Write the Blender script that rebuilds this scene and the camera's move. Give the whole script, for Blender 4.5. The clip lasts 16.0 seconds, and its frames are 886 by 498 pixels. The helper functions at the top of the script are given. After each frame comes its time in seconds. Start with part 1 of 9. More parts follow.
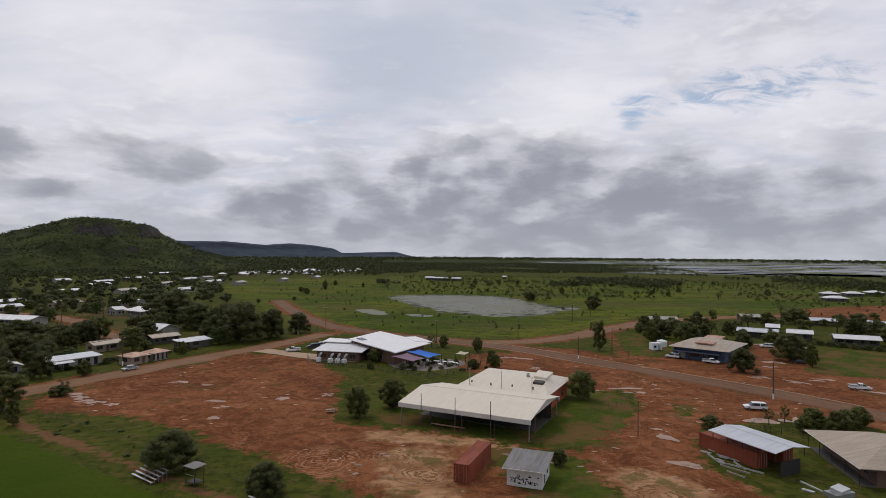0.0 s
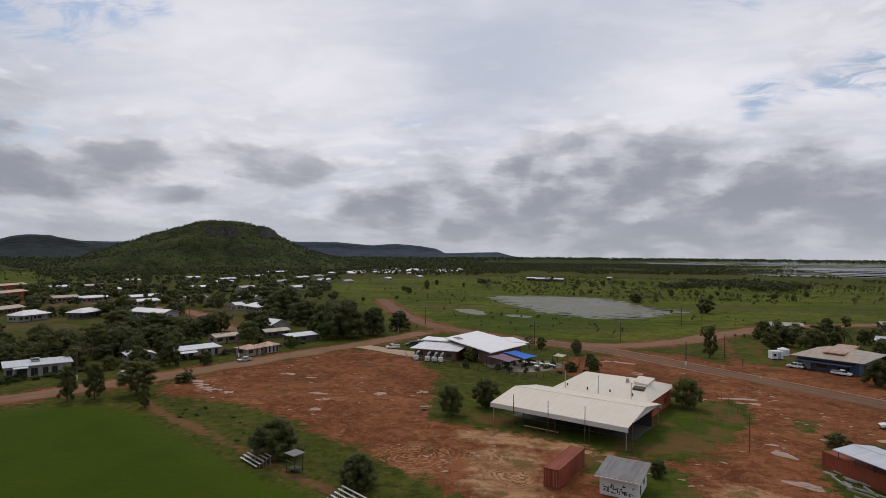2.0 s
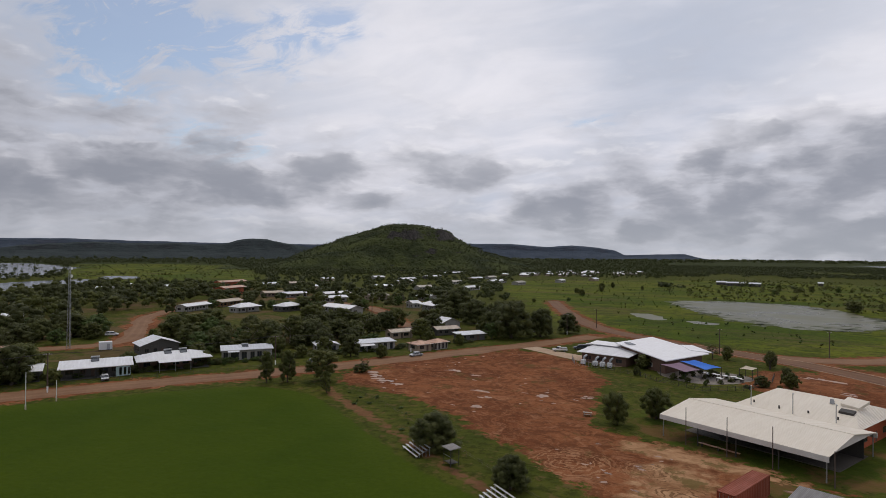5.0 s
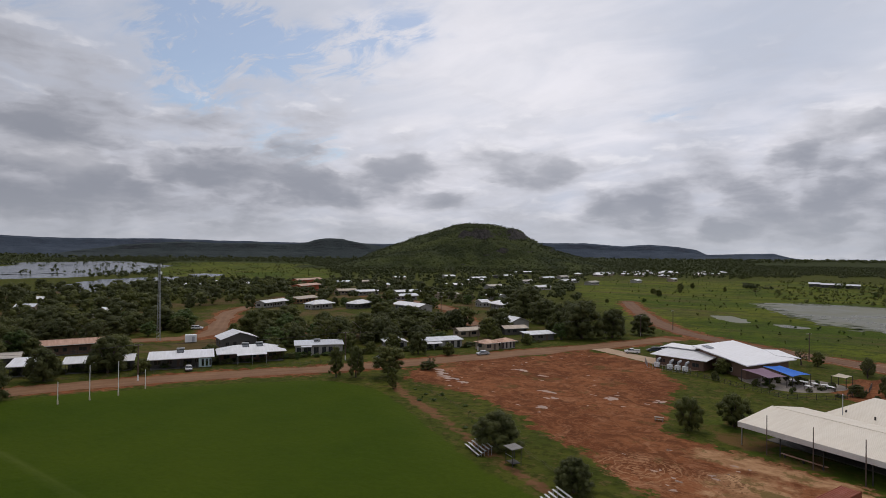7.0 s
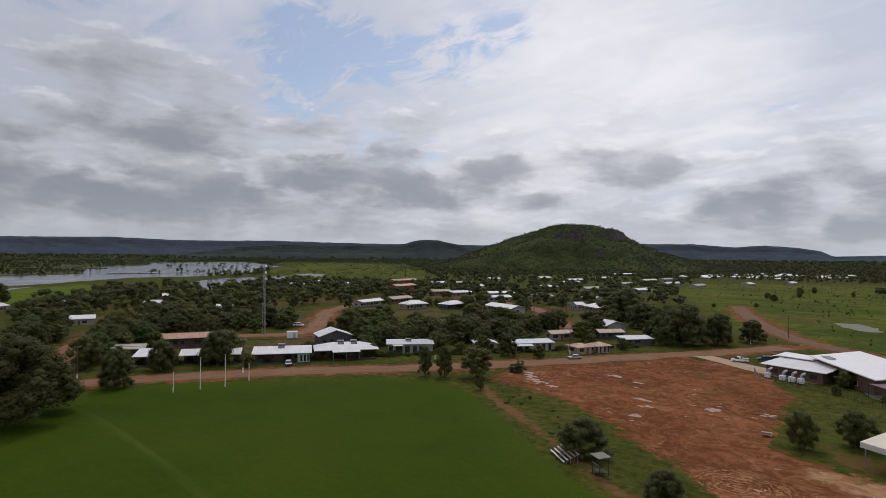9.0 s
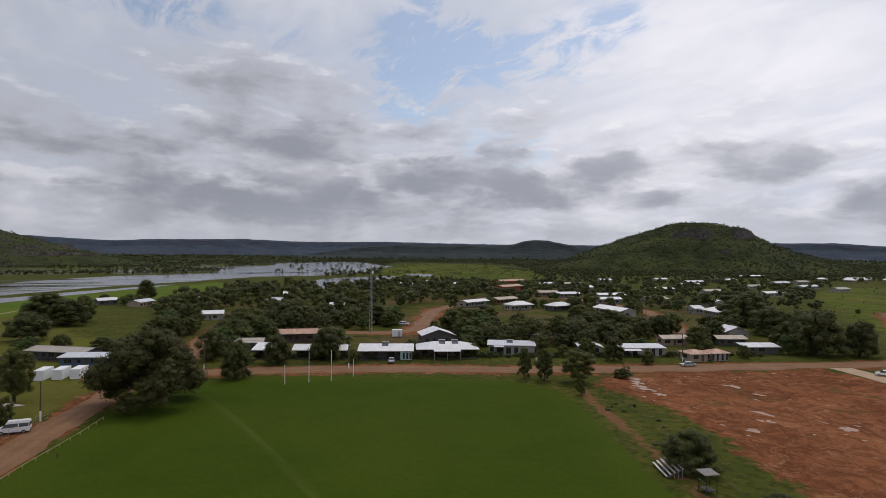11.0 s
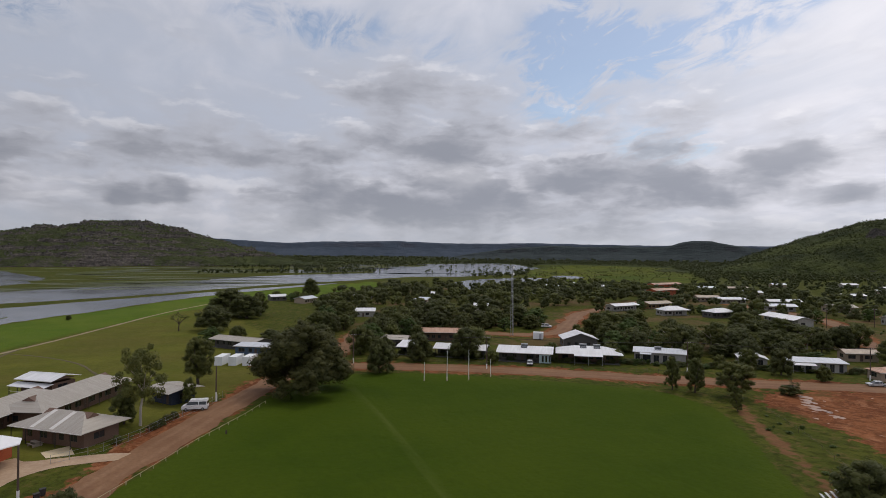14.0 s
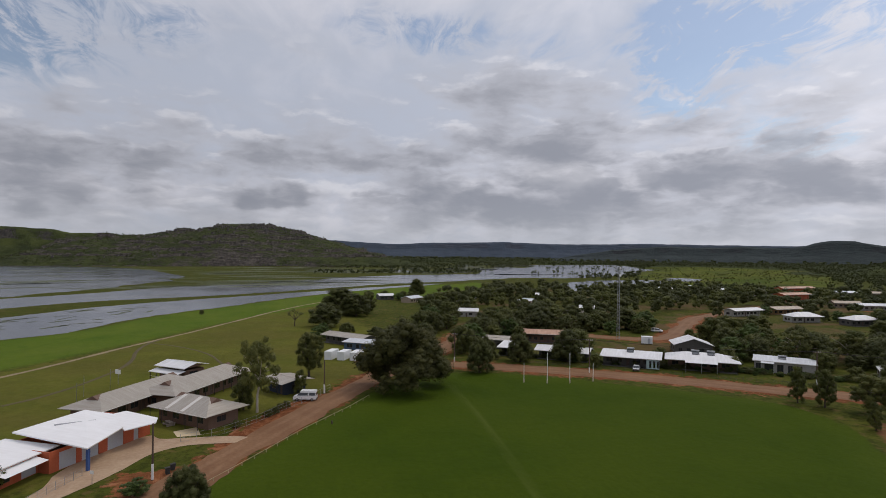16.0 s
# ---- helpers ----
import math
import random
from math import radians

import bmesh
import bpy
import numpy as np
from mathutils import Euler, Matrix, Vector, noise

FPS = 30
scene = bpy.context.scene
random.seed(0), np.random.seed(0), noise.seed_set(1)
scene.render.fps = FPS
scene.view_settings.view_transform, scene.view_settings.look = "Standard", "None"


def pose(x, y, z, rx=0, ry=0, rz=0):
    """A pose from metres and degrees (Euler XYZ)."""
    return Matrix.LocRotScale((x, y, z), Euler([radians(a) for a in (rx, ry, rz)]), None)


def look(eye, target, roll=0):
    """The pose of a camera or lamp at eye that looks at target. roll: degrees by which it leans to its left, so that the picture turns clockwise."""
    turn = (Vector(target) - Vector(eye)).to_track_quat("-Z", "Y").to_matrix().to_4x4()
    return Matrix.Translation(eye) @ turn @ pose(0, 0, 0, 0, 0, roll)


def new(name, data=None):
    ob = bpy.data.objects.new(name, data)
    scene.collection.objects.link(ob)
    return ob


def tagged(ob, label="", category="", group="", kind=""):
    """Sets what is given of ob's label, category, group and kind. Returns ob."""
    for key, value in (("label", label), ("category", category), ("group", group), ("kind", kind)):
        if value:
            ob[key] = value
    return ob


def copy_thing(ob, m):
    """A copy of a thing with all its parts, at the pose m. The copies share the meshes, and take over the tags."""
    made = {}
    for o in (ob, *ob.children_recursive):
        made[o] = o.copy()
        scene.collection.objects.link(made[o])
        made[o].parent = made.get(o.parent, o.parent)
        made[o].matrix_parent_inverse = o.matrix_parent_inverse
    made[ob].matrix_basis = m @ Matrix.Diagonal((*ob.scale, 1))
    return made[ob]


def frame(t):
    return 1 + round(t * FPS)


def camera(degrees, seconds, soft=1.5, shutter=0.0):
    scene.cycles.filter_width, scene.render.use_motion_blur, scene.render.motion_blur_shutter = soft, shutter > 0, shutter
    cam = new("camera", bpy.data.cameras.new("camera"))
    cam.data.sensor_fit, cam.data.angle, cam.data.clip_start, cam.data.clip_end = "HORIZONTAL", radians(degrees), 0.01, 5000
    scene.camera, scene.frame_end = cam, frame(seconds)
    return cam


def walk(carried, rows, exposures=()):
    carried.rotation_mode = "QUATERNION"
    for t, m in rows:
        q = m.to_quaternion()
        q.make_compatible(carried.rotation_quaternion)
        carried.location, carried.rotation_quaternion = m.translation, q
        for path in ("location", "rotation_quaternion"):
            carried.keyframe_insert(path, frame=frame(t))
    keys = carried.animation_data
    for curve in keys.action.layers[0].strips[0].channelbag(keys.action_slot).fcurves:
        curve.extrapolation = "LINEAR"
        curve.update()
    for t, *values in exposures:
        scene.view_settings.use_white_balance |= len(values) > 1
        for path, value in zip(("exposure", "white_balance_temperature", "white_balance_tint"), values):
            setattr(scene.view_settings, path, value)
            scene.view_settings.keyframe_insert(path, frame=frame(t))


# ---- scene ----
cam = camera(75.12, 16.0, soft=0.6)
PATH = [
    (0, look((-0.002, -0.001, 35.152), (-0.005, 49.998, 35.549), 0.421)),
    (0.5, look((0.550, 0.016, 35.178), (-1.892, 49.955, 35.540), 0.424)),
    (1, look((1.037, 0.131, 35.160), (-3.801, 49.895, 35.532), 0.453)),
    (1.5, look((1.518, 0.363, 35.089), (-5.336, 49.889, 35.468), 0.443)),
    (2, look((2.045, 0.676, 34.991), (-6.777, 49.891, 35.348), 0.477)),
    (2.5, look((2.602, 1.042, 34.900), (-9.188, 49.630, 35.292), 0.455)),
    (3, look((3.188, 1.359, 34.808), (-10.895, 49.333, 35.196), 0.453)),
    (3.5, look((3.693, 1.708, 34.732), (-11.947, 49.197, 35.120), 0.444)),
    (4, look((4.123, 2.053, 34.661), (-13.494, 48.845, 35.046), 0.420)),
    (4.5, look((4.502, 2.413, 34.595), (-16.168, 47.939, 34.993), 0.461)),
    (7, look((6.024, 3.988, 34.196), (-22.368, 45.144, 34.482), 0.544)),
    (7.5, look((6.284, 4.332, 34.137), (-23.888, 44.201, 34.426), 0.593)),
    (8, look((6.550, 4.794, 34.106), (-25.256, 43.373, 34.411), 0.611)),
    (8.5, look((6.909, 5.310, 34.085), (-26.421, 42.578, 34.400), 0.544)),
    (9, look((7.273, 5.926, 34.070), (-27.546, 41.808, 34.399), 0.549)),
    (11.5, look((8.749, 9.434, 34.022), (-33.461, 36.234, 34.308), 0.425)),
    (12, look((8.996, 10.058, 34.017), (-34.335, 35.005, 34.304), 0.418)),
    (12.5, look((9.169, 10.601, 34.017), (-35.311, 33.436, 34.307), 0.417)),
    (13, look((9.303, 11.048, 34.023), (-36.128, 31.927, 34.320), 0.471)),
    (13.5, look((9.447, 11.427, 34.021), (-36.745, 30.564, 34.324), 0.525)),
    (14, look((9.573, 11.798, 34.000), (-37.322, 29.142, 34.319), 0.485)),
    (14.5, look((9.749, 12.162, 33.958), (-37.886, 27.354, 34.280), 0.469)),
    (15, look((9.980, 12.567, 33.903), (-38.277, 25.647, 34.237), 0.476)),
    (15.5, look((10.183, 13.048, 33.844), (-38.679, 23.649, 34.209), 0.500)),
    (16, look((10.368, 13.566, 33.783), (-38.911, 22.016, 34.120), 0.500)),
]
walk(cam, PATH, [(0, -0.08), (4.5, -0.08), (7, -0.04), (9, 0.0), (12, 0.07), (16, 0.07)])

# ---- world, sun ----
SUN_AZ, SUN_EL = 35.0, 58.0      # degrees: turned left from +y, and up


class Nodes:
    """A short way to write node trees."""

    def __init__(self, tree):
        self.t = tree
        self.t.nodes.clear()

    def n(self, kind, **props):
        node = self.t.nodes.new(kind)
        for key, value in props.items():
            if key == "op":
                node.operation = value
            elif key == "blend":
                node.blend_type = value
            elif key == "attr":
                node.attribute_name = value
        return node

    def put(self, sock, value):
        if value is None:
            return
        if isinstance(value, bpy.types.NodeSocket):
            self.t.links.new(value, sock)
        elif isinstance(value, (tuple, list)) and len(value) == 3 and sock.type == "RGBA":
            sock.default_value = (*value, 1)
        else:
            sock.default_value = value

    def math(self, op, a, b=None, c=None, clamp=False):
        m = self.n("ShaderNodeMath", op=op)
        m.use_clamp = clamp
        for s, v in zip(m.inputs, (a, b, c)):
            self.put(s, v)
        return m.outputs[0]

    def vec(self, op, a, b=None):
        m = self.n("ShaderNodeVectorMath", op=op)
        self.put(m.inputs[0], a)
        if op == "SCALE":
            self.put(m.inputs[3], b)
        else:
            self.put(m.inputs[1], b)
        return m.outputs[1] if op in ("LENGTH", "DOT_PRODUCT", "DISTANCE") else m.outputs[0]

    def noise(self, vector, scale, detail=4.0, rough=0.55, distortion=0.0, colour=False):
        m = self.n("ShaderNodeTexNoise")
        self.put(m.inputs["Vector"], vector)
        self.put(m.inputs["Scale"], scale)
        m.inputs["Detail"].default_value = detail
        m.inputs["Roughness"].default_value = rough
        m.inputs["Distortion"].default_value = distortion
        return m.outputs["Color"] if colour else m.outputs[0]

    def step(self, value, lo, hi, out_lo=0.0, out_hi=1.0):
        m = self.n("ShaderNodeMapRange")
        m.interpolation_type = "SMOOTHSTEP"
        for s, v in zip(m.inputs, (value, lo, hi, out_lo, out_hi)):
            self.put(s, v)
        return m.outputs[0]

    def mix(self, fac, a, b, blend="MIX"):
        m = self.n("ShaderNodeMix")
        m.data_type, m.blend_type = "RGBA", blend
        self.put(m.inputs[0], fac)
        self.put(m.inputs[6], a)
        self.put(m.inputs[7], b)
        return m.outputs[2]

    def attr(self, name):
        m = self.n("ShaderNodeAttribute", attr=name)
        return m.outputs["Fac"]


def gain(k, v, lo, hi):
    """Remap noise from 0.3..0.7 to lo..hi."""
    return k.step(v, 0.3, 0.7, lo, hi)


world = bpy.data.worlds.new("sky")
scene.world = world
world.use_nodes = True
k = Nodes(world.node_tree)
sky = k.n("ShaderNodeTexSky")
sky.sky_type, sky.sun_disc = "NISHITA", False
sky.sun_elevation, sky.sun_rotation = radians(SUN_EL), radians(-SUN_AZ)
coord = k.n("ShaderNodeTexCoord")
sep = k.n("ShaderNodeSeparateXYZ")
k.put(sep.inputs[0], coord.outputs["Generated"])
dx, dy, dz = sep.outputs
azimuth = k.math("MULTIPLY", k.math("ARCTAN2", k.math("MULTIPLY", dx, -1.0), dy), 180 / math.pi)
elev = k.math("MULTIPLY", k.math("ARCSINE", dz), 180 / math.pi)
# a flat cloud deck: the way's reach to a plane overhead
up = k.math("ADD", k.math("MAXIMUM", dz, 0.0), 0.22)
flat = k.n("ShaderNodeCombineXYZ")
k.put(flat.inputs[0], k.math("DIVIDE", dx, up))
k.put(flat.inputs[1], k.math("DIVIDE", dy, up))
deck = flat.outputs[0]
ae = k.n("ShaderNodeCombineXYZ")
k.put(ae.inputs[0], azimuth)
k.put(ae.inputs[1], elev)
warp1 = k.vec("SUBTRACT", k.noise(k.vec("MULTIPLY", ae.outputs[0], (0.09, 0.2, 0.0)), 1.0, 3, 0.5, colour=True), (0.5, 0.5, 0.5))
warp2 = k.vec("SUBTRACT", k.noise(k.vec("MULTIPLY", ae.outputs[0], (0.30, 0.62, 0.0)), 1.0, 3, 0.5, colour=True), (0.5, 0.5, 0.5))
spot = k.vec("ADD", ae.outputs[0], k.vec("MULTIPLY", warp1, (9.0, 3.6, 0.0)))
spot = k.vec("ADD", spot, k.vec("MULTIPLY", warp2, (4.2, 2.2, 0.0)))


def patches(rows, soft_edge=1.7, drop=0.0):
    """The sum of soft spots: azimuth, elevation, half width, half height, weight."""
    total = None
    for az, el, sa, se, w in rows:
        d = k.vec("LENGTH", k.vec("MULTIPLY", k.vec("SUBTRACT", spot, (az, el - drop, 0.0)), (0.78 / sa, 0.74 / se, 0.0)))
        v = k.step(d, soft_edge, 0.15, 0.0, w)
        total = v if total is None else k.math("ADD", total, v)
    return total


CLOUDS_N = [(-5.3, 5.8, 9.5, 3.6, 0.95), (-6.4, 10.2, 6.2, 3.1, 0.22), (12.4, 3.4, 6.2, 1.6, 0.7), (25.5, 7.9, 3.1, 1.2, 0.45), (20.7, 9.1, 2.5, 1.2, 0.32), (32.8, 8.2, 6.2, 1.8, 0.3), (34.7, 4.7, 3.4, 0.7, 0.42), (-19.7, 4.7, 7.3, 2.4, 0.75), (-26.8, 3.3, 6.2, 1.5, 0.8), (-33.1, 5.8, 6.2, 1.7, 0.28), (-28.5, 20.1, 5.0, 3.4, 0.28), (-21.7, 12.0, 2.2, 3.4, 0.32), (17.2, 5.7, 6.7, 1.1, 0.22), (2.5, 3.0, 5.0, 1.2, 0.6)]
CLOUDS_NW = [(53.4, 8.2, 10.1, 3.6, 0.4), (47.0, 4.8, 2.8, 0.8, 0.45), (39.3, 7.6, 2.4, 1.2, 0.38), (56.1, 4.3, 6.2, 1.0, 0.28), (46.1, 12.3, 3.9, 1.4, 0.22), (70.2, 5.1, 9.5, 2.8, 0.42), (47.7, 12.1, 3.4, 1.4, 0.22), (71.9, 9.4, 5.6, 2.5, 0.3), (72.6, 15.0, 6.2, 2.8, 0.4), (67.7, 13.2, 4.5, 1.6, 0.32), (77.8, 9.0, 5.6, 2.0, 0.42), (69.2, 5.6, 7.3, 2.1, 0.45), (70.4, 9.1, 2.7, 1.3, 0.34), (56.4, 10.9, 7.3, 1.9, 0.36), (39.6, 7.8, 2.4, 1.1, 0.34), (26.9, 7.8, 3.9, 1.0, 0.34)]
CLOUDS_W = [(90.8, 8.2, 2.5, 1.0, 0.4), (87.8, 9.6, 3.4, 1.2, 0.32), (83.9, 7.3, 5.6, 1.4, 0.34), (96.3, 8.8, 3.4, 1.5, 0.45), (96.6, 5.6, 2.2, 0.8, 0.42), (50.9, 7.5, 8.4, 1.6, 0.26), (104.7, 9.7, 8.4, 2.9, 0.42), (97.4, 5.6, 2.2, 0.7, 0.36), (109.6, 6.0, 2.2, 0.8, 0.32), (114.6, 8.8, 4.5, 1.3, 0.36), (114.2, 3.8, 3.4, 0.8, 0.32), (50.0, 6.0, 6.7, 1.7, 0.3), (73.9, 14.2, 6.2, 2.2, 0.34), (122.8, 5.8, 6.7, 2.0, 0.35)]
BLUE = [(-18.4, 13.7, 1.6, 1.5, 0.9), (-28.6, 14.8, 5.0, 1.2, 0.95), (-36.5, 14.0, 1.7, 0.6, 0.6), (-15.6, 22.0, 2.2, 1.2, 0.7), (13.6, 13.1, 2.5, 0.5, 0.6), (53.1, 18.5, 7.3, 2.2, 0.85), (40.5, 20.8, 3.4, 1.1, 0.6), (49.3, 10.5, 3.9, 1.6, 0.55), (56.9, 14.4, 3.4, 1.7, 0.5), (55.8, 20.9, 3.4, 2.8, 1.0), (50.5, 18.2, 7.3, 1.7, 0.8), (48.2, 10.4, 2.8, 1.0, 0.6), (58.3, 14.5, 2.2, 1.7, 0.6), (40.5, 21.8, 3.4, 2.2, 0.45)]
BLUE_W = [(57.1, 21.5, 3.9, 2.8, 0.6), (78.9, 20.6, 3.9, 1.4, 0.7), (69.4, 19.0, 2.8, 1.1, 0.5), (114.3, 18.5, 7.3, 2.2, 0.85), (86.3, 21.7, 4.5, 1.7, 0.6), (122.0, 15.6, 6.7, 3.4, 0.7), (105.9, 20.1, 5.0, 1.1, 0.5)]
VEIL = [(50, 18, 12, 5, 0.6), (118, 16, 10, 6, 0.3), (2.6, 19.2, 14.6, 4.2, 0.5), (8.2, 16.7, 11.2, 2.8, 0.15), (35.5, 12.8, 9.0, 3.4, 0.3), (93.3, 14.8, 14.6, 6.7, 0.45), (110.2, 14.0, 14.6, 5.0, 0.4), (73.5, 14.6, 11.2, 5.0, 0.3)]
BRIGHT = [(-11, 17.5, 8, 4, 0.5), (28.3, 17.7, 11.2, 7.8, 0.3), (-9.2, 14.2, 6.2, 2.2, 0.5), (68.1, 7.9, 2.2, 1.0, 0.5), (35.6, 16.9, 14.6, 6.7, 0.2), (-31.9, 11.5, 7.8, 2.2, 0.35), (30.4, 17.2, 14.6, 6.2, 0.25), (-0.3, 10.8, 3.4, 1.1, 0.4)]

lumps = k.vec("MULTIPLY", k.vec("ADD", ae.outputs[0], k.vec("MULTIPLY", warp2, (2.0, 1.0, 0.0))), (0.125, 0.33, 0.0))
lump = k.noise(lumps, 1.0, 4, 0.48)
above = k.noise(k.vec("ADD", lumps, (0.0, 0.30, 0.0)), 1.0, 4, 0.48)
coarse = k.noise(deck, 0.9, 4, 0.5, 0.3)
wisp = k.noise(k.vec("MULTIPLY", deck, (1.0, 1.8, 1.0)), 5.0, 9, 0.66, 0.8)
streak = k.noise(k.vec("MULTIPLY", deck, (0.8, 1.5, 1.0)), 2.6, 5, 0.55, 0.6)
# a thin bright sheet, with blue-grey veils and whiter parts
veil = k.math("ADD", gain(k, coarse, -0.10, 0.46), patches(VEIL))
veil = k.math("ADD", veil, gain(k, streak, -0.26, 0.34))
veil = k.math("SUBTRACT", veil, k.math("MULTIPLY", patches(BRIGHT), 0.6))
sheet_col = k.mix(k.step(veil, -0.7, 1.0), (0.81, 0.795, 0.86), (0.50, 0.54, 0.645))
# broken cumulus below it: lit tops, grey bases
spots = k.math("ADD", patches(CLOUDS_N), k.math("ADD", patches(CLOUDS_NW), patches(CLOUDS_W)))
spots = k.step(spots, -0.9, 0.95, -0.625, 0.625)
puff = k.noise(k.vec("MULTIPLY", lumps, (1.9, 1.9, 0.0)), 1.0, 5, 0.52)
puff_up = k.noise(k.vec("ADD", k.vec("MULTIPLY", lumps, (1.9, 1.9, 0.0)), (0.0, 0.45, 0.0)), 1.0, 5, 0.52)
relief = k.math("ADD", k.math("SUBTRACT", lump, above), k.math("MULTIPLY", k.math("SUBTRACT", puff, puff_up), 0.8))
swell = k.math("ADD", gain(k, lump, -0.26, 0.34), gain(k, puff, -0.24, 0.24))
amount = k.math("ADD", k.step(elev, 22.0, 7.0, 0.34, 0.86), k.math("MULTIPLY", spots, 0.6))
thick = k.math("ADD", k.math("MULTIPLY", spots, 0.85), k.math("MULTIPLY", swell, amount))
thick = k.math("ADD", thick, k.step(elev, 14.0, 4.0, 0.0, 0.30))
thick = k.math("SUBTRACT", thick, k.math("MULTIPLY", k.step(relief, -0.24, 0.24, -0.15, 0.15), k.step(thick, -0.05, 0.35)))
tone = k.step(thick, -0.15, 0.85)
heap = k.mix(k.step(thick, 0.25, 1.15), (0.50, 0.505, 0.56), (0.30, 0.315, 0.37))
cloud = k.mix(tone, sheet_col, heap)
# lit crowns of the heaps on the sun's side
lit = k.math("MULTIPLY", k.step(relief, 0.02, 0.24, 0.0, 0.46), k.math("MULTIPLY", k.step(thick, 0.02, 0.2), k.step(thick, 0.7, 0.25)))
lit = k.math("ADD", lit, k.math("MULTIPLY", patches(BRIGHT), 0.45), clamp=True)
cloud = k.mix(lit, cloud, (0.84, 0.83, 0.875))
# haze-grey towards the skyline
low = k.step(elev, 6.0, 0.3)
cloud = k.mix(k.math("MULTIPLY", low, 0.55), cloud, (0.40, 0.42, 0.465))
hole = k.math("MULTIPLY", k.math("ADD", patches(BLUE), patches(BLUE_W)), k.step(k.math("ADD", k.math("MULTIPLY", wisp, 0.75), k.math("MULTIPLY", streak, 0.25)), 0.36, 0.64, 1.9, -0.2))
hole = k.math("MULTIPLY", k.step(hole, 0.0, 1.5, 0.0, 0.8), k.step(thick, 0.75, 0.25, 0.15, 1.0))
blue = k.vec("SCALE", sky.outputs[0], 0.10)
overall = k.mix(hole, cloud, blue)
# the sheet is brighter on the sun's side
sunward = k.math("ADD", k.math("MULTIPLY", dx, math.sin(radians(5))), k.math("MULTIPLY", dy, math.cos(radians(5))))
overall = k.vec("SCALE", overall, k.step(sunward, -0.5, 1.0, 0.84, 1.12))
bg = k.n("ShaderNodeBackground")
k.put(bg.inputs[0], overall)
bg.inputs[1].default_value = 0.95
out = k.n("ShaderNodeOutputWorld")
k.put(out.inputs[0], bg.outputs[0])

sun_data = bpy.data.lights.new("sun", "SUN")
sun_data.energy, sun_data.angle, sun_data.color = 0.9, radians(14), (1.0, 0.92, 0.80)
sun = new("sun", sun_data)
_a, _e = radians(SUN_AZ), radians(SUN_EL)
sun.matrix_world = look((-math.sin(_a) * math.cos(_e) * 100, math.cos(_a) * math.cos(_e) * 100, math.sin(_e) * 100), (0, 0, 0))

# ---- materials ----
def material(name):
    m = bpy.data.materials.new(name)
    m.use_nodes = True
    kk = Nodes(m.node_tree)
    b = kk.n("ShaderNodeBsdfPrincipled")
    o = kk.n("ShaderNodeOutputMaterial")
    kk.put(o.inputs[0], b.outputs[0])
    return m, kk, b


def own_coord(kk, shift=True):
    """Object coordinates, moved by the object's own random number."""
    c = kk.n("ShaderNodeTexCoord").outputs["Object"]
    if not shift:
        return c
    info = kk.n("ShaderNodeObjectInfo")
    return kk.vec("ADD", c, kk.vec("SCALE", (37.0, 19.0, 7.0), info.outputs["Random"]))


def surf(name, col, col2=None, rough=0.75, metal=0.0, big=0.3, small=4.0, amount=0.5, bump=0.15, bump_scale=18.0, spec=0.5, vary=0.0):
    """A plain worn surface: two colours, blotches at two scales, fine relief."""
    m, kk, b = material(name)
    col2 = col2 or tuple(c * 0.72 for c in col)
    p = own_coord(kk)
    f1, f2 = kk.noise(p, big, 5, 0.6), kk.noise(p, small, 4, 0.6)
    f = kk.math("ADD", gain(kk, f1, 0, 0.65), gain(kk, f2, 0, 0.35))
    c = kk.mix(kk.math("MULTIPLY", f, amount), col, col2)
    if vary:
        info = kk.n("ShaderNodeObjectInfo")
        c = kk.mix(kk.math("MULTIPLY", info.outputs["Random"], vary), c, tuple(x * 0.55 for x in col))
    kk.put(b.inputs["Base Color"], c)
    kk.put(b.inputs["Roughness"], gain(kk, f2, max(rough - 0.12, 0.02), min(rough + 0.12, 1)))
    b.inputs["Metallic"].default_value = metal
    b.inputs["Specular IOR Level"].default_value = spec
    if bump:
        bp = kk.n("ShaderNodeBump")
        bp.inputs["Strength"].default_value = bump
        bp.inputs["Distance"].default_value = 0.05
        kk.put(bp.inputs["Height"], kk.noise(p, bump_scale, 3, 0.6))
        kk.put(b.inputs["Normal"], bp.outputs[0])
    return m


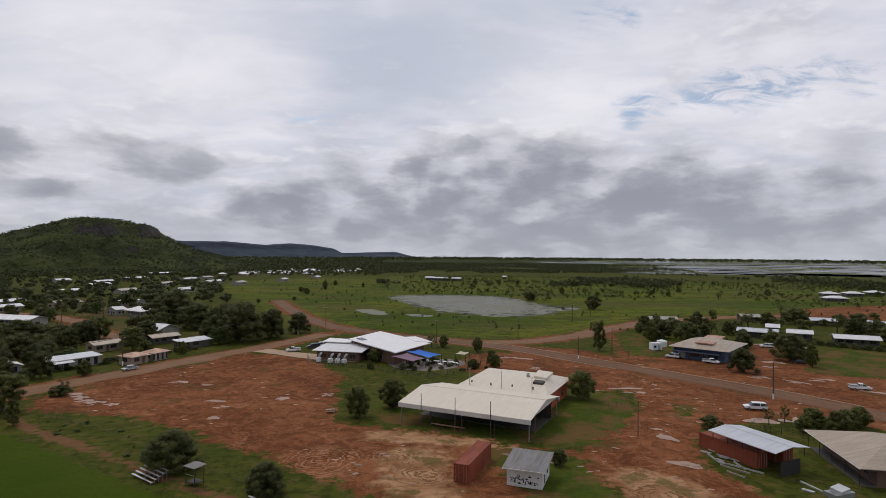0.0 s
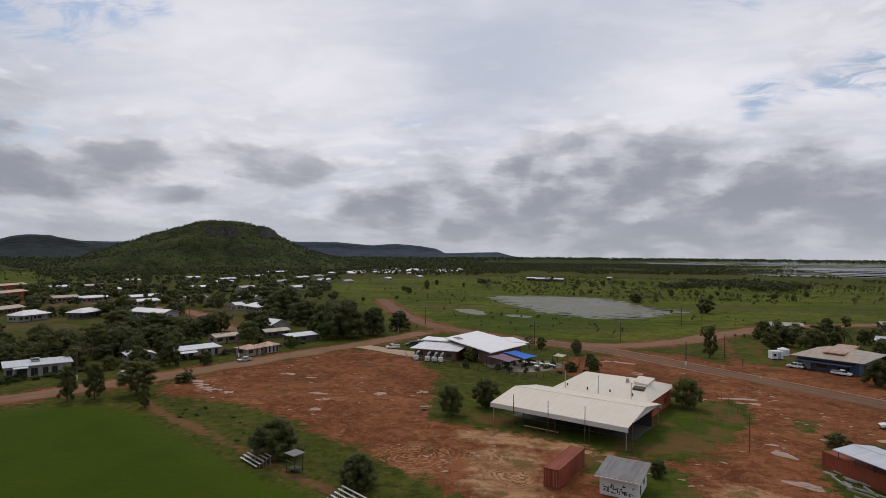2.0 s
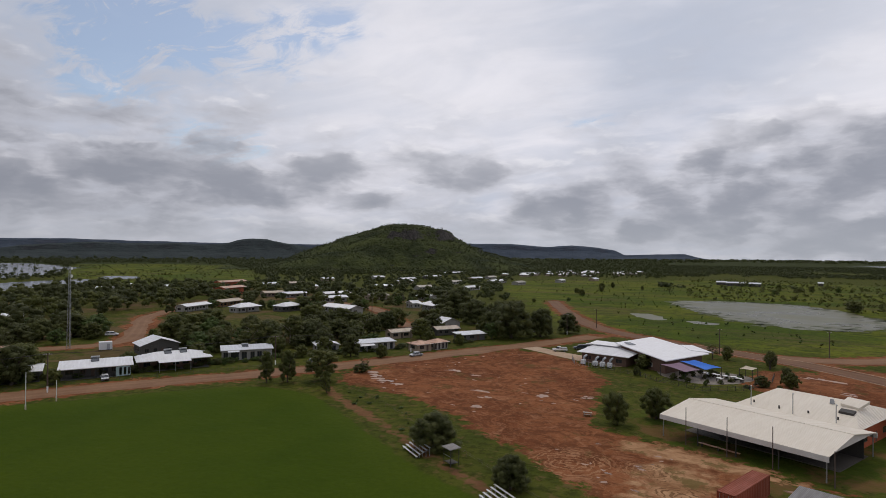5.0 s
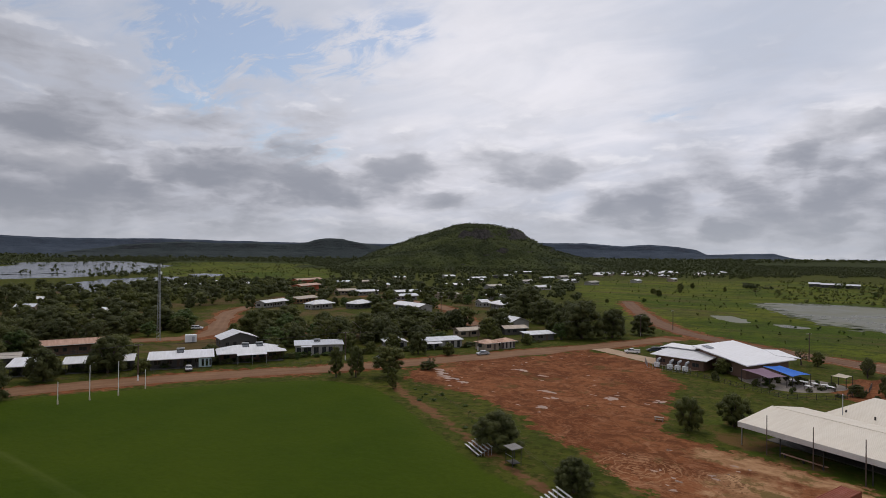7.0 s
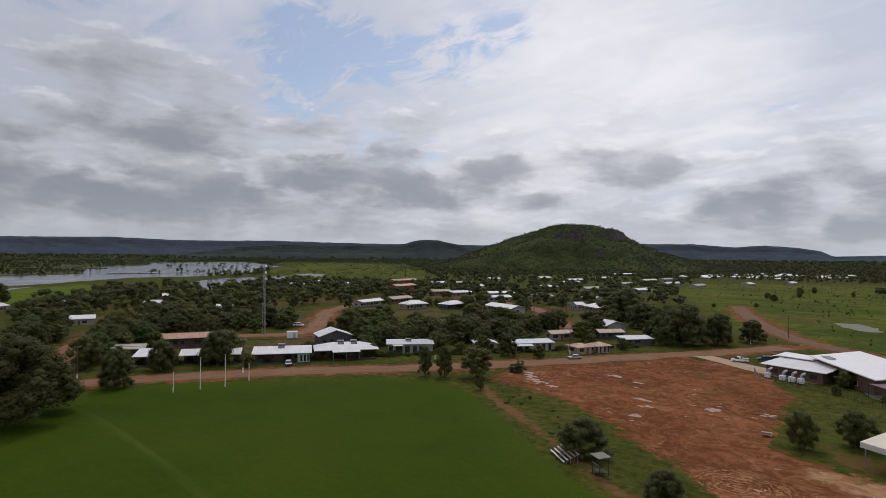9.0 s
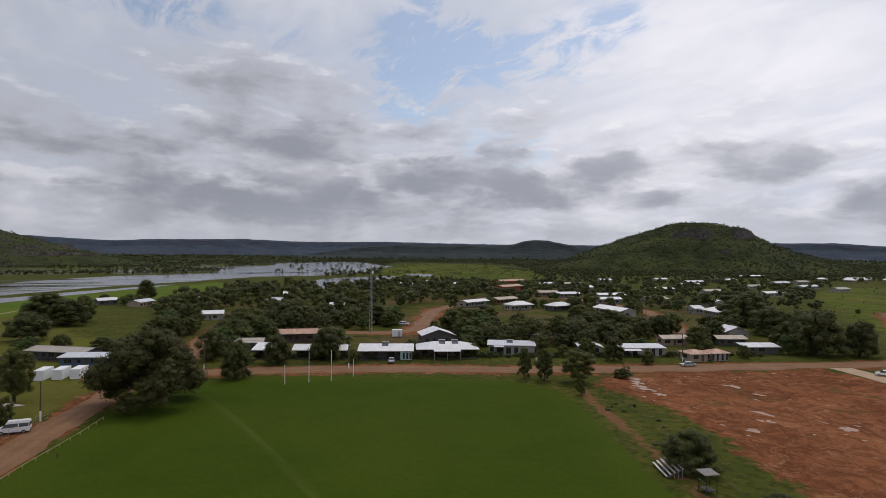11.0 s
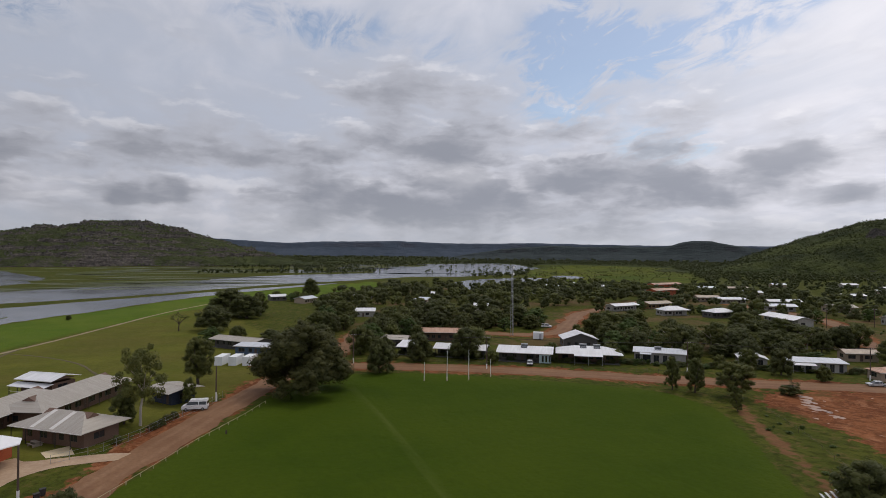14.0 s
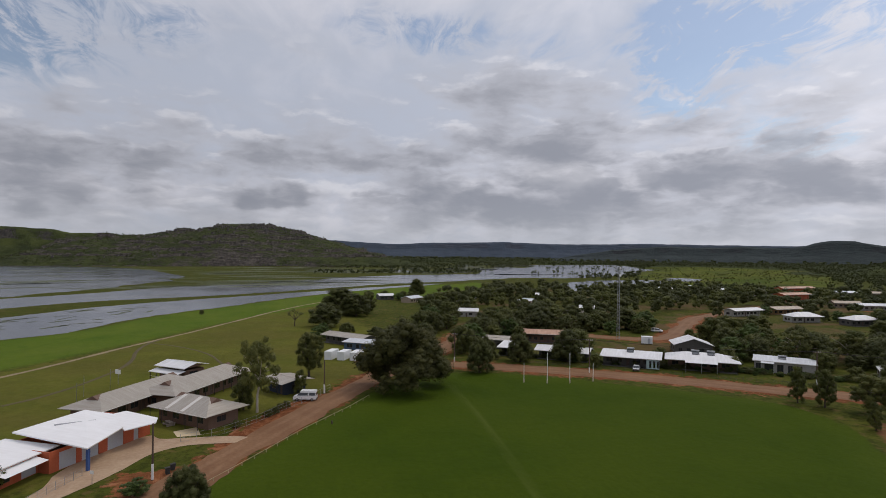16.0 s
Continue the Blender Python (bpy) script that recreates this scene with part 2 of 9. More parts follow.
def sheet_metal(name, col, dirt, pitch=0.19, axis=0, rough=0.45, metal=0.25, amount=0.5, ribs=0.5, streak=0.55):
    """Corrugated sheet: ribs across one axis, streaks of dirt along the fall, joints between sheets."""
    m, kk, b = material(name)
    p = own_coord(kk, False)
    s = kk.n("ShaderNodeSeparateXYZ")
    kk.put(s.inputs[0], p)
    along = s.outputs[axis]
    wave = kk.math("SINE", kk.math("MULTIPLY", along, 2 * math.pi / pitch))
    stretch = (1.0, 0.12, 0.12) if axis == 0 else (0.12, 1.0, 0.12)
    st = kk.noise(kk.vec("MULTIPLY", p, stretch), 1.6, 5, 0.6)
    blot = kk.noise(p, 0.22, 5, 0.6)
    f = kk.math("ADD", gain(kk, st, 0, streak), gain(kk, blot, 0, 1 - streak))
    c = kk.mix(kk.math("MULTIPLY", f, amount), col, dirt)
    joint = kk.math("ABSOLUTE", kk.math("SUBTRACT", kk.math("FRACT", kk.math("DIVIDE", along, 0.76)), 0.5))
    c = kk.mix(kk.step(joint, 0.46, 0.5, 0.0, 0.16), c, dirt)
    kk.put(b.inputs["Base Color"], c)
    kk.put(b.inputs["Roughness"], gain(kk, st, rough - 0.1, rough + 0.15))
    b.inputs["Metallic"].default_value = metal
    bp = kk.n("ShaderNodeBump")
    bp.inputs["Strength"].default_value = ribs
    bp.inputs["Distance"].default_value = 0.03
    kk.put(bp.inputs["Height"], wave)
    kk.put(b.inputs["Normal"], bp.outputs[0])
    return m


def foliage(name, dark, light, patch=0.7):
    m, kk, b = material(name)
    geo = kk.n("ShaderNodeNewGeometry")
    info = kk.n("ShaderNodeObjectInfo")
    f = kk.math("ADD", kk.math("MULTIPLY", geo.outputs["Random Per Island"], 1 - patch), kk.math("MULTIPLY", gain(kk, kk.noise(geo.outputs["Position"], 0.45, 4), 0, 1), patch))
    c = kk.mix(f, dark, light)
    c = kk.mix(kk.math("MULTIPLY", info.outputs["Random"], 0.45), c, tuple(x * 0.6 for x in dark))
    kk.put(b.inputs["Base Color"], c)
    b.inputs["Roughness"].default_value = 0.62
    b.inputs["Specular IOR Level"].default_value = 0.2
    bp = kk.n("ShaderNodeBump")
    bp.inputs["Strength"].default_value = 0.8
    bp.inputs["Distance"].default_value = 0.35
    kk.put(bp.inputs["Height"], kk.noise(geo.outputs["Position"], 1.6, 4, 0.65))
    kk.put(b.inputs["Normal"], bp.outputs[0])
    tr = kk.n("ShaderNodeBsdfTranslucent")
    kk.put(tr.inputs[0], c)
    mx = kk.n("ShaderNodeMixShader")
    mx.inputs[0].default_value = 0.28
    kk.put(mx.inputs[1], b.outputs[0])
    kk.put(mx.inputs[2], tr.outputs[0])
    o = [n for n in m.node_tree.nodes if n.type == "OUTPUT_MATERIAL"][0]
    kk.put(o.inputs[0], mx.outputs[0])
    return m


def gloss(name, col, rough=0.1, metal=0.0, spec=0.5):
    m, kk, b = material(name)
    p = own_coord(kk)
    kk.put(b.inputs["Base Color"], kk.mix(gain(kk, kk.noise(p, 2.5, 4), 0, 0.3), col, tuple(c * 0.7 for c in col)))
    kk.put(b.inputs["Roughness"], gain(kk, kk.noise(p, 6, 3), rough * 0.7, rough * 1.4))
    b.inputs["Metallic"].default_value = metal
    b.inputs["Specular IOR Level"].default_value = spec
    return m


def water(name, deep, scale, rough=0.06, relief=0.05, spec=0.5):
    m, kk, b = material(name)
    p = own_coord(kk, False)
    kk.put(b.inputs["Base Color"], kk.mix(gain(kk, kk.noise(p, scale, 5), 0, 1), deep, tuple(c * 1.8 for c in deep)))
    kk.put(b.inputs["Roughness"], gain(kk, kk.noise(p, scale, 4), rough * 0.8, rough * 1.3))
    b.inputs["IOR"].default_value = 1.33
    b.inputs["Specular IOR Level"].default_value = spec
    bp = kk.n("ShaderNodeBump")
    bp.inputs["Strength"].default_value = relief
    bp.inputs["Distance"].default_value = 0.3
    kk.put(bp.inputs["Height"], kk.noise(p, 0.6, 5))
    kk.put(b.inputs["Normal"], bp.outputs[0])
    return m


M_WHITE_ROOF = sheet_metal("white_roof_sheet", (0.78, 0.78, 0.80), (0.50, 0.49, 0.48), metal=0.05, amount=0.5)
M_BRIGHT_ROOF = sheet_metal("clean_white_roof_sheet", (0.90, 0.89, 0.90), (0.70, 0.68, 0.67), metal=0.0, amount=0.4)
M_CREAM_ROOF = sheet_metal("cream_roof_sheet", (0.78, 0.70, 0.58), (0.56, 0.48, 0.38), metal=0.0, amount=0.35)
M_GREY_ROOF = sheet_metal("weathered_grey_roof_sheet", (0.40, 0.36, 0.31), (0.28, 0.24, 0.20), metal=0.15, amount=0.5)
M_TAN_ROOF = sheet_metal("tan_roof_sheet", (0.44, 0.355, 0.27), (0.28, 0.215, 0.16), metal=0.05, amount=0.6)
M_RUST_ROOF = sheet_metal("rusty_orange_roof_sheet", (0.50, 0.29, 0.19), (0.30, 0.15, 0.10), metal=0.1, amount=0.8)
M_ZINC_ROOF = sheet_metal("zinc_roof_sheet", (0.62, 0.64, 0.68), (0.42, 0.43, 0.46), metal=0.35, amount=0.5)
# white walls set well below white: shade under the eaves is put in
M_WHITE_WALL = surf("white_wall_with_eave_shade", (0.34, 0.335, 0.315), (0.20, 0.18, 0.155), amount=0.7)
M_CREAM_WALL = surf("cream_painted_wall", (0.34, 0.27, 0.20), (0.22, 0.165, 0.12))
M_BLUE_WALL = surf("dark_blue_wall", (0.06, 0.10, 0.17), (0.04, 0.06, 0.10))
M_BROWN_WALL = surf("brown_brick_wall", (0.15, 0.085, 0.058), (0.09, 0.052, 0.038))
M_ORANGE_WALL = surf("orange_red_wall", (0.44, 0.095, 0.034), (0.29, 0.066, 0.03), amount=0.5)
# near-black grey: shade of eaves and verandas put into the wall colour
M_SHADED_GREY_WALL = surf("grey_wall_with_eave_shade", (0.085, 0.08, 0.074), (0.05, 0.046, 0.042))
# near-black: shade put into house floors and the shed's end; plain elsewhere
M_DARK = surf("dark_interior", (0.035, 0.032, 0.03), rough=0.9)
M_FASCIA = surf("white_fascia", (0.66, 0.63, 0.59), (0.46, 0.42, 0.38))
M_CONCRETE = surf("pale_concrete", (0.44, 0.31, 0.20), (0.30, 0.19, 0.115), big=0.25, small=1.6, amount=0.8)
M_GLASS = gloss("window_glass", (0.03, 0.035, 0.04), 0.05, 0.0, 0.8)
M_STEEL = surf("galvanised_steel", (0.40, 0.41, 0.42), (0.28, 0.28, 0.28), rough=0.45, metal=0.7)
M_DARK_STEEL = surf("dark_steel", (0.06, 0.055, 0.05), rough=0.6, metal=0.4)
M_POLE = surf("brown_steel_pole", (0.10, 0.065, 0.05), (0.06, 0.04, 0.03), rough=0.7)
M_WHITE_POST = surf("white_painted_post", (0.78, 0.78, 0.76), (0.6, 0.58, 0.54))
M_CONT_RED = sheet_metal("red_brown_container_steel", (0.275, 0.056, 0.022), (0.15, 0.038, 0.018), pitch=0.28, axis=1, metal=0.0, rough=0.75, amount=0.7, ribs=0.9)
M_CONT_WHITE = surf("white_container_steel", (0.78, 0.79, 0.80), (0.6, 0.6, 0.6))
M_DOOR_GREY = surf("grey_roller_door", (0.42, 0.43, 0.46), (0.30, 0.31, 0.33))
M_BLUE_PAINT = surf("blue_paint", (0.04, 0.09, 0.26), (0.025, 0.06, 0.18))
M_NAVY = surf("dark_navy_paint", (0.022, 0.032, 0.06), (0.014, 0.02, 0.035))
M_HUT_WALL = surf("white_hut_paint", (0.66, 0.65, 0.63), (0.46, 0.43, 0.39), amount=0.6)
M_HUT_ROOF = sheet_metal("dull_grey_hut_roof", (0.20, 0.19, 0.185), (0.12, 0.105, 0.095), metal=0.1, amount=0.7)
M_BLUE_SAIL = surf("blue_shade_cloth", (0.02, 0.16, 0.62), (0.02, 0.10, 0.45), rough=0.8)
M_PURPLE_SAIL = surf("mauve_shade_cloth", (0.23, 0.14, 0.20), (0.16, 0.10, 0.14), rough=0.8)
M_CREAM_SAIL = surf("cream_shade_cloth", (0.60, 0.52, 0.40), (0.45, 0.38, 0.30), rough=0.8)
M_CAR_WHITE = gloss("white_car_paint", (0.80, 0.80, 0.80), 0.25)
M_CAR_SILVER = gloss("silver_car_paint", (0.48, 0.49, 0.50), 0.3, 0.4)
M_CAR_DARK = gloss("dark_car_paint", (0.05, 0.055, 0.07), 0.25)
M_CAR_RED = gloss("dull_red_car_paint", (0.30, 0.08, 0.06), 0.35)
M_TYRE = surf("tyre_rubber", (0.025, 0.025, 0.025), rough=0.9)
M_RIM = surf("wheel_rim", (0.4, 0.4, 0.4), rough=0.4, metal=0.7)
M_LAMP_RED = gloss("red_lamp_lens", (0.45, 0.02, 0.02), 0.2)
M_LAMP_CLEAR = gloss("clear_lamp_lens", (0.7, 0.7, 0.68), 0.15)
M_BARK = surf("dark_bark", (0.075, 0.055, 0.042), (0.04, 0.03, 0.025), small=9, rough=0.95, bump=0.6)
M_BARK_PALE = surf("pale_gum_bark", (0.42, 0.37, 0.31), (0.22, 0.18, 0.15), small=6, rough=0.9, bump=0.3)
M_LEAF_DARK = foliage("dark_mango_leaves", (0.054, 0.064, 0.020), (0.142, 0.147, 0.044))
M_LEAF_FIG = foliage("fig_leaves", (0.040, 0.046, 0.015), (0.116, 0.110, 0.031))
M_LEAF_MID = foliage("green_leaves", (0.066, 0.079, 0.020), (0.178, 0.182, 0.047))
M_LEAF_LIGHT = foliage("olive_gum_leaves", (0.066, 0.080, 0.022), (0.190, 0.186, 0.052))
M_LEAF_FAR = foliage("woodland_leaves", (0.052, 0.065, 0.022), (0.096, 0.106, 0.034), 0.7)
M_LEAF_BRIGHT = foliage("bright_scrub_leaves", (0.052, 0.086, 0.021), (0.138, 0.184, 0.046), 0.3)
M_LEAF_HILL = foliage("hill_scrub_leaves", (0.044, 0.056, 0.019), (0.094, 0.105, 0.033), 0.6)
M_LEAF_BELT = foliage("paperbark_leaves", (0.052, 0.066, 0.026), (0.118, 0.130, 0.046), 0.75)
M_TIMBER = surf("grey_timber", (0.30, 0.25, 0.20), (0.17, 0.14, 0.11))
M_ALU = surf("aluminium_plank", (0.62, 0.63, 0.64), (0.45, 0.45, 0.45), rough=0.4, metal=0.6)
M_WATER = water("lagoon_water", (0.040, 0.046, 0.058), 0.02, 0.16, 0.03)
M_POND = water("muddy_pond_water", (0.085, 0.082, 0.048), 0.03, 0.30, 0.03, 0.10)
M_PUDDLE = water("milky_puddle_water", (0.225, 0.135, 0.09), 0.4, 0.32, spec=0.35)
M_WRITING = surf("black_spray_paint", (0.02, 0.02, 0.022), rough=0.8)
M_YELLOW_LINE = surf("weathered_yellow_rail", (0.42, 0.36, 0.20), (0.3, 0.24, 0.15))

# ---- land ----
def smooth_line(pts, rounds=2, closed=True):
    p = np.array(pts, float)
    for _ in range(rounds):
        if closed:
            q = np.roll(p, -1, 0)
            p = np.stack([0.75 * p + 0.25 * q, 0.25 * p + 0.75 * q], 1).reshape(-1, 2)
        else:
            a, q = p[:-1], p[1:]
            mid = np.stack([0.75 * a + 0.25 * q, 0.25 * a + 0.75 * q], 1).reshape(-1, 2)
            p = np.vstack([p[:1], mid, p[-1:]])
    return p


def seg_dist(xy, a, b):
    d = b - a
    t = np.clip(((xy - a) @ d) / max(d @ d, 1e-9), 0, 1)
    return np.hypot(*(xy - a - t[:, None] * d).T)


def poly_sd(xy, pts):
    """Metres inside a closed outline (negative outside)."""
    p = np.asarray(pts, float)
    dist, inside = np.full(len(xy), 1e9), np.zeros(len(xy), bool)
    for a, b in zip(p, np.roll(p, -1, 0)):
        dist = np.minimum(dist, seg_dist(xy, a, b))
        cross = (a[1] > xy[:, 1]) != (b[1] > xy[:, 1])
        dy = b[1] - a[1] if abs(b[1] - a[1]) > 1e-9 else 1e-9
        inside ^= cross & (xy[:, 0] < (b[0] - a[0]) * (xy[:, 1] - a[1]) / dy + a[0])
    return np.where(inside, dist, -dist)


def line_sd(xy, pts, half):
    p = np.asarray(pts, float)
    dist = np.full(len(xy), 1e9)
    for a, b in zip(p[:-1], p[1:]):
        dist = np.minimum(dist, seg_dist(xy, a, b))
    return half - dist


OVAL = smooth_line([(-40, 82), (-54, 91.5), (-66, 99.5), (-78, 107), (-91, 113.5), (-106, 113), (-120, 99), (-131, 83), (-143, 65), (-152, 47),
                    (-141, 26), (-126, 18.5), (-98, 4.2), (-80, -5.0), (-40, -22), (10, -10), (25, 30), (0, 62), (-22, 76)])
YARD = smooth_line([(-92, 126), (-99, 138), (-90, 160), (-80, 178), (-68, 200), (-58, 200), (-40, 184), (-31, 170), (-26, 150), (-27, 131), (-16, 116),
                    (-8, 113), (2, 113), (20, 104), (34, 112), (40, 100), (30, 70), (8, 60), (-8, 82), (-31, 100), (-51, 115), (-66, 122), (-82, 124)])
APRON = smooth_line([(18, 211), (39, 180), (49, 150), (43, 127), (34, 113), (24, 102), (22, 80), (36, 66), (52, 76), (46, 92), (44, 100), (50, 113), (62, 123), (78, 126), (98, 112), (110, 108),
                     (112, 130), (100, 152), (86, 168), (71, 183), (60, 200), (42, 222)])
NORTH_YARD = smooth_line([(20, 212), (40, 182), (50, 160), (46, 146), (34, 152), (22, 158), (10, 166), (4, 180), (8, 200)])
SHOP_YARD = smooth_line([(58, 208), (72, 198), (80, 202), (96, 188), (108, 198), (118, 226), (132, 232), (134, 216), (116, 186), (112, 172), (134, 163), (150, 140), (120, 120), (96, 148), (80, 164), (62, 186)])
SAND = smooth_line([(-10, 104.5), (-3, 104), (2, 100), (1.9, 90), (4.2, 84), (-6.4, 80), (-9.7, 90)])
SAND_3 = smooth_line([(-17, 112), (-5, 112.5), (9.5, 108.2), (14.5, 105.2), (9, 104.8), (-4, 108.4), (-15, 108.6)])
SAND_2 = smooth_line([(26, 84), (28, 96), (36, 93), (42, 80), (34, 70)])
HUT_LAWN = smooth_line([(5, 100.3), (9, 106), (16, 104.5), (21, 103), (25, 94), (25.5, 86), (29, 76), (14, 79), (10.4, 88), (8.6, 94)])
ISLAND = smooth_line([(54.9, 136.5), (60, 134), (57, 127.5), (51, 125), (52, 131)])
TRACK = smooth_line([(-90, 121), (-79, 112), (-65, 104), (-50, 94.5), (-37, 86), (-24, 78)], 2, False)
HALL_LAWN = smooth_line([(16, 106), (24, 104), (33, 111), (43, 126), (47, 140), (42, 149), (32, 147), (22, 152), (8, 156), (-2, 152), (-14, 142), (-18, 128), (-10, 119), (2, 112)])
NE_LAWN = smooth_line([(104, 174), (134, 166), (170, 200), (172, 218), (136, 214), (112, 196)])
SHOP_LAWN = smooth_line([(66, 214), (70, 200), (80, 204), (92, 212), (110, 240), (96, 262), (80, 254)])
SCHOOL_LAWN = smooth_line([(-60, -45), (-90, -22), (-116, 0), (-150, 18), (-178, 36), (-235, 28), (-330, 10), (-400, 22), (-345, -12), (-274, -42), (-225, -56), (-188, -69), (-150, -85), (-100, -100)])
SHORE = smooth_line([(-130, -140), (-190, -130), (-230, -110), (-247, -93), (-306, -84), (-350, -58), (-459, -7), (-606, 120), (-640, 180), (-520, 150), (-400, 40), (-330, -10), (-270, -44), (-225, -57), (-150, -85)])
MEADOW = smooth_line([(-62, 262), (-20, 252), (20, 238), (40, 244), (66, 268), (98, 300), (120, 340), (200, 330), (330, 440), (420, 520), (480, 640), (330, 760), (100, 860), (-60, 900), (-180, 800), (-260, 720), (-220, 560), (-150, 420), (-80, 300)])
RED_FIELD = smooth_line([(186, 318), (205, 352), (250, 392), (330, 420), (420, 400), (380, 330), (300, 300), (240, 308)])
PLAIN = smooth_line([(430, 1050), (900, 900), (1700, 900), (4200, 2400), (4200, 4600), (1100, 4600), (640, 2400)])
FLATS = smooth_line([(-440, 410), (-600, 350), (-800, 450), (-1120, 640), (-1600, 940), (-1250, 1120), (-900, 860), (-640, 640), (-480, 500)])

STREET = smooth_line([(-172, 24), (-161, 46), (-148, 77), (-133, 100), (-117, 123), (-103, 145), (-93, 165), (-76, 196), (-60, 226), (-50, 250)], 2, False)
MAIN_ROAD = smooth_line([(-120, 420), (-92, 350), (-66, 296), (-48, 268), (-20, 245), (8, 229), (28, 215), (48, 191), (66, 170), (80, 154), (92, 137), (102, 118), (120, 88)], 2, False)
NE_ROAD = smooth_line([(14, 228), (38, 232), (60, 251), (85, 280), (110, 305), (150, 325), (200, 340)], 2, False)
SCHOOL_ROAD = smooth_line([(-20, -38), (-50, -23), (-76, -10.4), (-98, -0.6), (-115, 6.9), (-133, 15.5), (-150, 24), (-166, 34), (-195, 52), (-230, 62), (-300, 100)], 2, False)
SHOULDER = smooth_line([(-74, -17), (-84, -19), (-86, -12), (-85, -8), (-95, -9.8), (-102, -7), (-110, -4), (-118, -1), (-123, 3), (-126, 9), (-151, 15.5), (-160, 36), (-133, 17), (-98, 1), (-76, -9)])
TOWN_ROAD = smooth_line([(-240, 85), (-215, 112), (-202, 130), (-205, 145), (-233, 168), (-272, 198), (-292, 230), (-330, 290)], 2, False)
TOWN_ROAD_2 = smooth_line([(-118, 232), (-146, 243), (-176, 284), (-210, 308), (-262, 330), (-330, 345)], 2, False)
BACK_LANE = smooth_line([(-202, 130), (-180, 165), (-158, 200), (-146, 240)], 2, False)


def axis_steps(lo, hi, step, far, grow=1.13):
    core = list(np.arange(lo, hi + step, step))
    for sign, start in ((1, core[-1]), (-1, core[0])):
        s, p, ring = step, start, []
        while abs(p) < far:
            s *= grow
            p += sign * s
            ring.append(p)
        core = core + ring if sign > 0 else ring[::-1] + core
    return np.array(core)


def add_attr(me, name, values):
    a = me.attributes.new(name, "FLOAT", "POINT")
    a.data.foreach_set("value", np.asarray(values, np.float32))


gx, gy = axis_steps(-185, 130, 1.7, 4900), axis_steps(-45, 262, 1.7, 4900)
GX, GY = np.meshgrid(gx, gy)
gxy = np.stack([GX.ravel(), GY.ravel()], 1)
nx, ny = len(gx), len(gy)
idx = np.arange(nx * ny).reshape(ny, nx)
quads = np.stack([idx[:-1, :-1], idx[:-1, 1:], idx[1:, 1:], idx[1:, :-1]], -1).reshape(-1, 4)
gme = bpy.data.meshes.new("ground")
gme.from_pydata(np.c_[gxy, np.zeros(len(gxy))].tolist(), [], quads.tolist())
cut = lambda v: np.clip(v, -12, 12)
dirt = np.max([poly_sd(gxy, YARD), poly_sd(gxy, APRON), poly_sd(gxy, NORTH_YARD), poly_sd(gxy, SHOP_YARD), line_sd(gxy, [(74, 258), (68, 222), (63, 198)], 1.2), line_sd(gxy, STREET, 6.0), line_sd(gxy, MAIN_ROAD, 7.5),
               line_sd(gxy, NE_ROAD, 7.5), line_sd(gxy, SCHOOL_ROAD, 4.6), poly_sd(gxy, SHOULDER), line_sd(gxy, TOWN_ROAD, 6.5), line_sd(gxy, TOWN_ROAD_2, 7.0), line_sd(gxy, BACK_LANE, 4),
               poly_sd(gxy, RED_FIELD)], 0)
dirt = np.min([dirt, *(-poly_sd(gxy, p) for p in (HALL_LAWN, HUT_LAWN, ISLAND))], 0)
add_attr(gme, "dirt", cut(dirt))
add_attr(gme, "track", cut(line_sd(gxy, TRACK, 1.1)))
add_attr(gme, "mark", np.clip(line_sd(gxy, [(-134, 40.8), (-103, 41.4), (-69, 40.6), (-50, 40.2)], 0.7), -3, 3))
add_attr(gme, "oval", cut(poly_sd(gxy, OVAL)))
add_attr(gme, "sand", cut(np.max([poly_sd(gxy, p) for p in (SAND, SAND_2, SAND_3)], 0)))
add_attr(gme, "lawn", cut(np.max([poly_sd(gxy, p) for p in (HALL_LAWN, NE_LAWN, SHOP_LAWN, HUT_LAWN, ISLAND)], 0)))
TOWN_GROUND = smooth_line([(-176, 42), (-300, 55), (-470, 130), (-560, 260), (-440, 420), (-240, 440), (-90, 262), (-86, 204), (-130, 150), (-160, 100)])
far_off = np.hypot(gxy[:, 0], gxy[:, 1])
bearing = np.degrees(np.arctan2(-gxy[:, 0], gxy[:, 1]))
add_attr(gme, "forest", np.clip((far_off - np.where(bearing < 5, 1500, np.where(bearing > 70, 1900, 1150))) / 60, -3, 3) - 6.0 * (poly_sd(gxy, PLAIN) > -60) - 6.0 * (np.abs(bearing - 20) > 108) - 6.0 * (poly_sd(gxy, FLATS) > 0))
add_attr(gme, "shore", np.clip(poly_sd(gxy, SHORE) / 3, -3, 3))
add_attr(gme, "town", np.clip(poly_sd(gxy, TOWN_GROUND), -12, 12))
add_attr(gme, "olive", cut(poly_sd(gxy, SCHOOL_LAWN)))
add_attr(gme, "lush", np.clip(np.max([poly_sd(gxy, p) for p in (SHORE, MEADOW, FLATS, PLAIN)], 0), -40, 40) / 4)


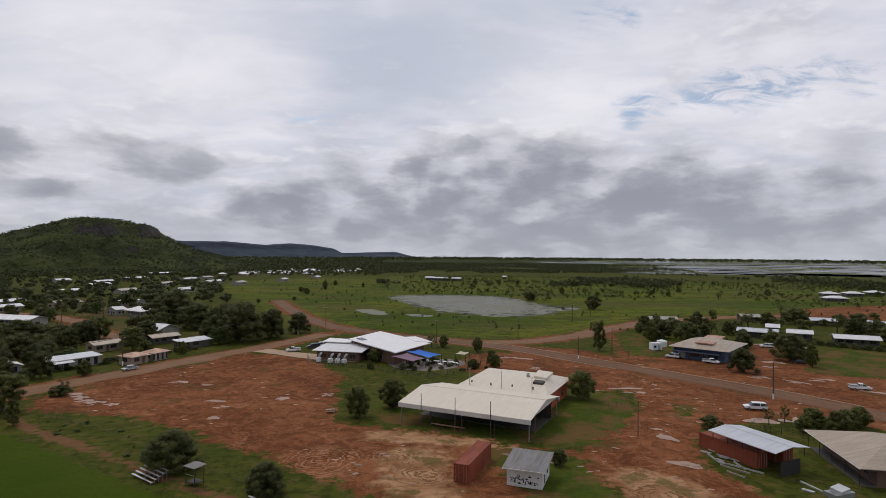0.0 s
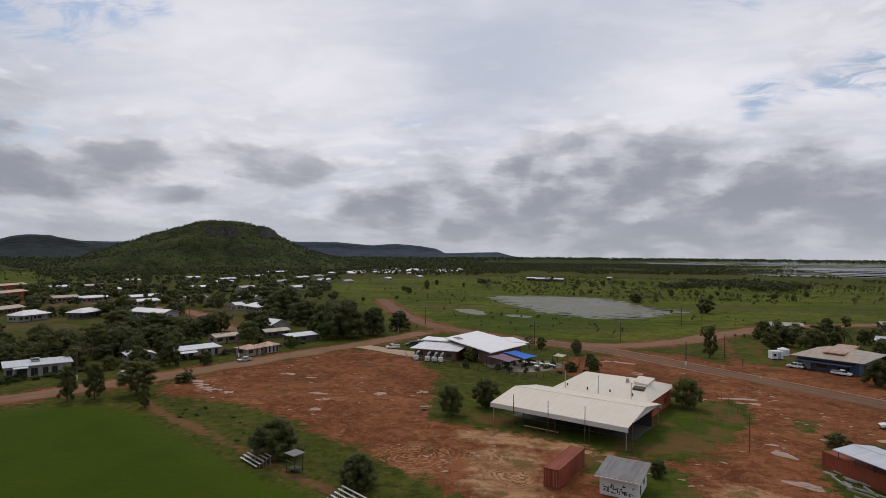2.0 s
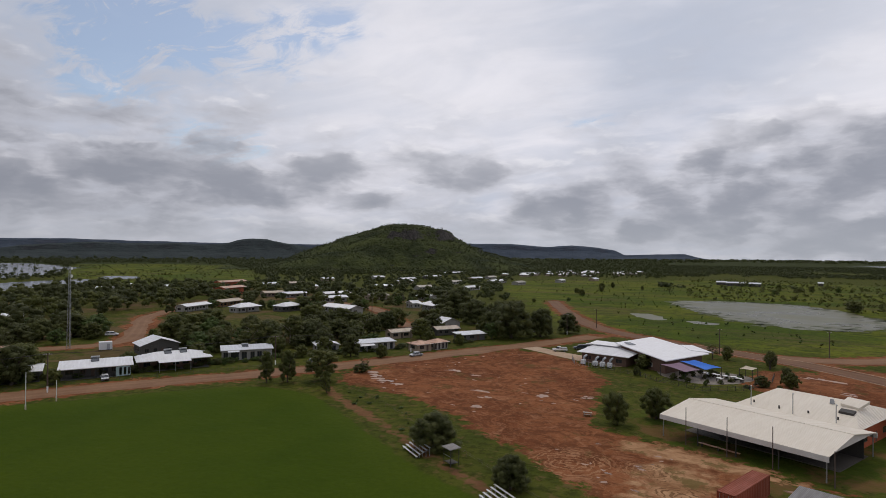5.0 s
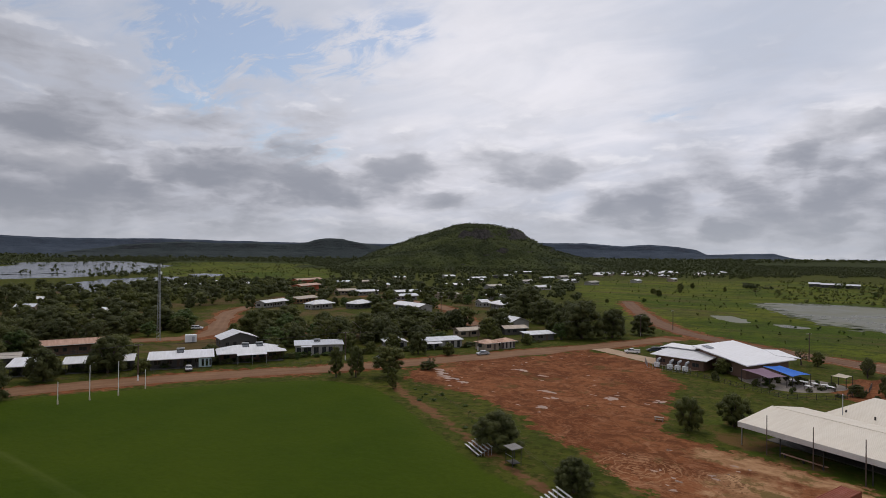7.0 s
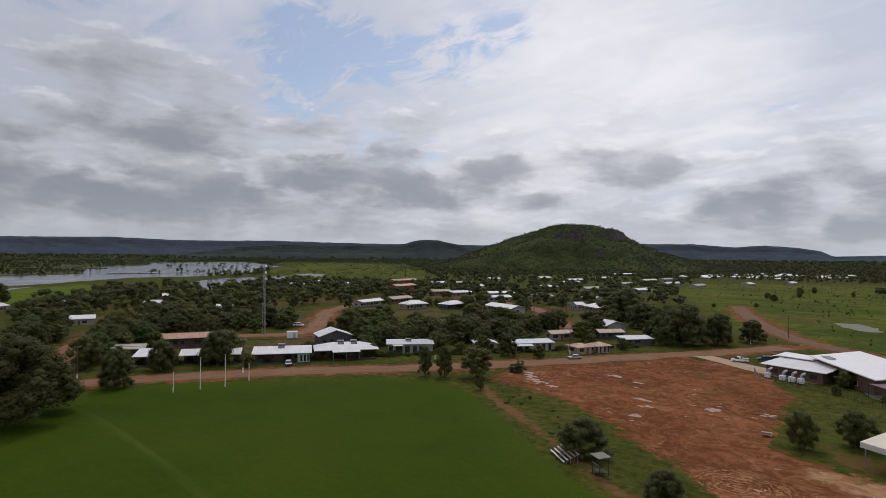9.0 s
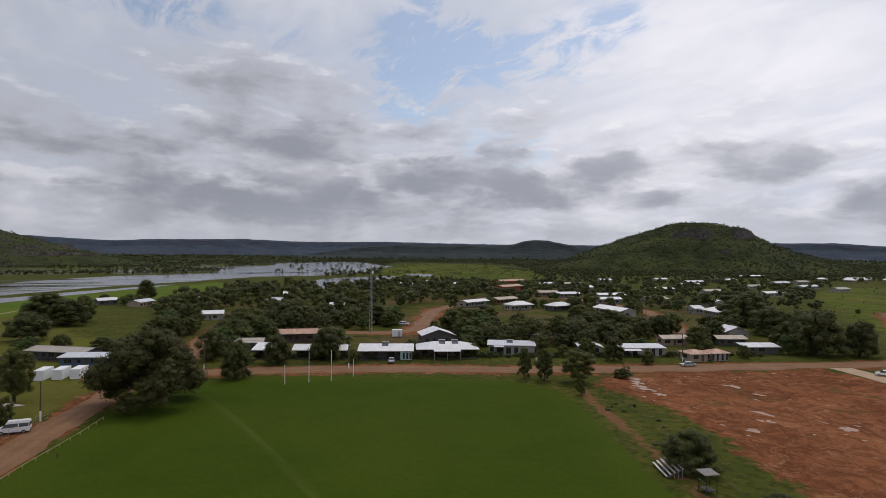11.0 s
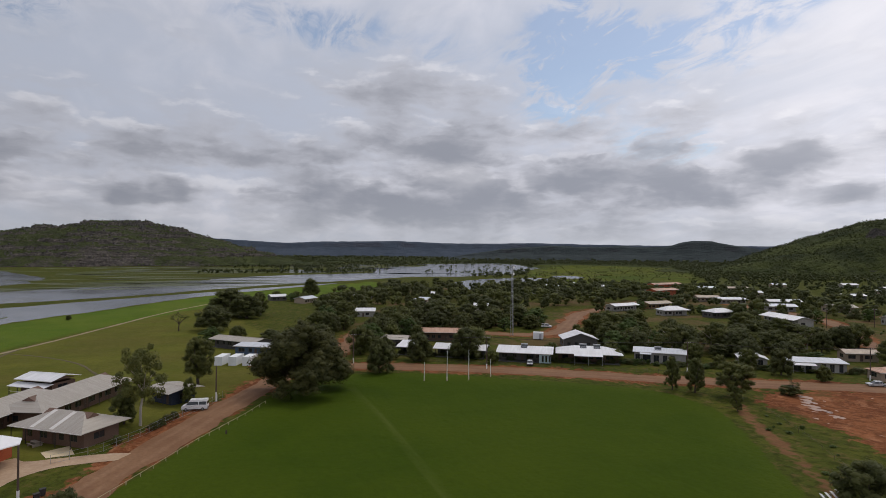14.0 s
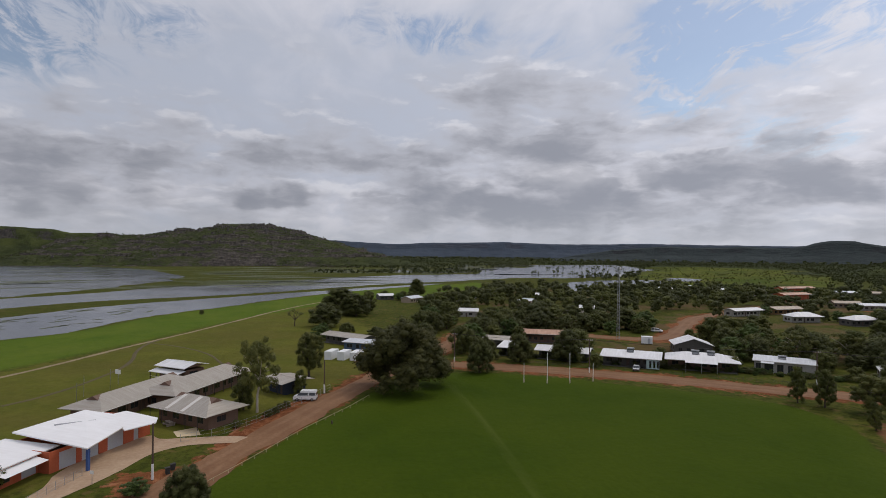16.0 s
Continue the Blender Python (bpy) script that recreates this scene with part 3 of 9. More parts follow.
def ground_material():
    m, kk, b = material("ground_earth_and_grass")
    p = kk.n("ShaderNodeTexCoord").outputs["Object"]
    n_edge = kk.noise(p, 0.35, 6, 0.65)
    n_edge2 = kk.noise(p, 0.06, 4, 0.6)
    ragged = kk.math("ADD", gain(kk, n_edge, -2.0, 2.0), gain(kk, n_edge2, -2.0, 2.0))
    n_big, n_mid, n_small = kk.noise(p, 0.012, 5, 0.6), kk.noise(p, 0.09, 5, 0.62), kk.noise(p, 1.1, 4, 0.65)
    tuft = kk.noise(p, 0.5, 5, 0.7)
    # rough grass
    wide = kk.noise(p, 0.03, 5, 0.6)
    grass = kk.mix(gain(kk, n_mid, 0, 1), (0.046, 0.058, 0.009), (0.092, 0.094, 0.016))
    grass = kk.mix(gain(kk, n_big, 0, 0.6), grass, (0.060, 0.074, 0.012))
    grass = kk.mix(kk.step(tuft, 0.44, 0.62, 0.0, 0.7), grass, (0.026, 0.034, 0.006))
    grass = kk.mix(kk.step(kk.noise(kk.vec("ADD", p, (11, 7, 0)), 0.32, 6, 0.7), 0.53, 0.62, 0, 0.55), grass, (0.135, 0.090, 0.036))
    # open meadow and wet shore: yellow, bright and dark stands
    bands = kk.noise(kk.vec("MULTIPLY", p, (0.5, 1.3, 1.0)), 0.014, 6, 0.62, 1.2)
    streaks = kk.noise(kk.vec("MULTIPLY", p, (0.6, 1.4, 1.0)), 0.06, 6, 0.66, 1.0)
    lush = kk.mix(kk.step(bands, 0.36, 0.62), (0.056, 0.086, 0.008), (0.128, 0.138, 0.015))
    lush = kk.mix(kk.step(streaks, 0.50, 0.64, 0, 0.8), lush, (0.040, 0.050, 0.010))
    lush = kk.mix(kk.step(kk.noise(kk.vec("ADD", kk.vec("MULTIPLY", p, (0.6, 1.6, 1.0)), (90, 40, 0)), 0.018, 6, 0.65, 0.8), 0.50, 0.64, 0, 0.8), lush, (0.098, 0.080, 0.030))
    lush = kk.mix(kk.step(tuft, 0.48, 0.66, 0, 0.65), lush, (0.030, 0.040, 0.009))
    lush = kk.mix(kk.step(kk.noise(p, 0.17, 6, 0.7), 0.50, 0.62, 0, 0.7), lush, (0.034, 0.048, 0.010))
    lush = kk.mix(kk.step(n_small, 0.55, 0.7, 0, 0.35), lush, (0.15, 0.16, 0.045))
    worn = kk.math("MULTIPLY", kk.step(kk.attr("town"), -3, 3), kk.step(kk.noise(p, 0.035, 6, 0.65, 0.4), 0.47, 0.60, 0, 0.7))
    grass = kk.mix(worn, grass, kk.mix(gain(kk, n_mid, 0, 1), (0.165, 0.098, 0.056), (0.095, 0.060, 0.032)))
    c = kk.mix(kk.step(kk.math("ADD", kk.attr("lush"), kk.math("MULTIPLY", ragged, 0.6)), -1.5, 1.5), grass, lush)
    c = kk.mix(kk.step(kk.attr("shore"), -1, 1.5, 0, 0.8), c, kk.mix(gain(kk, wide, 0, 1), (0.070, 0.122, 0.012), (0.100, 0.140, 0.018)))
    olive = kk.mix(gain(kk, n_mid, 0, 1), (0.096, 0.110, 0.015), (0.138, 0.134, 0.024))
    olive = kk.mix(gain(kk, kk.noise(kk.vec("MULTIPLY", p, (1.0, 0.45, 1.0)), 0.05, 4), 0, 0.6), olive, (0.105, 0.088, 0.024))
    olive = kk.mix(gain(kk, tuft, 0, 0.35), olive, (0.056, 0.060, 0.012))
    c = kk.mix(kk.step(kk.math("ADD", kk.attr("olive"), ragged), -2, 2), c, olive)
    lawn = kk.mix(gain(kk, n_mid, 0, 1), (0.052, 0.080, 0.009), (0.088, 0.108, 0.015))
    lawn = kk.mix(gain(kk, tuft, 0, 0.6), lawn, (0.030, 0.040, 0.008))
    lawn = kk.mix(kk.step(kk.noise(p, 0.11, 6, 0.68, 0.5), 0.45, 0.60, 0, 0.75), lawn, (0.150, 0.078, 0.036))
    c = kk.mix(kk.step(kk.math("ADD", kk.attr("lawn"), kk.math("MULTIPLY", ragged, 0.7)), -0.8, 0.8), c, lawn)
    c = kk.mix(kk.step(kk.math("ADD", kk.attr("forest"), kk.math("MULTIPLY", ragged, 0.4)), -1, 1, 0, 0.85), c, kk.mix(gain(kk, wide, 0, 1), (0.022, 0.030, 0.010), (0.040, 0.048, 0.016)))
    # red earth: wet and dry ground, scrapes and wheel marks, pale wash, thin weeds
    soft_ = kk.noise(p, 0.045, 6, 0.62, 0.8)
    d = kk.mix(kk.step(soft_, 0.40, 0.58), (0.134, 0.044, 0.0180), (0.248, 0.094, 0.040))
    d = kk.mix(gain(kk, n_mid, 0, 0.5), d, (0.184, 0.066, 0.028))
    scrape = kk.noise(kk.vec("MULTIPLY", p, (0.5, 1.1, 1.0)), 0.30, 6, 0.68, 0.7)
    d = kk.mix(kk.step(scrape, 0.48, 0.68, 0, 0.62), d, (0.074, 0.030, 0.014))
    d = kk.mix(kk.step(kk.noise(p, 0.9, 6, 0.72), 0.48, 0.62, 0, 0.36), d, (0.268, 0.110, 0.050))
    d = kk.mix(kk.step(kk.noise(kk.vec("ADD", p, (17, 31, 0)), 1.3, 5, 0.7), 0.52, 0.63, 0, 0.42), d, (0.078, 0.033, 0.016))
    swirl = kk.noise(p, 0.16, 4, 0.6, 2.6)
    d = kk.mix(kk.step(swirl, 0.50, 0.58, 0, 0.5), d, (0.098, 0.038, 0.017))
    d = kk.mix(kk.step(kk.math("ABSOLUTE", kk.math("SUBTRACT", swirl, 0.46)), 0.022, 0.006, 0, 0.4), d, (0.30, 0.145, 0.072))
    d = kk.mix(kk.step(kk.noise(p, 0.22, 7, 0.72, 0.8), 0.53, 0.66, 0, 0.72), d, (0.325, 0.152, 0.080))
    d = kk.mix(kk.step(kk.noise(kk.vec("ADD", p, (50, 0, 0)), 0.09, 6, 0.65), 0.57, 0.66, 0, 0.65), d, (0.085, 0.062, 0.02))
    sand = kk.mix(gain(kk, scrape, 0, 1), (0.46, 0.275, 0.15), (0.24, 0.118, 0.055))
    sand = kk.mix(kk.step(kk.noise(p, 0.16, 6, 0.7), 0.52, 0.6, 0, 0.75), sand, (0.115, 0.090, 0.028))
    for cx_, cy_, reach, pitch in ((-20.5, 97.5, 9.0, 1.2), (-8.0, 99.5, 6.0, 0.9), (-2.5, 92.0, 6.0, 1.1), (32.0, 84.0, 6.0, 1.2)):
        dist = kk.vec("DISTANCE", p, (cx_, cy_, 0.0))
        dist = kk.math("ADD", dist, gain(kk, kk.noise(p, 0.5, 3), -0.6, 0.6))
        ringy = kk.math("SINE", kk.math("MULTIPLY", dist, 2 * math.pi / pitch))
        ringy = kk.math("MULTIPLY", kk.step(ringy, 0.2, 0.8), kk.step(dist, reach, reach * 0.6))
        ringy = kk.math("MULTIPLY", ringy, kk.step(n_edge, 0.34, 0.52, 0, 0.9))
        sand = kk.mix(ringy, sand, (0.15, 0.075, 0.036))
        d = kk.mix(ringy, d, (0.33, 0.17, 0.09))
    d = kk.mix(kk.step(kk.math("ADD", kk.attr("sand"), ragged), -2, 2), d, sand)
    c = kk.mix(kk.step(kk.math("ADD", kk.attr("dirt"), ragged), -0.7, 0.7), c, d)
    c = kk.mix(kk.step(kk.math("ADD", kk.attr("track"), kk.math("MULTIPLY", ragged, 0.3)), -0.5, 0.5, 0, 0.9), c, kk.mix(gain(kk, n_edge, 0, 1), (0.21, 0.105, 0.055), (0.14, 0.066, 0.034)))
    # mown playing field
    o = kk.mix(gain(kk, n_mid, 0, 1), (0.033, 0.059, 0.0035), (0.046, 0.073, 0.0045))
    o = kk.mix(gain(kk, wide, 0, 0.75), o, (0.056, 0.080, 0.0055))
    o = kk.mix(kk.step(kk.attr("oval"), 9.0, 1.0, 0, 0.5), o, (0.064, 0.090, 0.009))
    o = kk.mix(gain(kk, n_small, 0, 0.35), o, (0.027, 0.044, 0.004))
    o = kk.mix(kk.step(kk.attr("mark"), -0.6, 0.6, 0, 0.5), o, (0.090, 0.110, 0.024))
    c = kk.mix(kk.step(kk.math("ADD", kk.attr("oval"), kk.math("MULTIPLY", ragged, 0.25)), -0.6, 0.6), c, o)
    kk.put(b.inputs["Base Color"], c)
    b.inputs["Roughness"].default_value = 0.9
    b.inputs["Specular IOR Level"].default_value = 0.03
    bp = kk.n("ShaderNodeBump")
    bp.inputs["Strength"].default_value = 0.9
    bp.inputs["Distance"].default_value = 0.35
    kk.put(bp.inputs["Height"], kk.math("ADD", tuft, kk.math("MULTIPLY", scrape, 0.6)))
    kk.put(b.inputs["Normal"], bp.outputs[0])
    return m


gme.materials.append(ground_material())
ground = tagged(new("ground", gme), "flat ground of red earth, grass and wet meadow", "ground", kind="structure")


def road_material(name, a, bcol, pale):
    m, kk, b = material(name)
    p = kk.n("ShaderNodeTexCoord").outputs["Object"]
    across = kk.attr("across")
    ab = kk.math("ABSOLUTE", across)
    c = kk.mix(gain(kk, kk.noise(p, 0.12, 5, 0.6), 0, 1), a, bcol)
    wheel = kk.step(kk.math("ABSOLUTE", kk.math("SUBTRACT", ab, 0.38)), 0.24, 0.05, 0, 0.5)
    c = kk.mix(kk.math("MULTIPLY", wheel, gain(kk, kk.noise(p, 0.25, 4), 0.2, 1)), c, pale)
    c = kk.mix(gain(kk, kk.noise(p, 1.6, 5, 0.7), 0, 0.4), c, tuple(x * 0.6 for x in a))
    kk.put(b.inputs["Base Color"], c)
    b.inputs["Roughness"].default_value = 0.85
    b.inputs["Specular IOR Level"].default_value = 0.25
    bp = kk.n("ShaderNodeBump")
    bp.inputs["Strength"].default_value = 0.4
    kk.put(bp.inputs["Height"], kk.noise(p, 1.2, 5, 0.7))
    kk.put(b.inputs["Normal"], bp.outputs[0])
    return m


M_ROAD = road_material("red_brown_road_surface", (0.182, 0.088, 0.041), (0.240, 0.127, 0.064), (0.30, 0.175, 0.098))
M_ROAD_GREY = road_material("worn_bitumen_with_red_dust", (0.140, 0.068, 0.034), (0.182, 0.090, 0.046), (0.23, 0.125, 0.068))


def road(name, label, line, half, mat, z, seed, wobble=0.5):
    p = np.asarray(line, float)
    d = np.gradient(p, axis=0)
    d /= np.hypot(*d.T)[:, None]
    nrm = np.stack([-d[:, 1], d[:, 0]], 1)
    rng = np.random.RandomState(seed)
    # finer stations with uneven edges
    s = np.r_[0, np.cumsum(np.hypot(*np.diff(p, axis=0).T))]
    q = np.arange(0, s[-1], 2.0)
    P2 = np.stack([np.interp(q, s, p[:, i]) for i in (0, 1)], 1)
    N2 = np.stack([np.interp(q, s, nrm[:, i]) for i in (0, 1)], 1)
    verts, faces, acr = [], [], []
    cols = (-1.0, -0.7, -0.35, 0.0, 0.35, 0.7, 1.0)
    eds = rng.normal(0, wobble, (len(q) + 4, 2))
    eds = (eds[:-4] + eds[1:-3] + eds[2:-2] + eds[3:-1] + eds[4:]) / 2.2
    for i in range(len(q)):
        for c in cols:
            w = half + (eds[i, 0] if c < 0 else eds[i, 1]) * abs(c)
            x, y = P2[i] + N2[i] * c * w
            verts.append((x, y, z + 0.06 * (1 - c * c)))
            acr.append(c)
        if i:
            o = (i - 1) * 7
            faces += [(o + j, o + j + 1, o + j + 8, o + j + 7) for j in range(6)]
    me = bpy.data.meshes.new(name)
    me.from_pydata(verts, [], faces)
    add_attr(me, "across", acr)
    me.materials.append(mat)
    return tagged(new(name, me), label, "road", kind="structure")


road("road", "red-brown unsealed street along the playing field", STREET, 4.6, M_ROAD, 0.03, 1)
road("road", "worn bitumen main road with red dusty edges", MAIN_ROAD, 4.2, M_ROAD_GREY, 0.05, 2, 0.3)
road("road", "red unsealed road branching across the meadow", NE_ROAD, 5.2, M_ROAD, 0.035, 3)
road("road", "brown unsealed road beside the school", SCHOOL_ROAD, 3.6, M_ROAD, 0.04, 4)
road("road", "unsealed town lane between houses", TOWN_ROAD, 4.0, M_ROAD, 0.03, 5)
road("road", "unsealed red town street among trees", TOWN_ROAD_2, 4.5, M_ROAD, 0.045, 6)


M_TRACK = road_material("sandy_wheel_track", (0.23, 0.175, 0.095), (0.30, 0.235, 0.14), (0.36, 0.29, 0.19))
M_MUD_TRACK = road_material("muddy_wheel_rut", (0.075, 0.062, 0.026), (0.11, 0.085, 0.036), (0.16, 0.12, 0.06))
SHORE_TRACK = smooth_line([(-100, -112), (-130, -88), (-158.4, -75.1), (-175.3, -69.2), (-200.2, -63.0), (-239.9, -49.1), (-290, -35), (-346.7, -18.6), (-420, 15)], 2, False)
road("track", "pale sandy wheel track along the lagoon shore", SHORE_TRACK, 0.95, M_TRACK, 0.02, 12, 0.12)
road("track", "muddy tyre loop on the school lawn", smooth_line([(-127.6, -58.8), (-138, -52.6), (-161.5, -48.8), (-178.2, -49.4), (-197, -54.8), (-214.1, -56.3), (-224.9, -54.0)], 2, False), 0.6, M_MUD_TRACK, 0.015, 13, 0.1)
road("track", "muddy rut across the school lawn", smooth_line([(-150, -12), (-170, -22), (-190, -30), (-206, -44), (-214, -55)], 2, False), 0.5, M_MUD_TRACK, 0.012, 14, 0.1)


def kerb(line, offset, t0, t1):
    p = np.asarray(line, float)
    d = np.gradient(p, axis=0)
    d /= np.hypot(*d.T)[:, None]
    q = (p + np.stack([-d[:, 1], d[:, 0]], 1) * offset)
    s = np.r_[0, np.cumsum(np.hypot(*np.diff(q, axis=0).T))] / np.hypot(*np.diff(q, axis=0).T).sum()
    u = np.arange(t0, t1, 0.006)
    q = np.stack([np.interp(u, s, q[:, i]) for i in (0, 1)], 1)
    verts, faces = [], []
    for i in range(len(q)):
        n_ = q[min(i + 1, len(q) - 1)] - q[max(i - 1, 0)]
        n_ = np.array([-n_[1], n_[0]]) / (np.hypot(*n_) + 1e-9) * 0.18
        for (w, z) in ((-1, -0.02), (-1, 0.14), (1, 0.14), (1, -0.02)):
            verts.append((q[i][0] + n_[0] * w, q[i][1] + n_[1] * w, z))
        if i:
            o = (i - 1) * 4
            faces += [(o + j, o + j + 1, o + j + 5, o + j + 4) for j in range(3)]
    me = bpy.data.meshes.new("kerb")
    me.from_pydata(verts, [], faces)
    me.materials.append(M_CONCRETE)
    return tagged(new("kerb", me), "pale dusty concrete kerb beside the main road", "kerb", kind="structure")


kerb(MAIN_ROAD, 4.9, 0.50, 0.88)
kerb(MAIN_ROAD, -4.9, 0.50, 0.74)


def sheet(name, label, outline, mat, z, category, kind="structure", jitter=0.0, seed=0, step=None):
    """A flat sheet with a rounded, uneven outline."""
    p = np.asarray(outline, float)
    if step:
        q = np.vstack([p, p[:1]])
        s = np.r_[0, np.cumsum(np.hypot(*np.diff(q, axis=0).T))]
        u = np.arange(0, s[-1], step)
        p = np.stack([np.interp(u, s, q[:, i]) for i in (0, 1)], 1)
    if jitter:
        rng = np.random.RandomState(seed)
        e = rng.normal(0, jitter, p.shape)
        p = p + e + np.roll(e, 1, 0) * 0.7 + np.roll(e, 2, 0) * 0.4
    me = bpy.data.meshes.new(name)
    me.from_pydata([(x, y, z) for x, y in p], [], [tuple(range(len(p)))])
    me.materials.append(mat)
    me.update()
    if me.polygons[0].normal.z < 0:
        me.flip_normals()
    return tagged(new(name, me), label, category, kind=kind)


# lagoon beside the town, in bands between grassy bars
BAND_1 = smooth_line([(-170, -150), (-227, -112), (-246, -95), (-306, -87), (-350, -60), (-459, -9), (-606, 119), (-620, 125), (-575, 66), (-467, -34), (-401, -100), (-356, -134), (-302, -151), (-220, -195)], 2)
BAND_2 = smooth_line([(-250, -230), (-352, -179), (-395, -152), (-425, -110), (-487, -38), (-617, 68), (-650, 125), (-760, 250), (-900, 430), (-1150, 700), (-1250, 690), (-1060, 420), (-900, 235), (-854, 92), (-755, 8), (-641, -52), (-560, -145), (-474, -182), (-422, -213), (-330, -270)], 2)
BAND_3 = smooth_line([(-340, -275), (-437, -224), (-507, -198), (-619, -181), (-720, -172), (-900, -240), (-1080, -330), (-1200, -420), (-1290, -640), (-1300, -900), (-700, -700)], 2)
sheet("water", "calm grey lagoon water near the shore", BAND_1, M_WATER, 0.05, "water", jitter=0.8, seed=1, step=6)
sheet("water", "broad calm lagoon channel between grass bars", BAND_2, M_WATER, 0.05, "water", jitter=1.6, seed=2, step=10)
sheet("water", "wide flooded lagoon with reed streaks", BAND_3, M_WATER, 0.05, "water", jitter=2.5, seed=3, step=12)
POND = smooth_line([(-45, 468), (-30, 482), (8, 492), (40, 480), (56, 458), (72, 394), (80, 380), (92, 376), (72, 358), (56, 330), (30, 321), (5, 340), (-16, 381), (-36, 430)], 2)
sheet("water", "shallow muddy pond in the meadow", POND, M_POND, 0.05, "water", jitter=1.1, seed=4, step=4)
sheet("water", "small flooded patch beside the pond", smooth_line([(-56, 356), (-44, 362), (-34, 347), (-30, 330), (-38, 327), (-47, 337)]), M_POND, 0.05, "water", jitter=0.8, seed=5, step=3)
sheet("water", "small flooded patch in wet grass", smooth_line([(-24, 330), (-14, 336), (-4, 322), (-12, 316)]), M_POND, 0.05, "water", jitter=0.7, seed=6, step=3)


INLET = smooth_line([(-470, 200), (-560, 222), (-640, 280), (-690, 340), (-705, 420), (-650, 410), (-592, 372), (-540, 296), (-490, 240)])
POOL = smooth_line([(-769, 490), (-733, 512), (-655, 456), (-660, 420), (-700, 440)])
ARM = smooth_line([(-780, 200), (-750, 274), (-760, 338), (-800, 415), (-920, 510), (-1290, 740), (-1760, 880), (-1600, 620), (-1640, 560), (-1320, 470), (-1240, 310), (-900, 235)])
sheet("water", "wide shallow arm of the lagoon behind the town", ARM, M_WATER, 0.03, "water", jitter=4.0, seed=12, step=12)
sheet("water", "pale shallow inlet behind the town", INLET, M_WATER, 0.05, "water", jitter=2.0, seed=8, step=8)
sheet("water", "small pale pool on the green flats", POOL, M_WATER, 0.05, "water", jitter=1.5, seed=9, step=8)


def blobs(name, label, mat, z, rows, category="water", kind="structure"):
    """Many flat uneven patches as one sheet of water or grass: x, y, half length, half width, turn."""
    verts, faces = [], []
    rng = np.random.RandomState(len(rows))
    for x, y, a, b_, turn in rows:
        n = 18
        o = len(verts)
        ph = rng.uniform(0, 6.28, 3)
        for i in range(n):
            u = 2 * math.pi * i / n
            r = 1 + 0.22 * math.sin(2 * u + ph[0]) + 0.18 * math.sin(3 * u + ph[1]) + 0.12 * math.sin(5 * u + ph[2])
            lx, ly = a * r * math.cos(u), b_ * r * math.sin(u)
            verts.append((x + lx * math.cos(turn) - ly * math.sin(turn), y + lx * math.sin(turn) + ly * math.cos(turn), z))
        faces.append(tuple(range(o, o + n)))
    me = bpy.data.meshes.new(name)
    me.from_pydata(verts, [], faces)
    me.materials.append(mat)
    return tagged(new(name, me), label, category, kind=kind)


rng = np.random.RandomState(11)
flood = []
for i in range(210):
    az, dist = radians(rng.uniform(-44, -12)), rng.uniform(1180, 4300)
    if math.degrees(az) > -19 and dist < 2300:
        continue
    flood.append((-math.sin(az) * dist, math.cos(az) * dist, rng.uniform(60, 260), rng.uniform(14, 60), az + rng.normal(0, 0.15)))
blobs("water", "shining floodwater strips on the far plain", M_WATER, 0.05, flood)
marsh = []
for i in range(60):
    az, dist = radians(rng.uniform(66, 84)), rng.uniform(880, 1700)
    marsh.append((-math.sin(az) * dist, math.cos(az) * dist, rng.uniform(15, 70), rng.uniform(6, 22), az + rng.normal(0, 0.3)))
blobs("water", "broken shallow water among paperbarks", M_WATER, 0.064, marsh)
M_REED = surf("reed_bed", (0.080, 0.095, 0.030), (0.050, 0.055, 0.022), big=0.03, small=0.5, amount=1.0)
reeds = []
for i in range(150):
    az, dist = radians(rng.uniform(86, 122)), rng.uniform(560, 1290)
    if az < radians(100) or rng.rand() < 0.35:
        reeds.append((-math.sin(az) * dist, math.cos(az) * dist, rng.uniform(12, 90), rng.uniform(3, 10) * dist / 800, az + rng.normal(0, 0.12)))
blobs("reeds", "streaks of reeds and floating grass on the lagoon", M_REED, 0.09, reeds, "reeds", "stuff")
weeds = []
for i in range(34):
    x, y = rng.uniform(-360, -230), rng.uniform(-160, -85)
    if poly_sd(np.array([[x, y]]), BAND_1)[0] > 4:
        weeds.append((x, y, rng.uniform(2, 9), rng.uniform(0.5, 1.3), radians(150) + rng.normal(0, 0.3)))
blobs("reeds", "dark water weeds drifting on the lagoon", M_REED, 0.10, weeds, "reeds", "stuff")
pond_reeds = []
for i in range(190):
    u = POND[rng.randint(len(POND))]
    inward = rng.uniform(-0.2, 1.0) ** 2 * 0.2
    pond_reeds.append((u[0] * (1 - inward) + 20 * inward + rng.normal(0, 2), u[1] * (1 - inward) + 410 * inward + rng.normal(0, 4), rng.uniform(1.0, 4.5), rng.uniform(0.8, 2.6), rng.uniform(-0.4, 0.4)))
blobs("reeds", "tussocks of grass and reeds in the pond's shallows", M_REED, 0.09, pond_reeds, "reeds", "stuff")
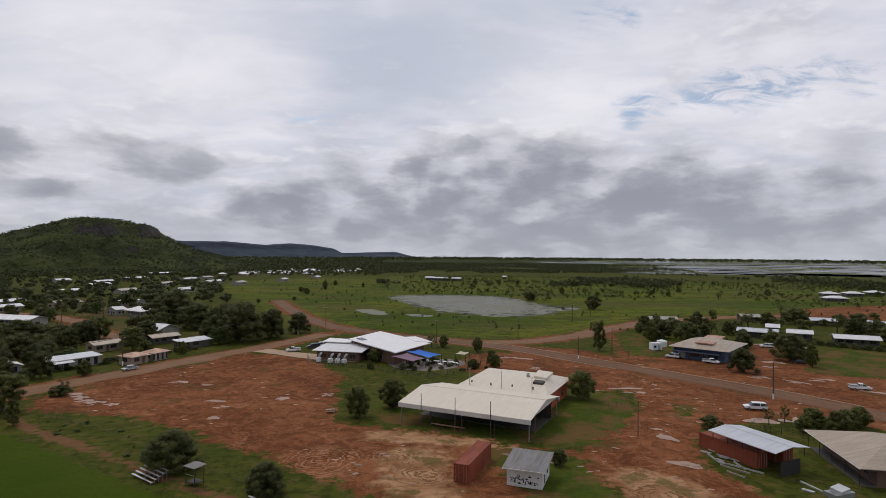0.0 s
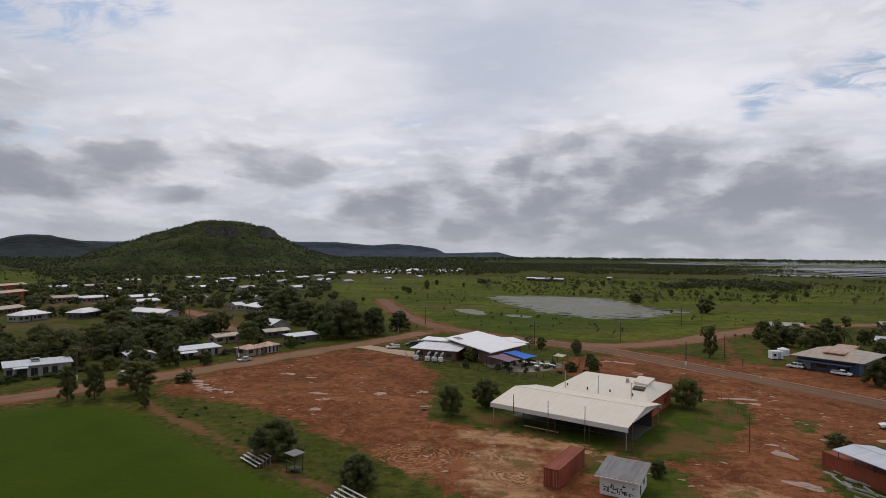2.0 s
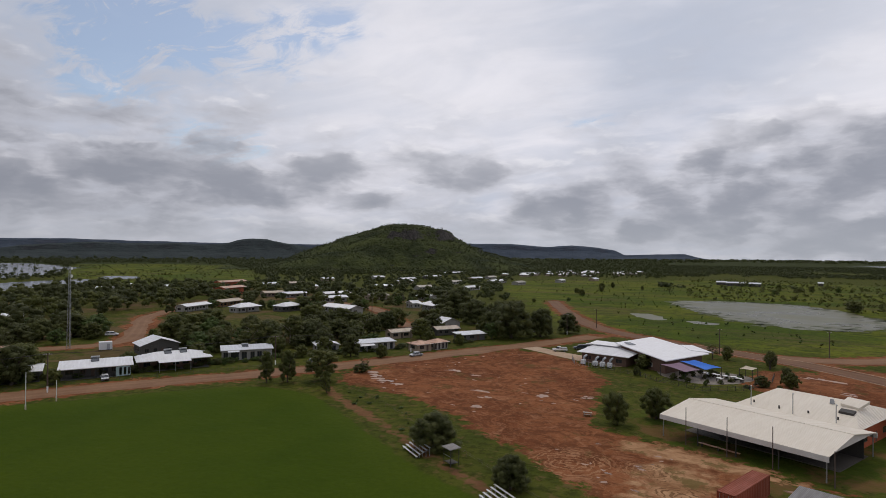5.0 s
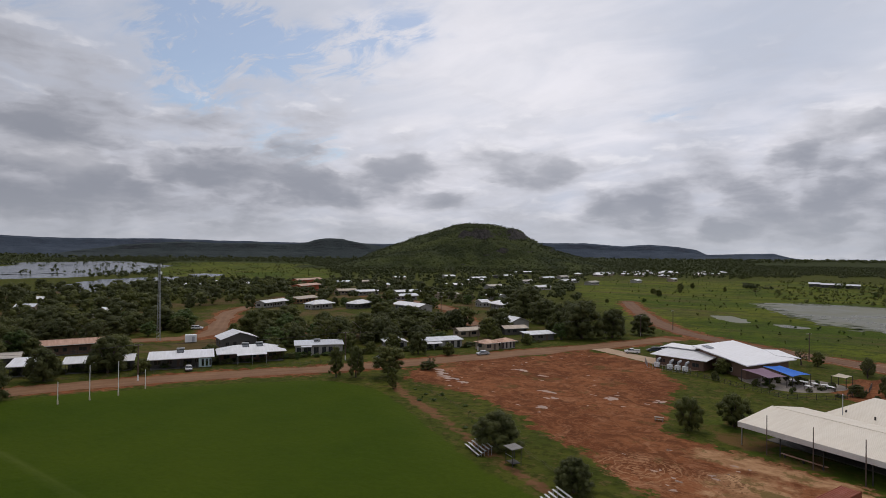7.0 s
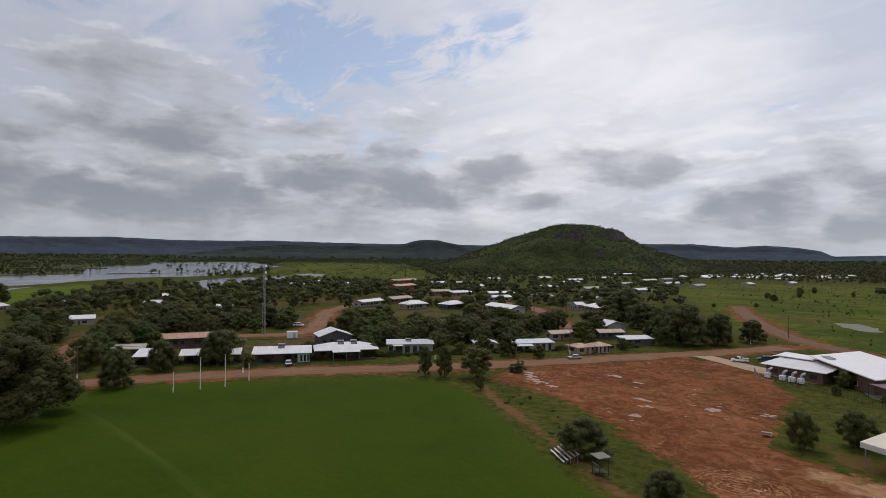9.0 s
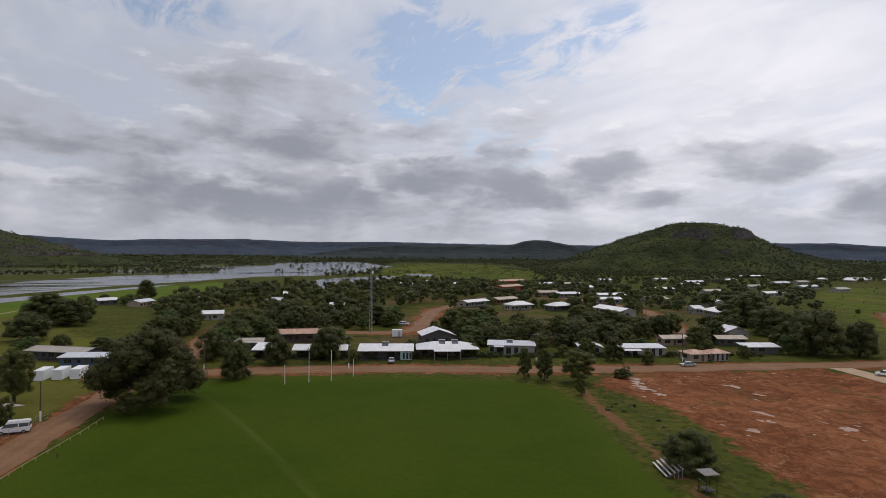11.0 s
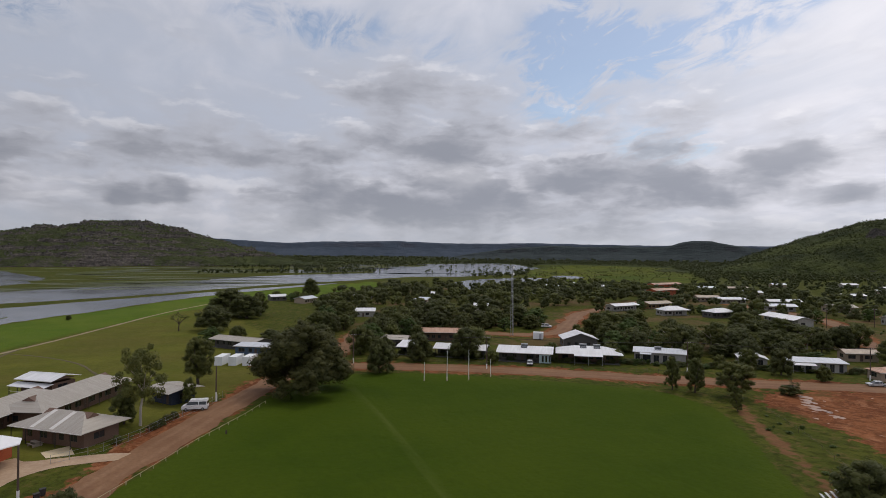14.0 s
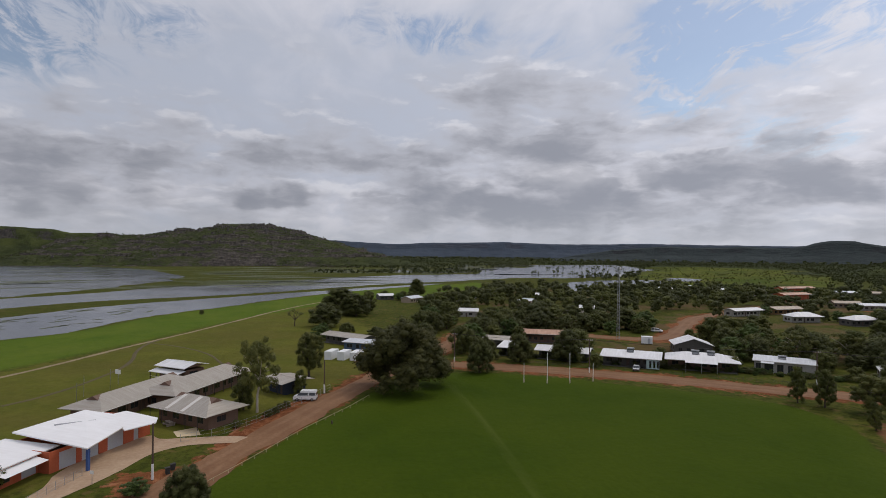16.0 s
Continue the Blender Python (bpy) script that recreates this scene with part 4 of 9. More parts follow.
PUDDLES = [(-86, 137, 3.5, 1.3, 0.5), (-81, 134, 2.6, 1.2, 0.2), (-76, 133, 1.8, 0.8, 0.4), (-90, 141, 3, 1.0, 0.6), (-70, 156, 4.5, 0.7, 0.1), (-62, 152, 3.6, 0.6, 0.1),
           (-53, 137, 3.2, 0.9, 0.2), (-49, 131, 2.0, 0.8, 0.3), (-39, 139, 3.6, 1.0, 0.1), (-48, 122, 2.6, 0.9, 0.4), 
           (36, 149, 5.5, 0.7, -0.1), (76, 124, 3, 2.0, 0.2), (83, 128, 3.5, 1.6, 0.5)]
PUDDLES_2 = [(92, 168, 4, 1.0, -0.6), (104, 182, 4, 1.6, -0.6), (100, 160, 4.2, 1.0, -0.5), (112, 150, 3.5, 1.4, -0.4), (22, 196, 3, 0.9, -0.4),
             (30, 178, 3, 0.7, -0.5), (12, 101, 2.5, 0.7, -0.2), (-28, 143, 2.0, 0.8, 0.5), (92.1, 167.2, 3.0, 1.2, -0.4), (107.2, 164, 4.4, 1.4, -0.3), (50.2, 147.6, 3.6, 0.9, 0.1), (128.3, 229, 3, 2, 0)]
for i, row in enumerate(PUDDLES + PUDDLES_2):
    px_, py_, pa_, pb_, pt_ = row
    pr = np.random.RandomState(200 + i)
    bits = [(px_ + pr.normal(0, pa_ * 0.42) * math.cos(pt_), py_ + pr.normal(0, pa_ * 0.55) * math.sin(pt_) + pr.normal(0, pb_ * 0.5), pa_ * pr.uniform(0.2, 0.5), pb_ * pr.uniform(0.45, 0.95), pt_ + pr.normal(0, 0.3)) for _ in range(4)]
    for j, bit in enumerate(bits):
        blobs("puddle", "shallow milky puddle on red earth", M_PUDDLE, 0.03 + 0.004 * j, [bit], "puddle")


for row in ((43.4, 111.3, 1.3, 2.4, 0.2), (41.1, 97.1, 2.4, 1.5, -0.3), (68.0, 123.0, 3.0, 2.2, 0.2), (109.6, 190.5, 3.0, 2.4, 0.0), (48.7, 151.9, 4.0, 1.0, 0.1), (27.1, 194.2, 3.6, 1.1, -0.3), (43.5, 116.6, 1.0, 0.7, 0.0)):
    blobs("puddle", "broad milky puddle on red earth", M_PUDDLE, 0.035, [row], "puddle")
fleck_rng = np.random.RandomState(77)
flecks = []
for i in range(900):
    x, y = fleck_rng.uniform(-96, 110), fleck_rng.uniform(84, 205)
    q_ = np.array([[x, y]])
    if max(poly_sd(q_, YARD)[0], poly_sd(q_, APRON)[0]) > 3 and poly_sd(q_, HALL_LAWN)[0] < -2 and noise.noise((x * 0.045, y * 0.045, 2.0)) > 0.02:
        flecks.append((x, y, fleck_rng.uniform(0.2, 0.8), fleck_rng.uniform(0.12, 0.4), fleck_rng.uniform(-0.6, 0.6)))
flecks = [f for i, f in enumerate(flecks) if abs(f[0] - 5) > 9 or abs(f[1] - 94) > 8][:130]
blobs("puddles", "small milky puddles scattered on the red yard", M_PUDDLE, 0.022, flecks, "puddles", "stuff")


# ---- hills ----
def rock_material(name, rock, rock2, green, dry, low=0.62, high=0.82, scale=0.02, relief=0.9, strata=(0.3, 0.3, 2.2)):
    m, kk, b = material(name)
    p = kk.n("ShaderNodeTexCoord").outputs["Object"]
    geo = kk.n("ShaderNodeNewGeometry")
    s = kk.n("ShaderNodeSeparateXYZ")
    kk.put(s.inputs[0], geo.outputs["Normal"])
    n1, n2 = kk.noise(p, scale, 6, 0.65), kk.noise(p, scale * 6, 5, 0.7)
    r = kk.mix(gain(kk, n2, 0, 1), rock, rock2)
    ledge = kk.noise(kk.vec("MULTIPLY", p, strata), scale * 5, 4, 0.6)
    r = kk.mix(gain(kk, ledge, 0, 0.6), r, tuple(x * 0.4 for x in rock))
    g = kk.mix(gain(kk, n1, 0, 1), green, dry)
    f = kk.step(kk.math("ADD", s.outputs[2], gain(kk, n2, -0.12, 0.12)), low, high)
    kk.put(b.inputs["Base Color"], kk.mix(f, r, g))
    b.inputs["Roughness"].default_value = 0.95
    b.inputs["Specular IOR Level"].default_value = 0.1
    bp = kk.n("ShaderNodeBump")
    bp.inputs["Strength"].default_value = relief
    bp.inputs["Distance"].default_value = 6.0
    kk.put(bp.inputs["Height"], kk.math("ADD", n2, ledge))
    kk.put(b.inputs["Normal"], bp.outputs[0])
    return m


M_HILL = rock_material("sandstone_and_scrub", (0.062, 0.058, 0.055), (0.135, 0.118, 0.104), (0.028, 0.037, 0.014), (0.080, 0.094, 0.028), 0.58, 0.74, 0.016, 1.2, (2.4, 2.4, 0.22))
M_ROCKY = rock_material("broken_sandstone", (0.070, 0.064, 0.060), (0.21, 0.18, 0.155), (0.034, 0.042, 0.017), (0.066, 0.078, 0.025), 0.62, 0.90, 0.03)
# wooded ranges; haze of distance put into the colours, less in the near one
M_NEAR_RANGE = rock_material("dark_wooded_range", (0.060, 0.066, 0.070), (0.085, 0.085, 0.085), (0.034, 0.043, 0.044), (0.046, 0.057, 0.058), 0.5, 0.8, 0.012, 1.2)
M_HAZED_RANGE = rock_material("far_wooded_range_with_haze", (0.088, 0.098, 0.122), (0.105, 0.112, 0.135), (0.046, 0.059, 0.080), (0.064, 0.080, 0.106), 0.5, 0.8, 0.010, 1.0)


def fbm(x, y, seed, octaves=5):
    out, amp, freq = np.zeros(len(x)), 1.0, 1.0
    for i in range(octaves):
        out += amp * np.array([noise.noise((a * freq + seed * 7.3, c * freq - seed * 3.1, seed * 1.7 + i)) for a, c in zip(x, y)])
        amp, freq = amp * 0.5, freq * 2.05
    return out


def hill(name, label, centre, turn, half_a, half_b, profile, mat, n=110, seed=1, rough=6.0, ledges=None):
    """profile(r, u): height at a share r of the half widths."""
    u = np.linspace(-1.25, 1.25, n)
    U, V = np.meshgrid(u, u)
    U, V = U.ravel(), V.ravel()
    warp = fbm(U * 2.2, V * 2.2, seed, 4) * 0.10
    r = np.hypot(U, V) + warp
    h = profile(r, U, V)
    h = h + fbm(U * 7, V * 7, seed + 3, 5) * rough * np.clip(h / 25, 0, 1)
    if ledges:
        h = h + ledges(h, U, V)
    h = np.where(h < 0.5, -3, h)
    c, s = math.cos(turn), math.sin(turn)
    X = centre[0] + U * half_a * c - V * half_b * s
    Y = centre[1] + U * half_a * s + V * half_b * c
    i = np.arange(n * n).reshape(n, n)
    f = np.stack([i[:-1, :-1], i[:-1, 1:], i[1:, 1:], i[1:, :-1]], -1).reshape(-1, 4)
    me = bpy.data.meshes.new(name)
    me.from_pydata(np.c_[X, Y, h].tolist(), [], f.tolist())
    me.materials.append(mat)
    for poly in me.polygons:
        poly.use_smooth = False
    tagged(new(name, me), label, "hill", kind="structure")
    return X, Y, h, U, V


HILL_LINE = [(-420, 0), (-340, 4), (-283, 16), (-229, 40), (-173, 65), (-116, 85), (-57, 102), (-27, 106), (23, 105), (55, 100), (76, 95), (94, 87), (116, 76), (134, 66), (154, 52), (180, 43), (215, 34), (272, 17), (340, 6), (420, 0)]
ROCKY_LINE = [(-560, 0), (-470, 20), (-400, 50), (-340, 64), (-293, 70), (-227, 69), (-190, 78), (-146, 85), (-74, 87), (-45, 96), (-25, 101), (22, 106), (61, 106), (100, 102), (130, 97), (187, 83), (239, 67), (300, 51), (347, 36), (396, 23), (470, 8), (560, 0)]


def line_height(line, m):
    return np.interp(m, [p_[0] for p_ in line], [p_[1] for p_ in line])


def terrace(h, lo, hi, face, steep=0.16, at=0.35):
    """Turn the slope between two heights into a cliff with a bench below it, as far as face says."""
    share = np.clip((h - lo) / (hi - lo), 0, 1)
    sharp = np.clip((share - at) / steep, 0, 1)
    cliff = lo + (hi - lo) * (0.25 * share + 0.75 * sharp)
    return np.where((h > lo) & (h < hi), h + (cliff - h) * face, h)


def hill_profile(r, U, V):
    ramp = lambda v, lo, hi: np.clip((v - lo) / (hi - lo), 0, 1)
    warp = fbm(U * 3.1, V * 3.1, 31, 4)
    m = U * 400 + warp * 10
    h = line_height(HILL_LINE, m) * (1 - np.clip(np.abs(V + warp * 0.10), 0, 1.0) ** 1.75)
    # cliffs towards the town: a tall band below the summit and broken ledges lower down
    broken = np.clip(0.9 + 0.4 * np.sin(U * 31 + 1.0) + 0.3 * np.sin(U * 67), 0.55, 1)
    front = ramp(-V, 0.0, 0.12)
    h = terrace(h, 60, 92, broken * ramp(m, -70, -30) * ramp(-m, -135, -105) * front, 0.2)
    h = terrace(h, 30, 50, 0.8 * np.clip(np.sin(U * 43 + 2), 0, 1) * ramp(m, 0, 60) * front, 0.2)
    return np.maximum(h, 0)


HILL_C = (-745, 1244)
hx, hy, hz, hu, hv = hill("hill", "green scrub hill with a sandstone cliff band", HILL_C, radians(30.9), 400, 330, hill_profile, M_HILL, 230, 4, 3)


def rocky_profile(r, U, V):
    warp = fbm(U * 3.1, V * 3.1, 33, 4)
    h = line_height(ROCKY_LINE, U * 480 + warp * 14) * (1 - np.clip(np.abs(V + warp * 0.12), 0, 1.0) ** 2.4)
    return np.maximum(h, 0)


def crags(h, U, V):
    a = fbm(U * 9, V * 9, 21, 4)
    b_ = np.round((h + 4 * a) / 15.0) * 15.0
    blocky = np.clip((fbm(U * 5 + 3, V * 5, 27, 3) + 0.25) / 0.3, 0.15, 1)
    return np.where(h > 22, ((b_ - h) * 0.45 + np.round(a * 2.5) * 2.6) * blocky, 0)


ROCKY_C = (-1650, -282)
rx_, ry_, rz_, ru, rv = hill("hill", "rugged hill of broken sandstone blocks", ROCKY_C, radians(99.7), 480, 340, rocky_profile, M_ROCKY, 250, 9, 4, crags)


def ridge(name, label, rows, dist, depth, mat, seed, step=0.25, rough=0.06):
    """A long range on an arc round the town: rows of azimuth and elevation of its skyline, in degrees."""
    az0 = np.array([r_[0] for r_ in rows], float)
    el0 = np.array([r_[1] for r_ in rows], float)
    order = np.argsort(az0)
    az = np.arange(az0.min(), az0.max() + step, step)
    el = np.interp(az, az0[order], el0[order])
    top = 34.5 + dist * np.tan(np.radians(el))
    wob = fbm(az * 0.8, az * 0, seed, 5)
    top = np.maximum(top * (1 + wob * rough), 2)
    prof = [(-0.5, 0.0), (-0.36, 0.25), (-0.24, 0.42), (-0.14, 0.62), (-0.08, 0.9), (0.0, 1.0), (0.3, 0.95), (0.6, 0.0)]
    verts, faces, m = [], [], len(prof)
    for i, a in enumerate(az):
        for j, (o, hh) in enumerate(prof):
            d = dist + o * depth + depth * 0.05 * noise.noise((a * 0.7, j * 0.8, seed))
            z = top[i] * hh * (1 + (0.05 * noise.noise((a * 1.3, j * 2.1, seed + 5)) if 0 < j < 5 else 0)) - 0.5
            verts.append((-math.sin(radians(a)) * d, math.cos(radians(a)) * d, z))
        if i:
            o1, o2 = (i - 1) * m, i * m
            faces += [(o1 + j, o1 + j + 1, o2 + j + 1, o2 + j) for j in range(m - 1)]
    me = bpy.data.meshes.new(name)
    me.from_pydata(verts, [], faces)
    me.materials.append(mat)
    return tagged(new(name, me), label, "range", kind="structure")


# the blue-grey of this range is haze put into its base colour
ridge("range", "far escarpment with flat top, blue-grey haze in its colour", [(2.0, -0.45), (3.6, -0.15), (4.7, 0.16), (7.5, 0.08), (9.9, 0.0), (10.8, 0.44), (12.4, 0.70), (14.8, 0.9), (17.1, 0.72), (20.6, 1.0), (24, 1.0), (30, 0.95), (38, 0.8), (47, 0.8), (52, 0.85), (60.5, 1.0),
      (68.3, 0.9), (73.8, 1.12), (81.6, 1.0), (85, 0.82), (88.3, 1.0), (91.1, 1.15), (97, 1.3), (104, 1.3), (107.5, 1.35), (112, 1.3), (120, 1.3)], 4300, 500, M_HAZED_RANGE, 3, rough=0.03)
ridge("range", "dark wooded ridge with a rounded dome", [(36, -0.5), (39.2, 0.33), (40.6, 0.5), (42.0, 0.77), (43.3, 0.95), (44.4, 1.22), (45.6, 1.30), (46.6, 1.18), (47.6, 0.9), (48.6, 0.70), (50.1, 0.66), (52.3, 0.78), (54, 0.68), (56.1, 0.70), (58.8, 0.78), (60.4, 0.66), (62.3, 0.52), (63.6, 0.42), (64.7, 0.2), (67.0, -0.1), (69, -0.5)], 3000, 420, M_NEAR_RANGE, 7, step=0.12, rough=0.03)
ridge("range", "dark green escarpment behind the lagoon", [(103, 0.6), (106.6, 1.1), (108.5, 1.25), (110.1, 1.45), (113, 1.45), (114.1, 1.65), (116, 1.75), (117.8, 1.85), (124, 2.0), (130, 1.9)], 2500, 420, M_HILL, 5, rough=0.03)


# ---- plants ----
def leaf_cloud(rng, centres, radii, count, size, flat=0.75):
    """Leaf sprays on the shells of clumps: quads as a vertex array (n, 4, 3)."""
    which = rng.randint(0, len(centres), count)
    d = rng.normal(size=(count, 3))
    d /= np.linalg.norm(d, axis=1)[:, None]
    r = radii[which] * rng.uniform(0.6, 1.06, count) ** 0.5
    p = centres[which] + d * r[:, None] * np.array([1, 1, flat])
    nrm = d + rng.normal(0, 0.26, (count, 3)) + np.array([0, 0, 0.40])
    nrm /= np.linalg.norm(nrm, axis=1)[:, None]
    t = np.cross(nrm, rng.normal(size=(count, 3)))
    t /= np.linalg.norm(t, axis=1)[:, None] + 1e-9
    b_ = np.cross(nrm, t)
    s = size * rng.uniform(0.6, 1.35, (count, 1))
    e = s * rng.uniform(0.5, 0.9, (count, 1))
    return np.stack([p - t * s, p - b_ * e * 0.8, p + t * s, p + b_ * e], 1)


def quad_mesh(name, q, mat):
    n = len(q)
    me = bpy.data.meshes.new(name)
    me.vertices.add(n * 4)
    me.vertices.foreach_set("co", q.reshape(-1).astype(np.float32))
    me.loops.add(n * 4)
    me.loops.foreach_set("vertex_index", np.arange(n * 4, dtype=np.int32))
    me.polygons.add(n)
    me.polygons.foreach_set("loop_start", np.arange(0, n * 4, 4, dtype=np.int32))
    me.update(calc_edges=True)
    me.validate()
    me.materials.append(mat)
    return me


_bm = bmesh.new()
bmesh.ops.create_icosphere(_bm, subdivisions=1, radius=1.0)
_bm.verts.ensure_lookup_table()
ICO_V = np.array([tuple(v_.co) for v_ in _bm.verts])
ICO_F = np.array([[v_.index for v_ in f_.verts] for f_ in _bm.faces])
_bm.free()


def lump_cloud(rng, centres, radii, flat=0.8, core=0.9):
    """Uneven solid clumps: vertices (n, 12, 3)."""
    out = []
    for c, r in zip(centres, radii):
        o = rng.uniform(-50, 50, 3)
        w = np.array([1 + 0.42 * noise.noise(tuple(p_ * 1.7 + o)) for p_ in ICO_V])
        out.append(c + ICO_V * w[:, None] * r * core * np.array([1, 1, flat]))
    return np.array(out)


def crown_mesh(name, q, lumps, mat):
    """Leaf sprays (n, 4, 3) and clumps (m, 12, 3) as one mesh."""
    n, m = len(q), len(lumps)
    me = bpy.data.meshes.new(name)
    me.vertices.add(n * 4 + m * 12)
    me.vertices.foreach_set("co", np.concatenate([q.reshape(-1), lumps.reshape(-1)]).astype(np.float32))
    tri = (ICO_F[None] + (n * 4 + 12 * np.arange(m))[:, None, None]).reshape(-1)
    me.loops.add(n * 4 + len(tri))
    me.loops.foreach_set("vertex_index", np.concatenate([np.arange(n * 4), tri]).astype(np.int32))
    me.polygons.add(n + len(tri) // 3)
    me.polygons.foreach_set("loop_start", np.concatenate([np.arange(0, n * 4, 4), n * 4 + np.arange(0, len(tri), 3)]).astype(np.int32))
    me.polygons.foreach_set("use_smooth", np.concatenate([np.zeros(n), np.ones(len(tri) // 3)]).astype(bool))
    me.update(calc_edges=True)
    me.validate()
    me.materials.append(mat)
    return me


class Shape:
    """Gathers simple solids into one mesh."""

    def __init__(self):
        self.v, self.f = [], []

    def solid(self, verts, faces):
        o = len(self.v)
        self.v += [tuple(p) for p in verts]
        self.f += [tuple(i + o for i in f) for f in faces]
        return self

    def box(self, x, y, z, sx, sy, sz, turn=0.0, tilt=0.0):
        """Centre in x and y, foot in z."""
        hx_, hy_ = sx / 2, sy / 2
        c, s = math.cos(turn), math.sin(turn)
        pts = []
        for zz in (0, sz):
            for a, b_ in ((-hx_, -hy_), (hx_, -hy_), (hx_, hy_), (-hx_, hy_)):
                pts.append((x + a * c - b_ * s, y + a * s + b_ * c, z + zz + tilt * b_))
        return self.solid(pts, [(3, 2, 1, 0), (4, 5, 6, 7), (0, 1, 5, 4), (1, 2, 6, 5), (2, 3, 7, 6), (3, 0, 4, 7)])

    def slab(self, pts, thick):
        """A sloping plate: the outline's points in 3D, anticlockwise from above, and a thickness below."""
        n = len(pts)
        lower = [(x, y, z - thick) for x, y, z in pts]
        return self.solid(list(pts) + lower, [tuple(range(n)), tuple(range(2 * n - 1, n - 1, -1))] + [(i, i + n, (i + 1) % n + n, (i + 1) % n) for i in range(n)])

    def tube(self, a, b_, r0, r1=None, n=8, caps=True):
        a, b_ = Vector(a), Vector(b_)
        r1 = r0 if r1 is None else r1
        d = (b_ - a).normalized()
        u = d.orthogonal().normalized()
        w = d.cross(u)
        pts = [a + (u * math.cos(t) + w * math.sin(t)) * r0 for t in [2 * math.pi * i / n for i in range(n)]]
        pts += [b_ + (u * math.cos(t) + w * math.sin(t)) * r1 for t in [2 * math.pi * i / n for i in range(n)]]
        faces = [(i, (i + 1) % n, (i + 1) % n + n, i + n) for i in range(n)]
        if caps:
            faces += [tuple(range(n - 1, -1, -1)), tuple(range(n, 2 * n))]
        return self.solid(pts, faces)

    def profile(self, side, x0, x1):
        """A side outline (y, z) drawn out along x."""
        n = len(side)
        pts = [(x0, y, z) for y, z in side] + [(x1, y, z) for y, z in side]
        return self.solid(pts, [tuple(range(n - 1, -1, -1)), tuple(range(n, 2 * n))] + [(i, (i + 1) % n, (i + 1) % n + n, i + n) for i in range(n)])

    def mesh(self, name, mat):
        me = bpy.data.meshes.new(name)
        me.from_pydata(self.v, [], self.f)
        me.materials.append(mat)
        bm = bmesh.new()
        bm.from_mesh(me)
        bmesh.ops.recalc_face_normals(bm, faces=bm.faces)
        bm.to_mesh(me)
        bm.free()
        return me


def thing(name, x, y, z=0.0, turn=0.0, label="", category="", group="", kind=""):
    e = new(name)
    e.empty_display_size = 0.3
    e.matrix_world = pose(x, y, z, 0, 0, turn)
    return tagged(e, label, category, group, kind)


def part(name, shape, mat, parent, label=""):
    ob = new(name, shape.mesh(name, mat) if isinstance(shape, Shape) else shape)
    ob.parent = parent
    if label:
        ob["label"] = label
    return ob


def limbs(rng, h, spread, r0, fork, n):
    """A tapered trunk with limbs; returns the shape and the limb ends."""
    s = Shape()
    top = Vector((rng.normal(0, 0.03) * h, rng.normal(0, 0.03) * h, h * fork))
    mid = Vector((top.x * 0.4 + rng.normal(0, 0.02) * h, top.y * 0.4, h * fork * 0.5))
    s.tube((0, 0, -0.2), mid, r0 * 1.25, r0 * 0.9, 8)
    s.tube(mid, top, r0 * 0.9, r0 * 0.7, 8)
    ends = []
    for i in range(n):
        a = 2 * math.pi * (i + rng.uniform(-0.3, 0.3)) / n
        out = spread * rng.uniform(0.45, 0.8)
        e = Vector((math.cos(a) * out, math.sin(a) * out, h * rng.uniform(0.55, 0.85)))
        m = top.lerp(e, 0.5) + Vector((0, 0, h * 0.05))
        s.tube(top, m, r0 * 0.5, r0 * 0.32, 6)
        s.tube(m, e, r0 * 0.32, r0 * 0.1, 5)
        ends.append(e)
    return s, ends


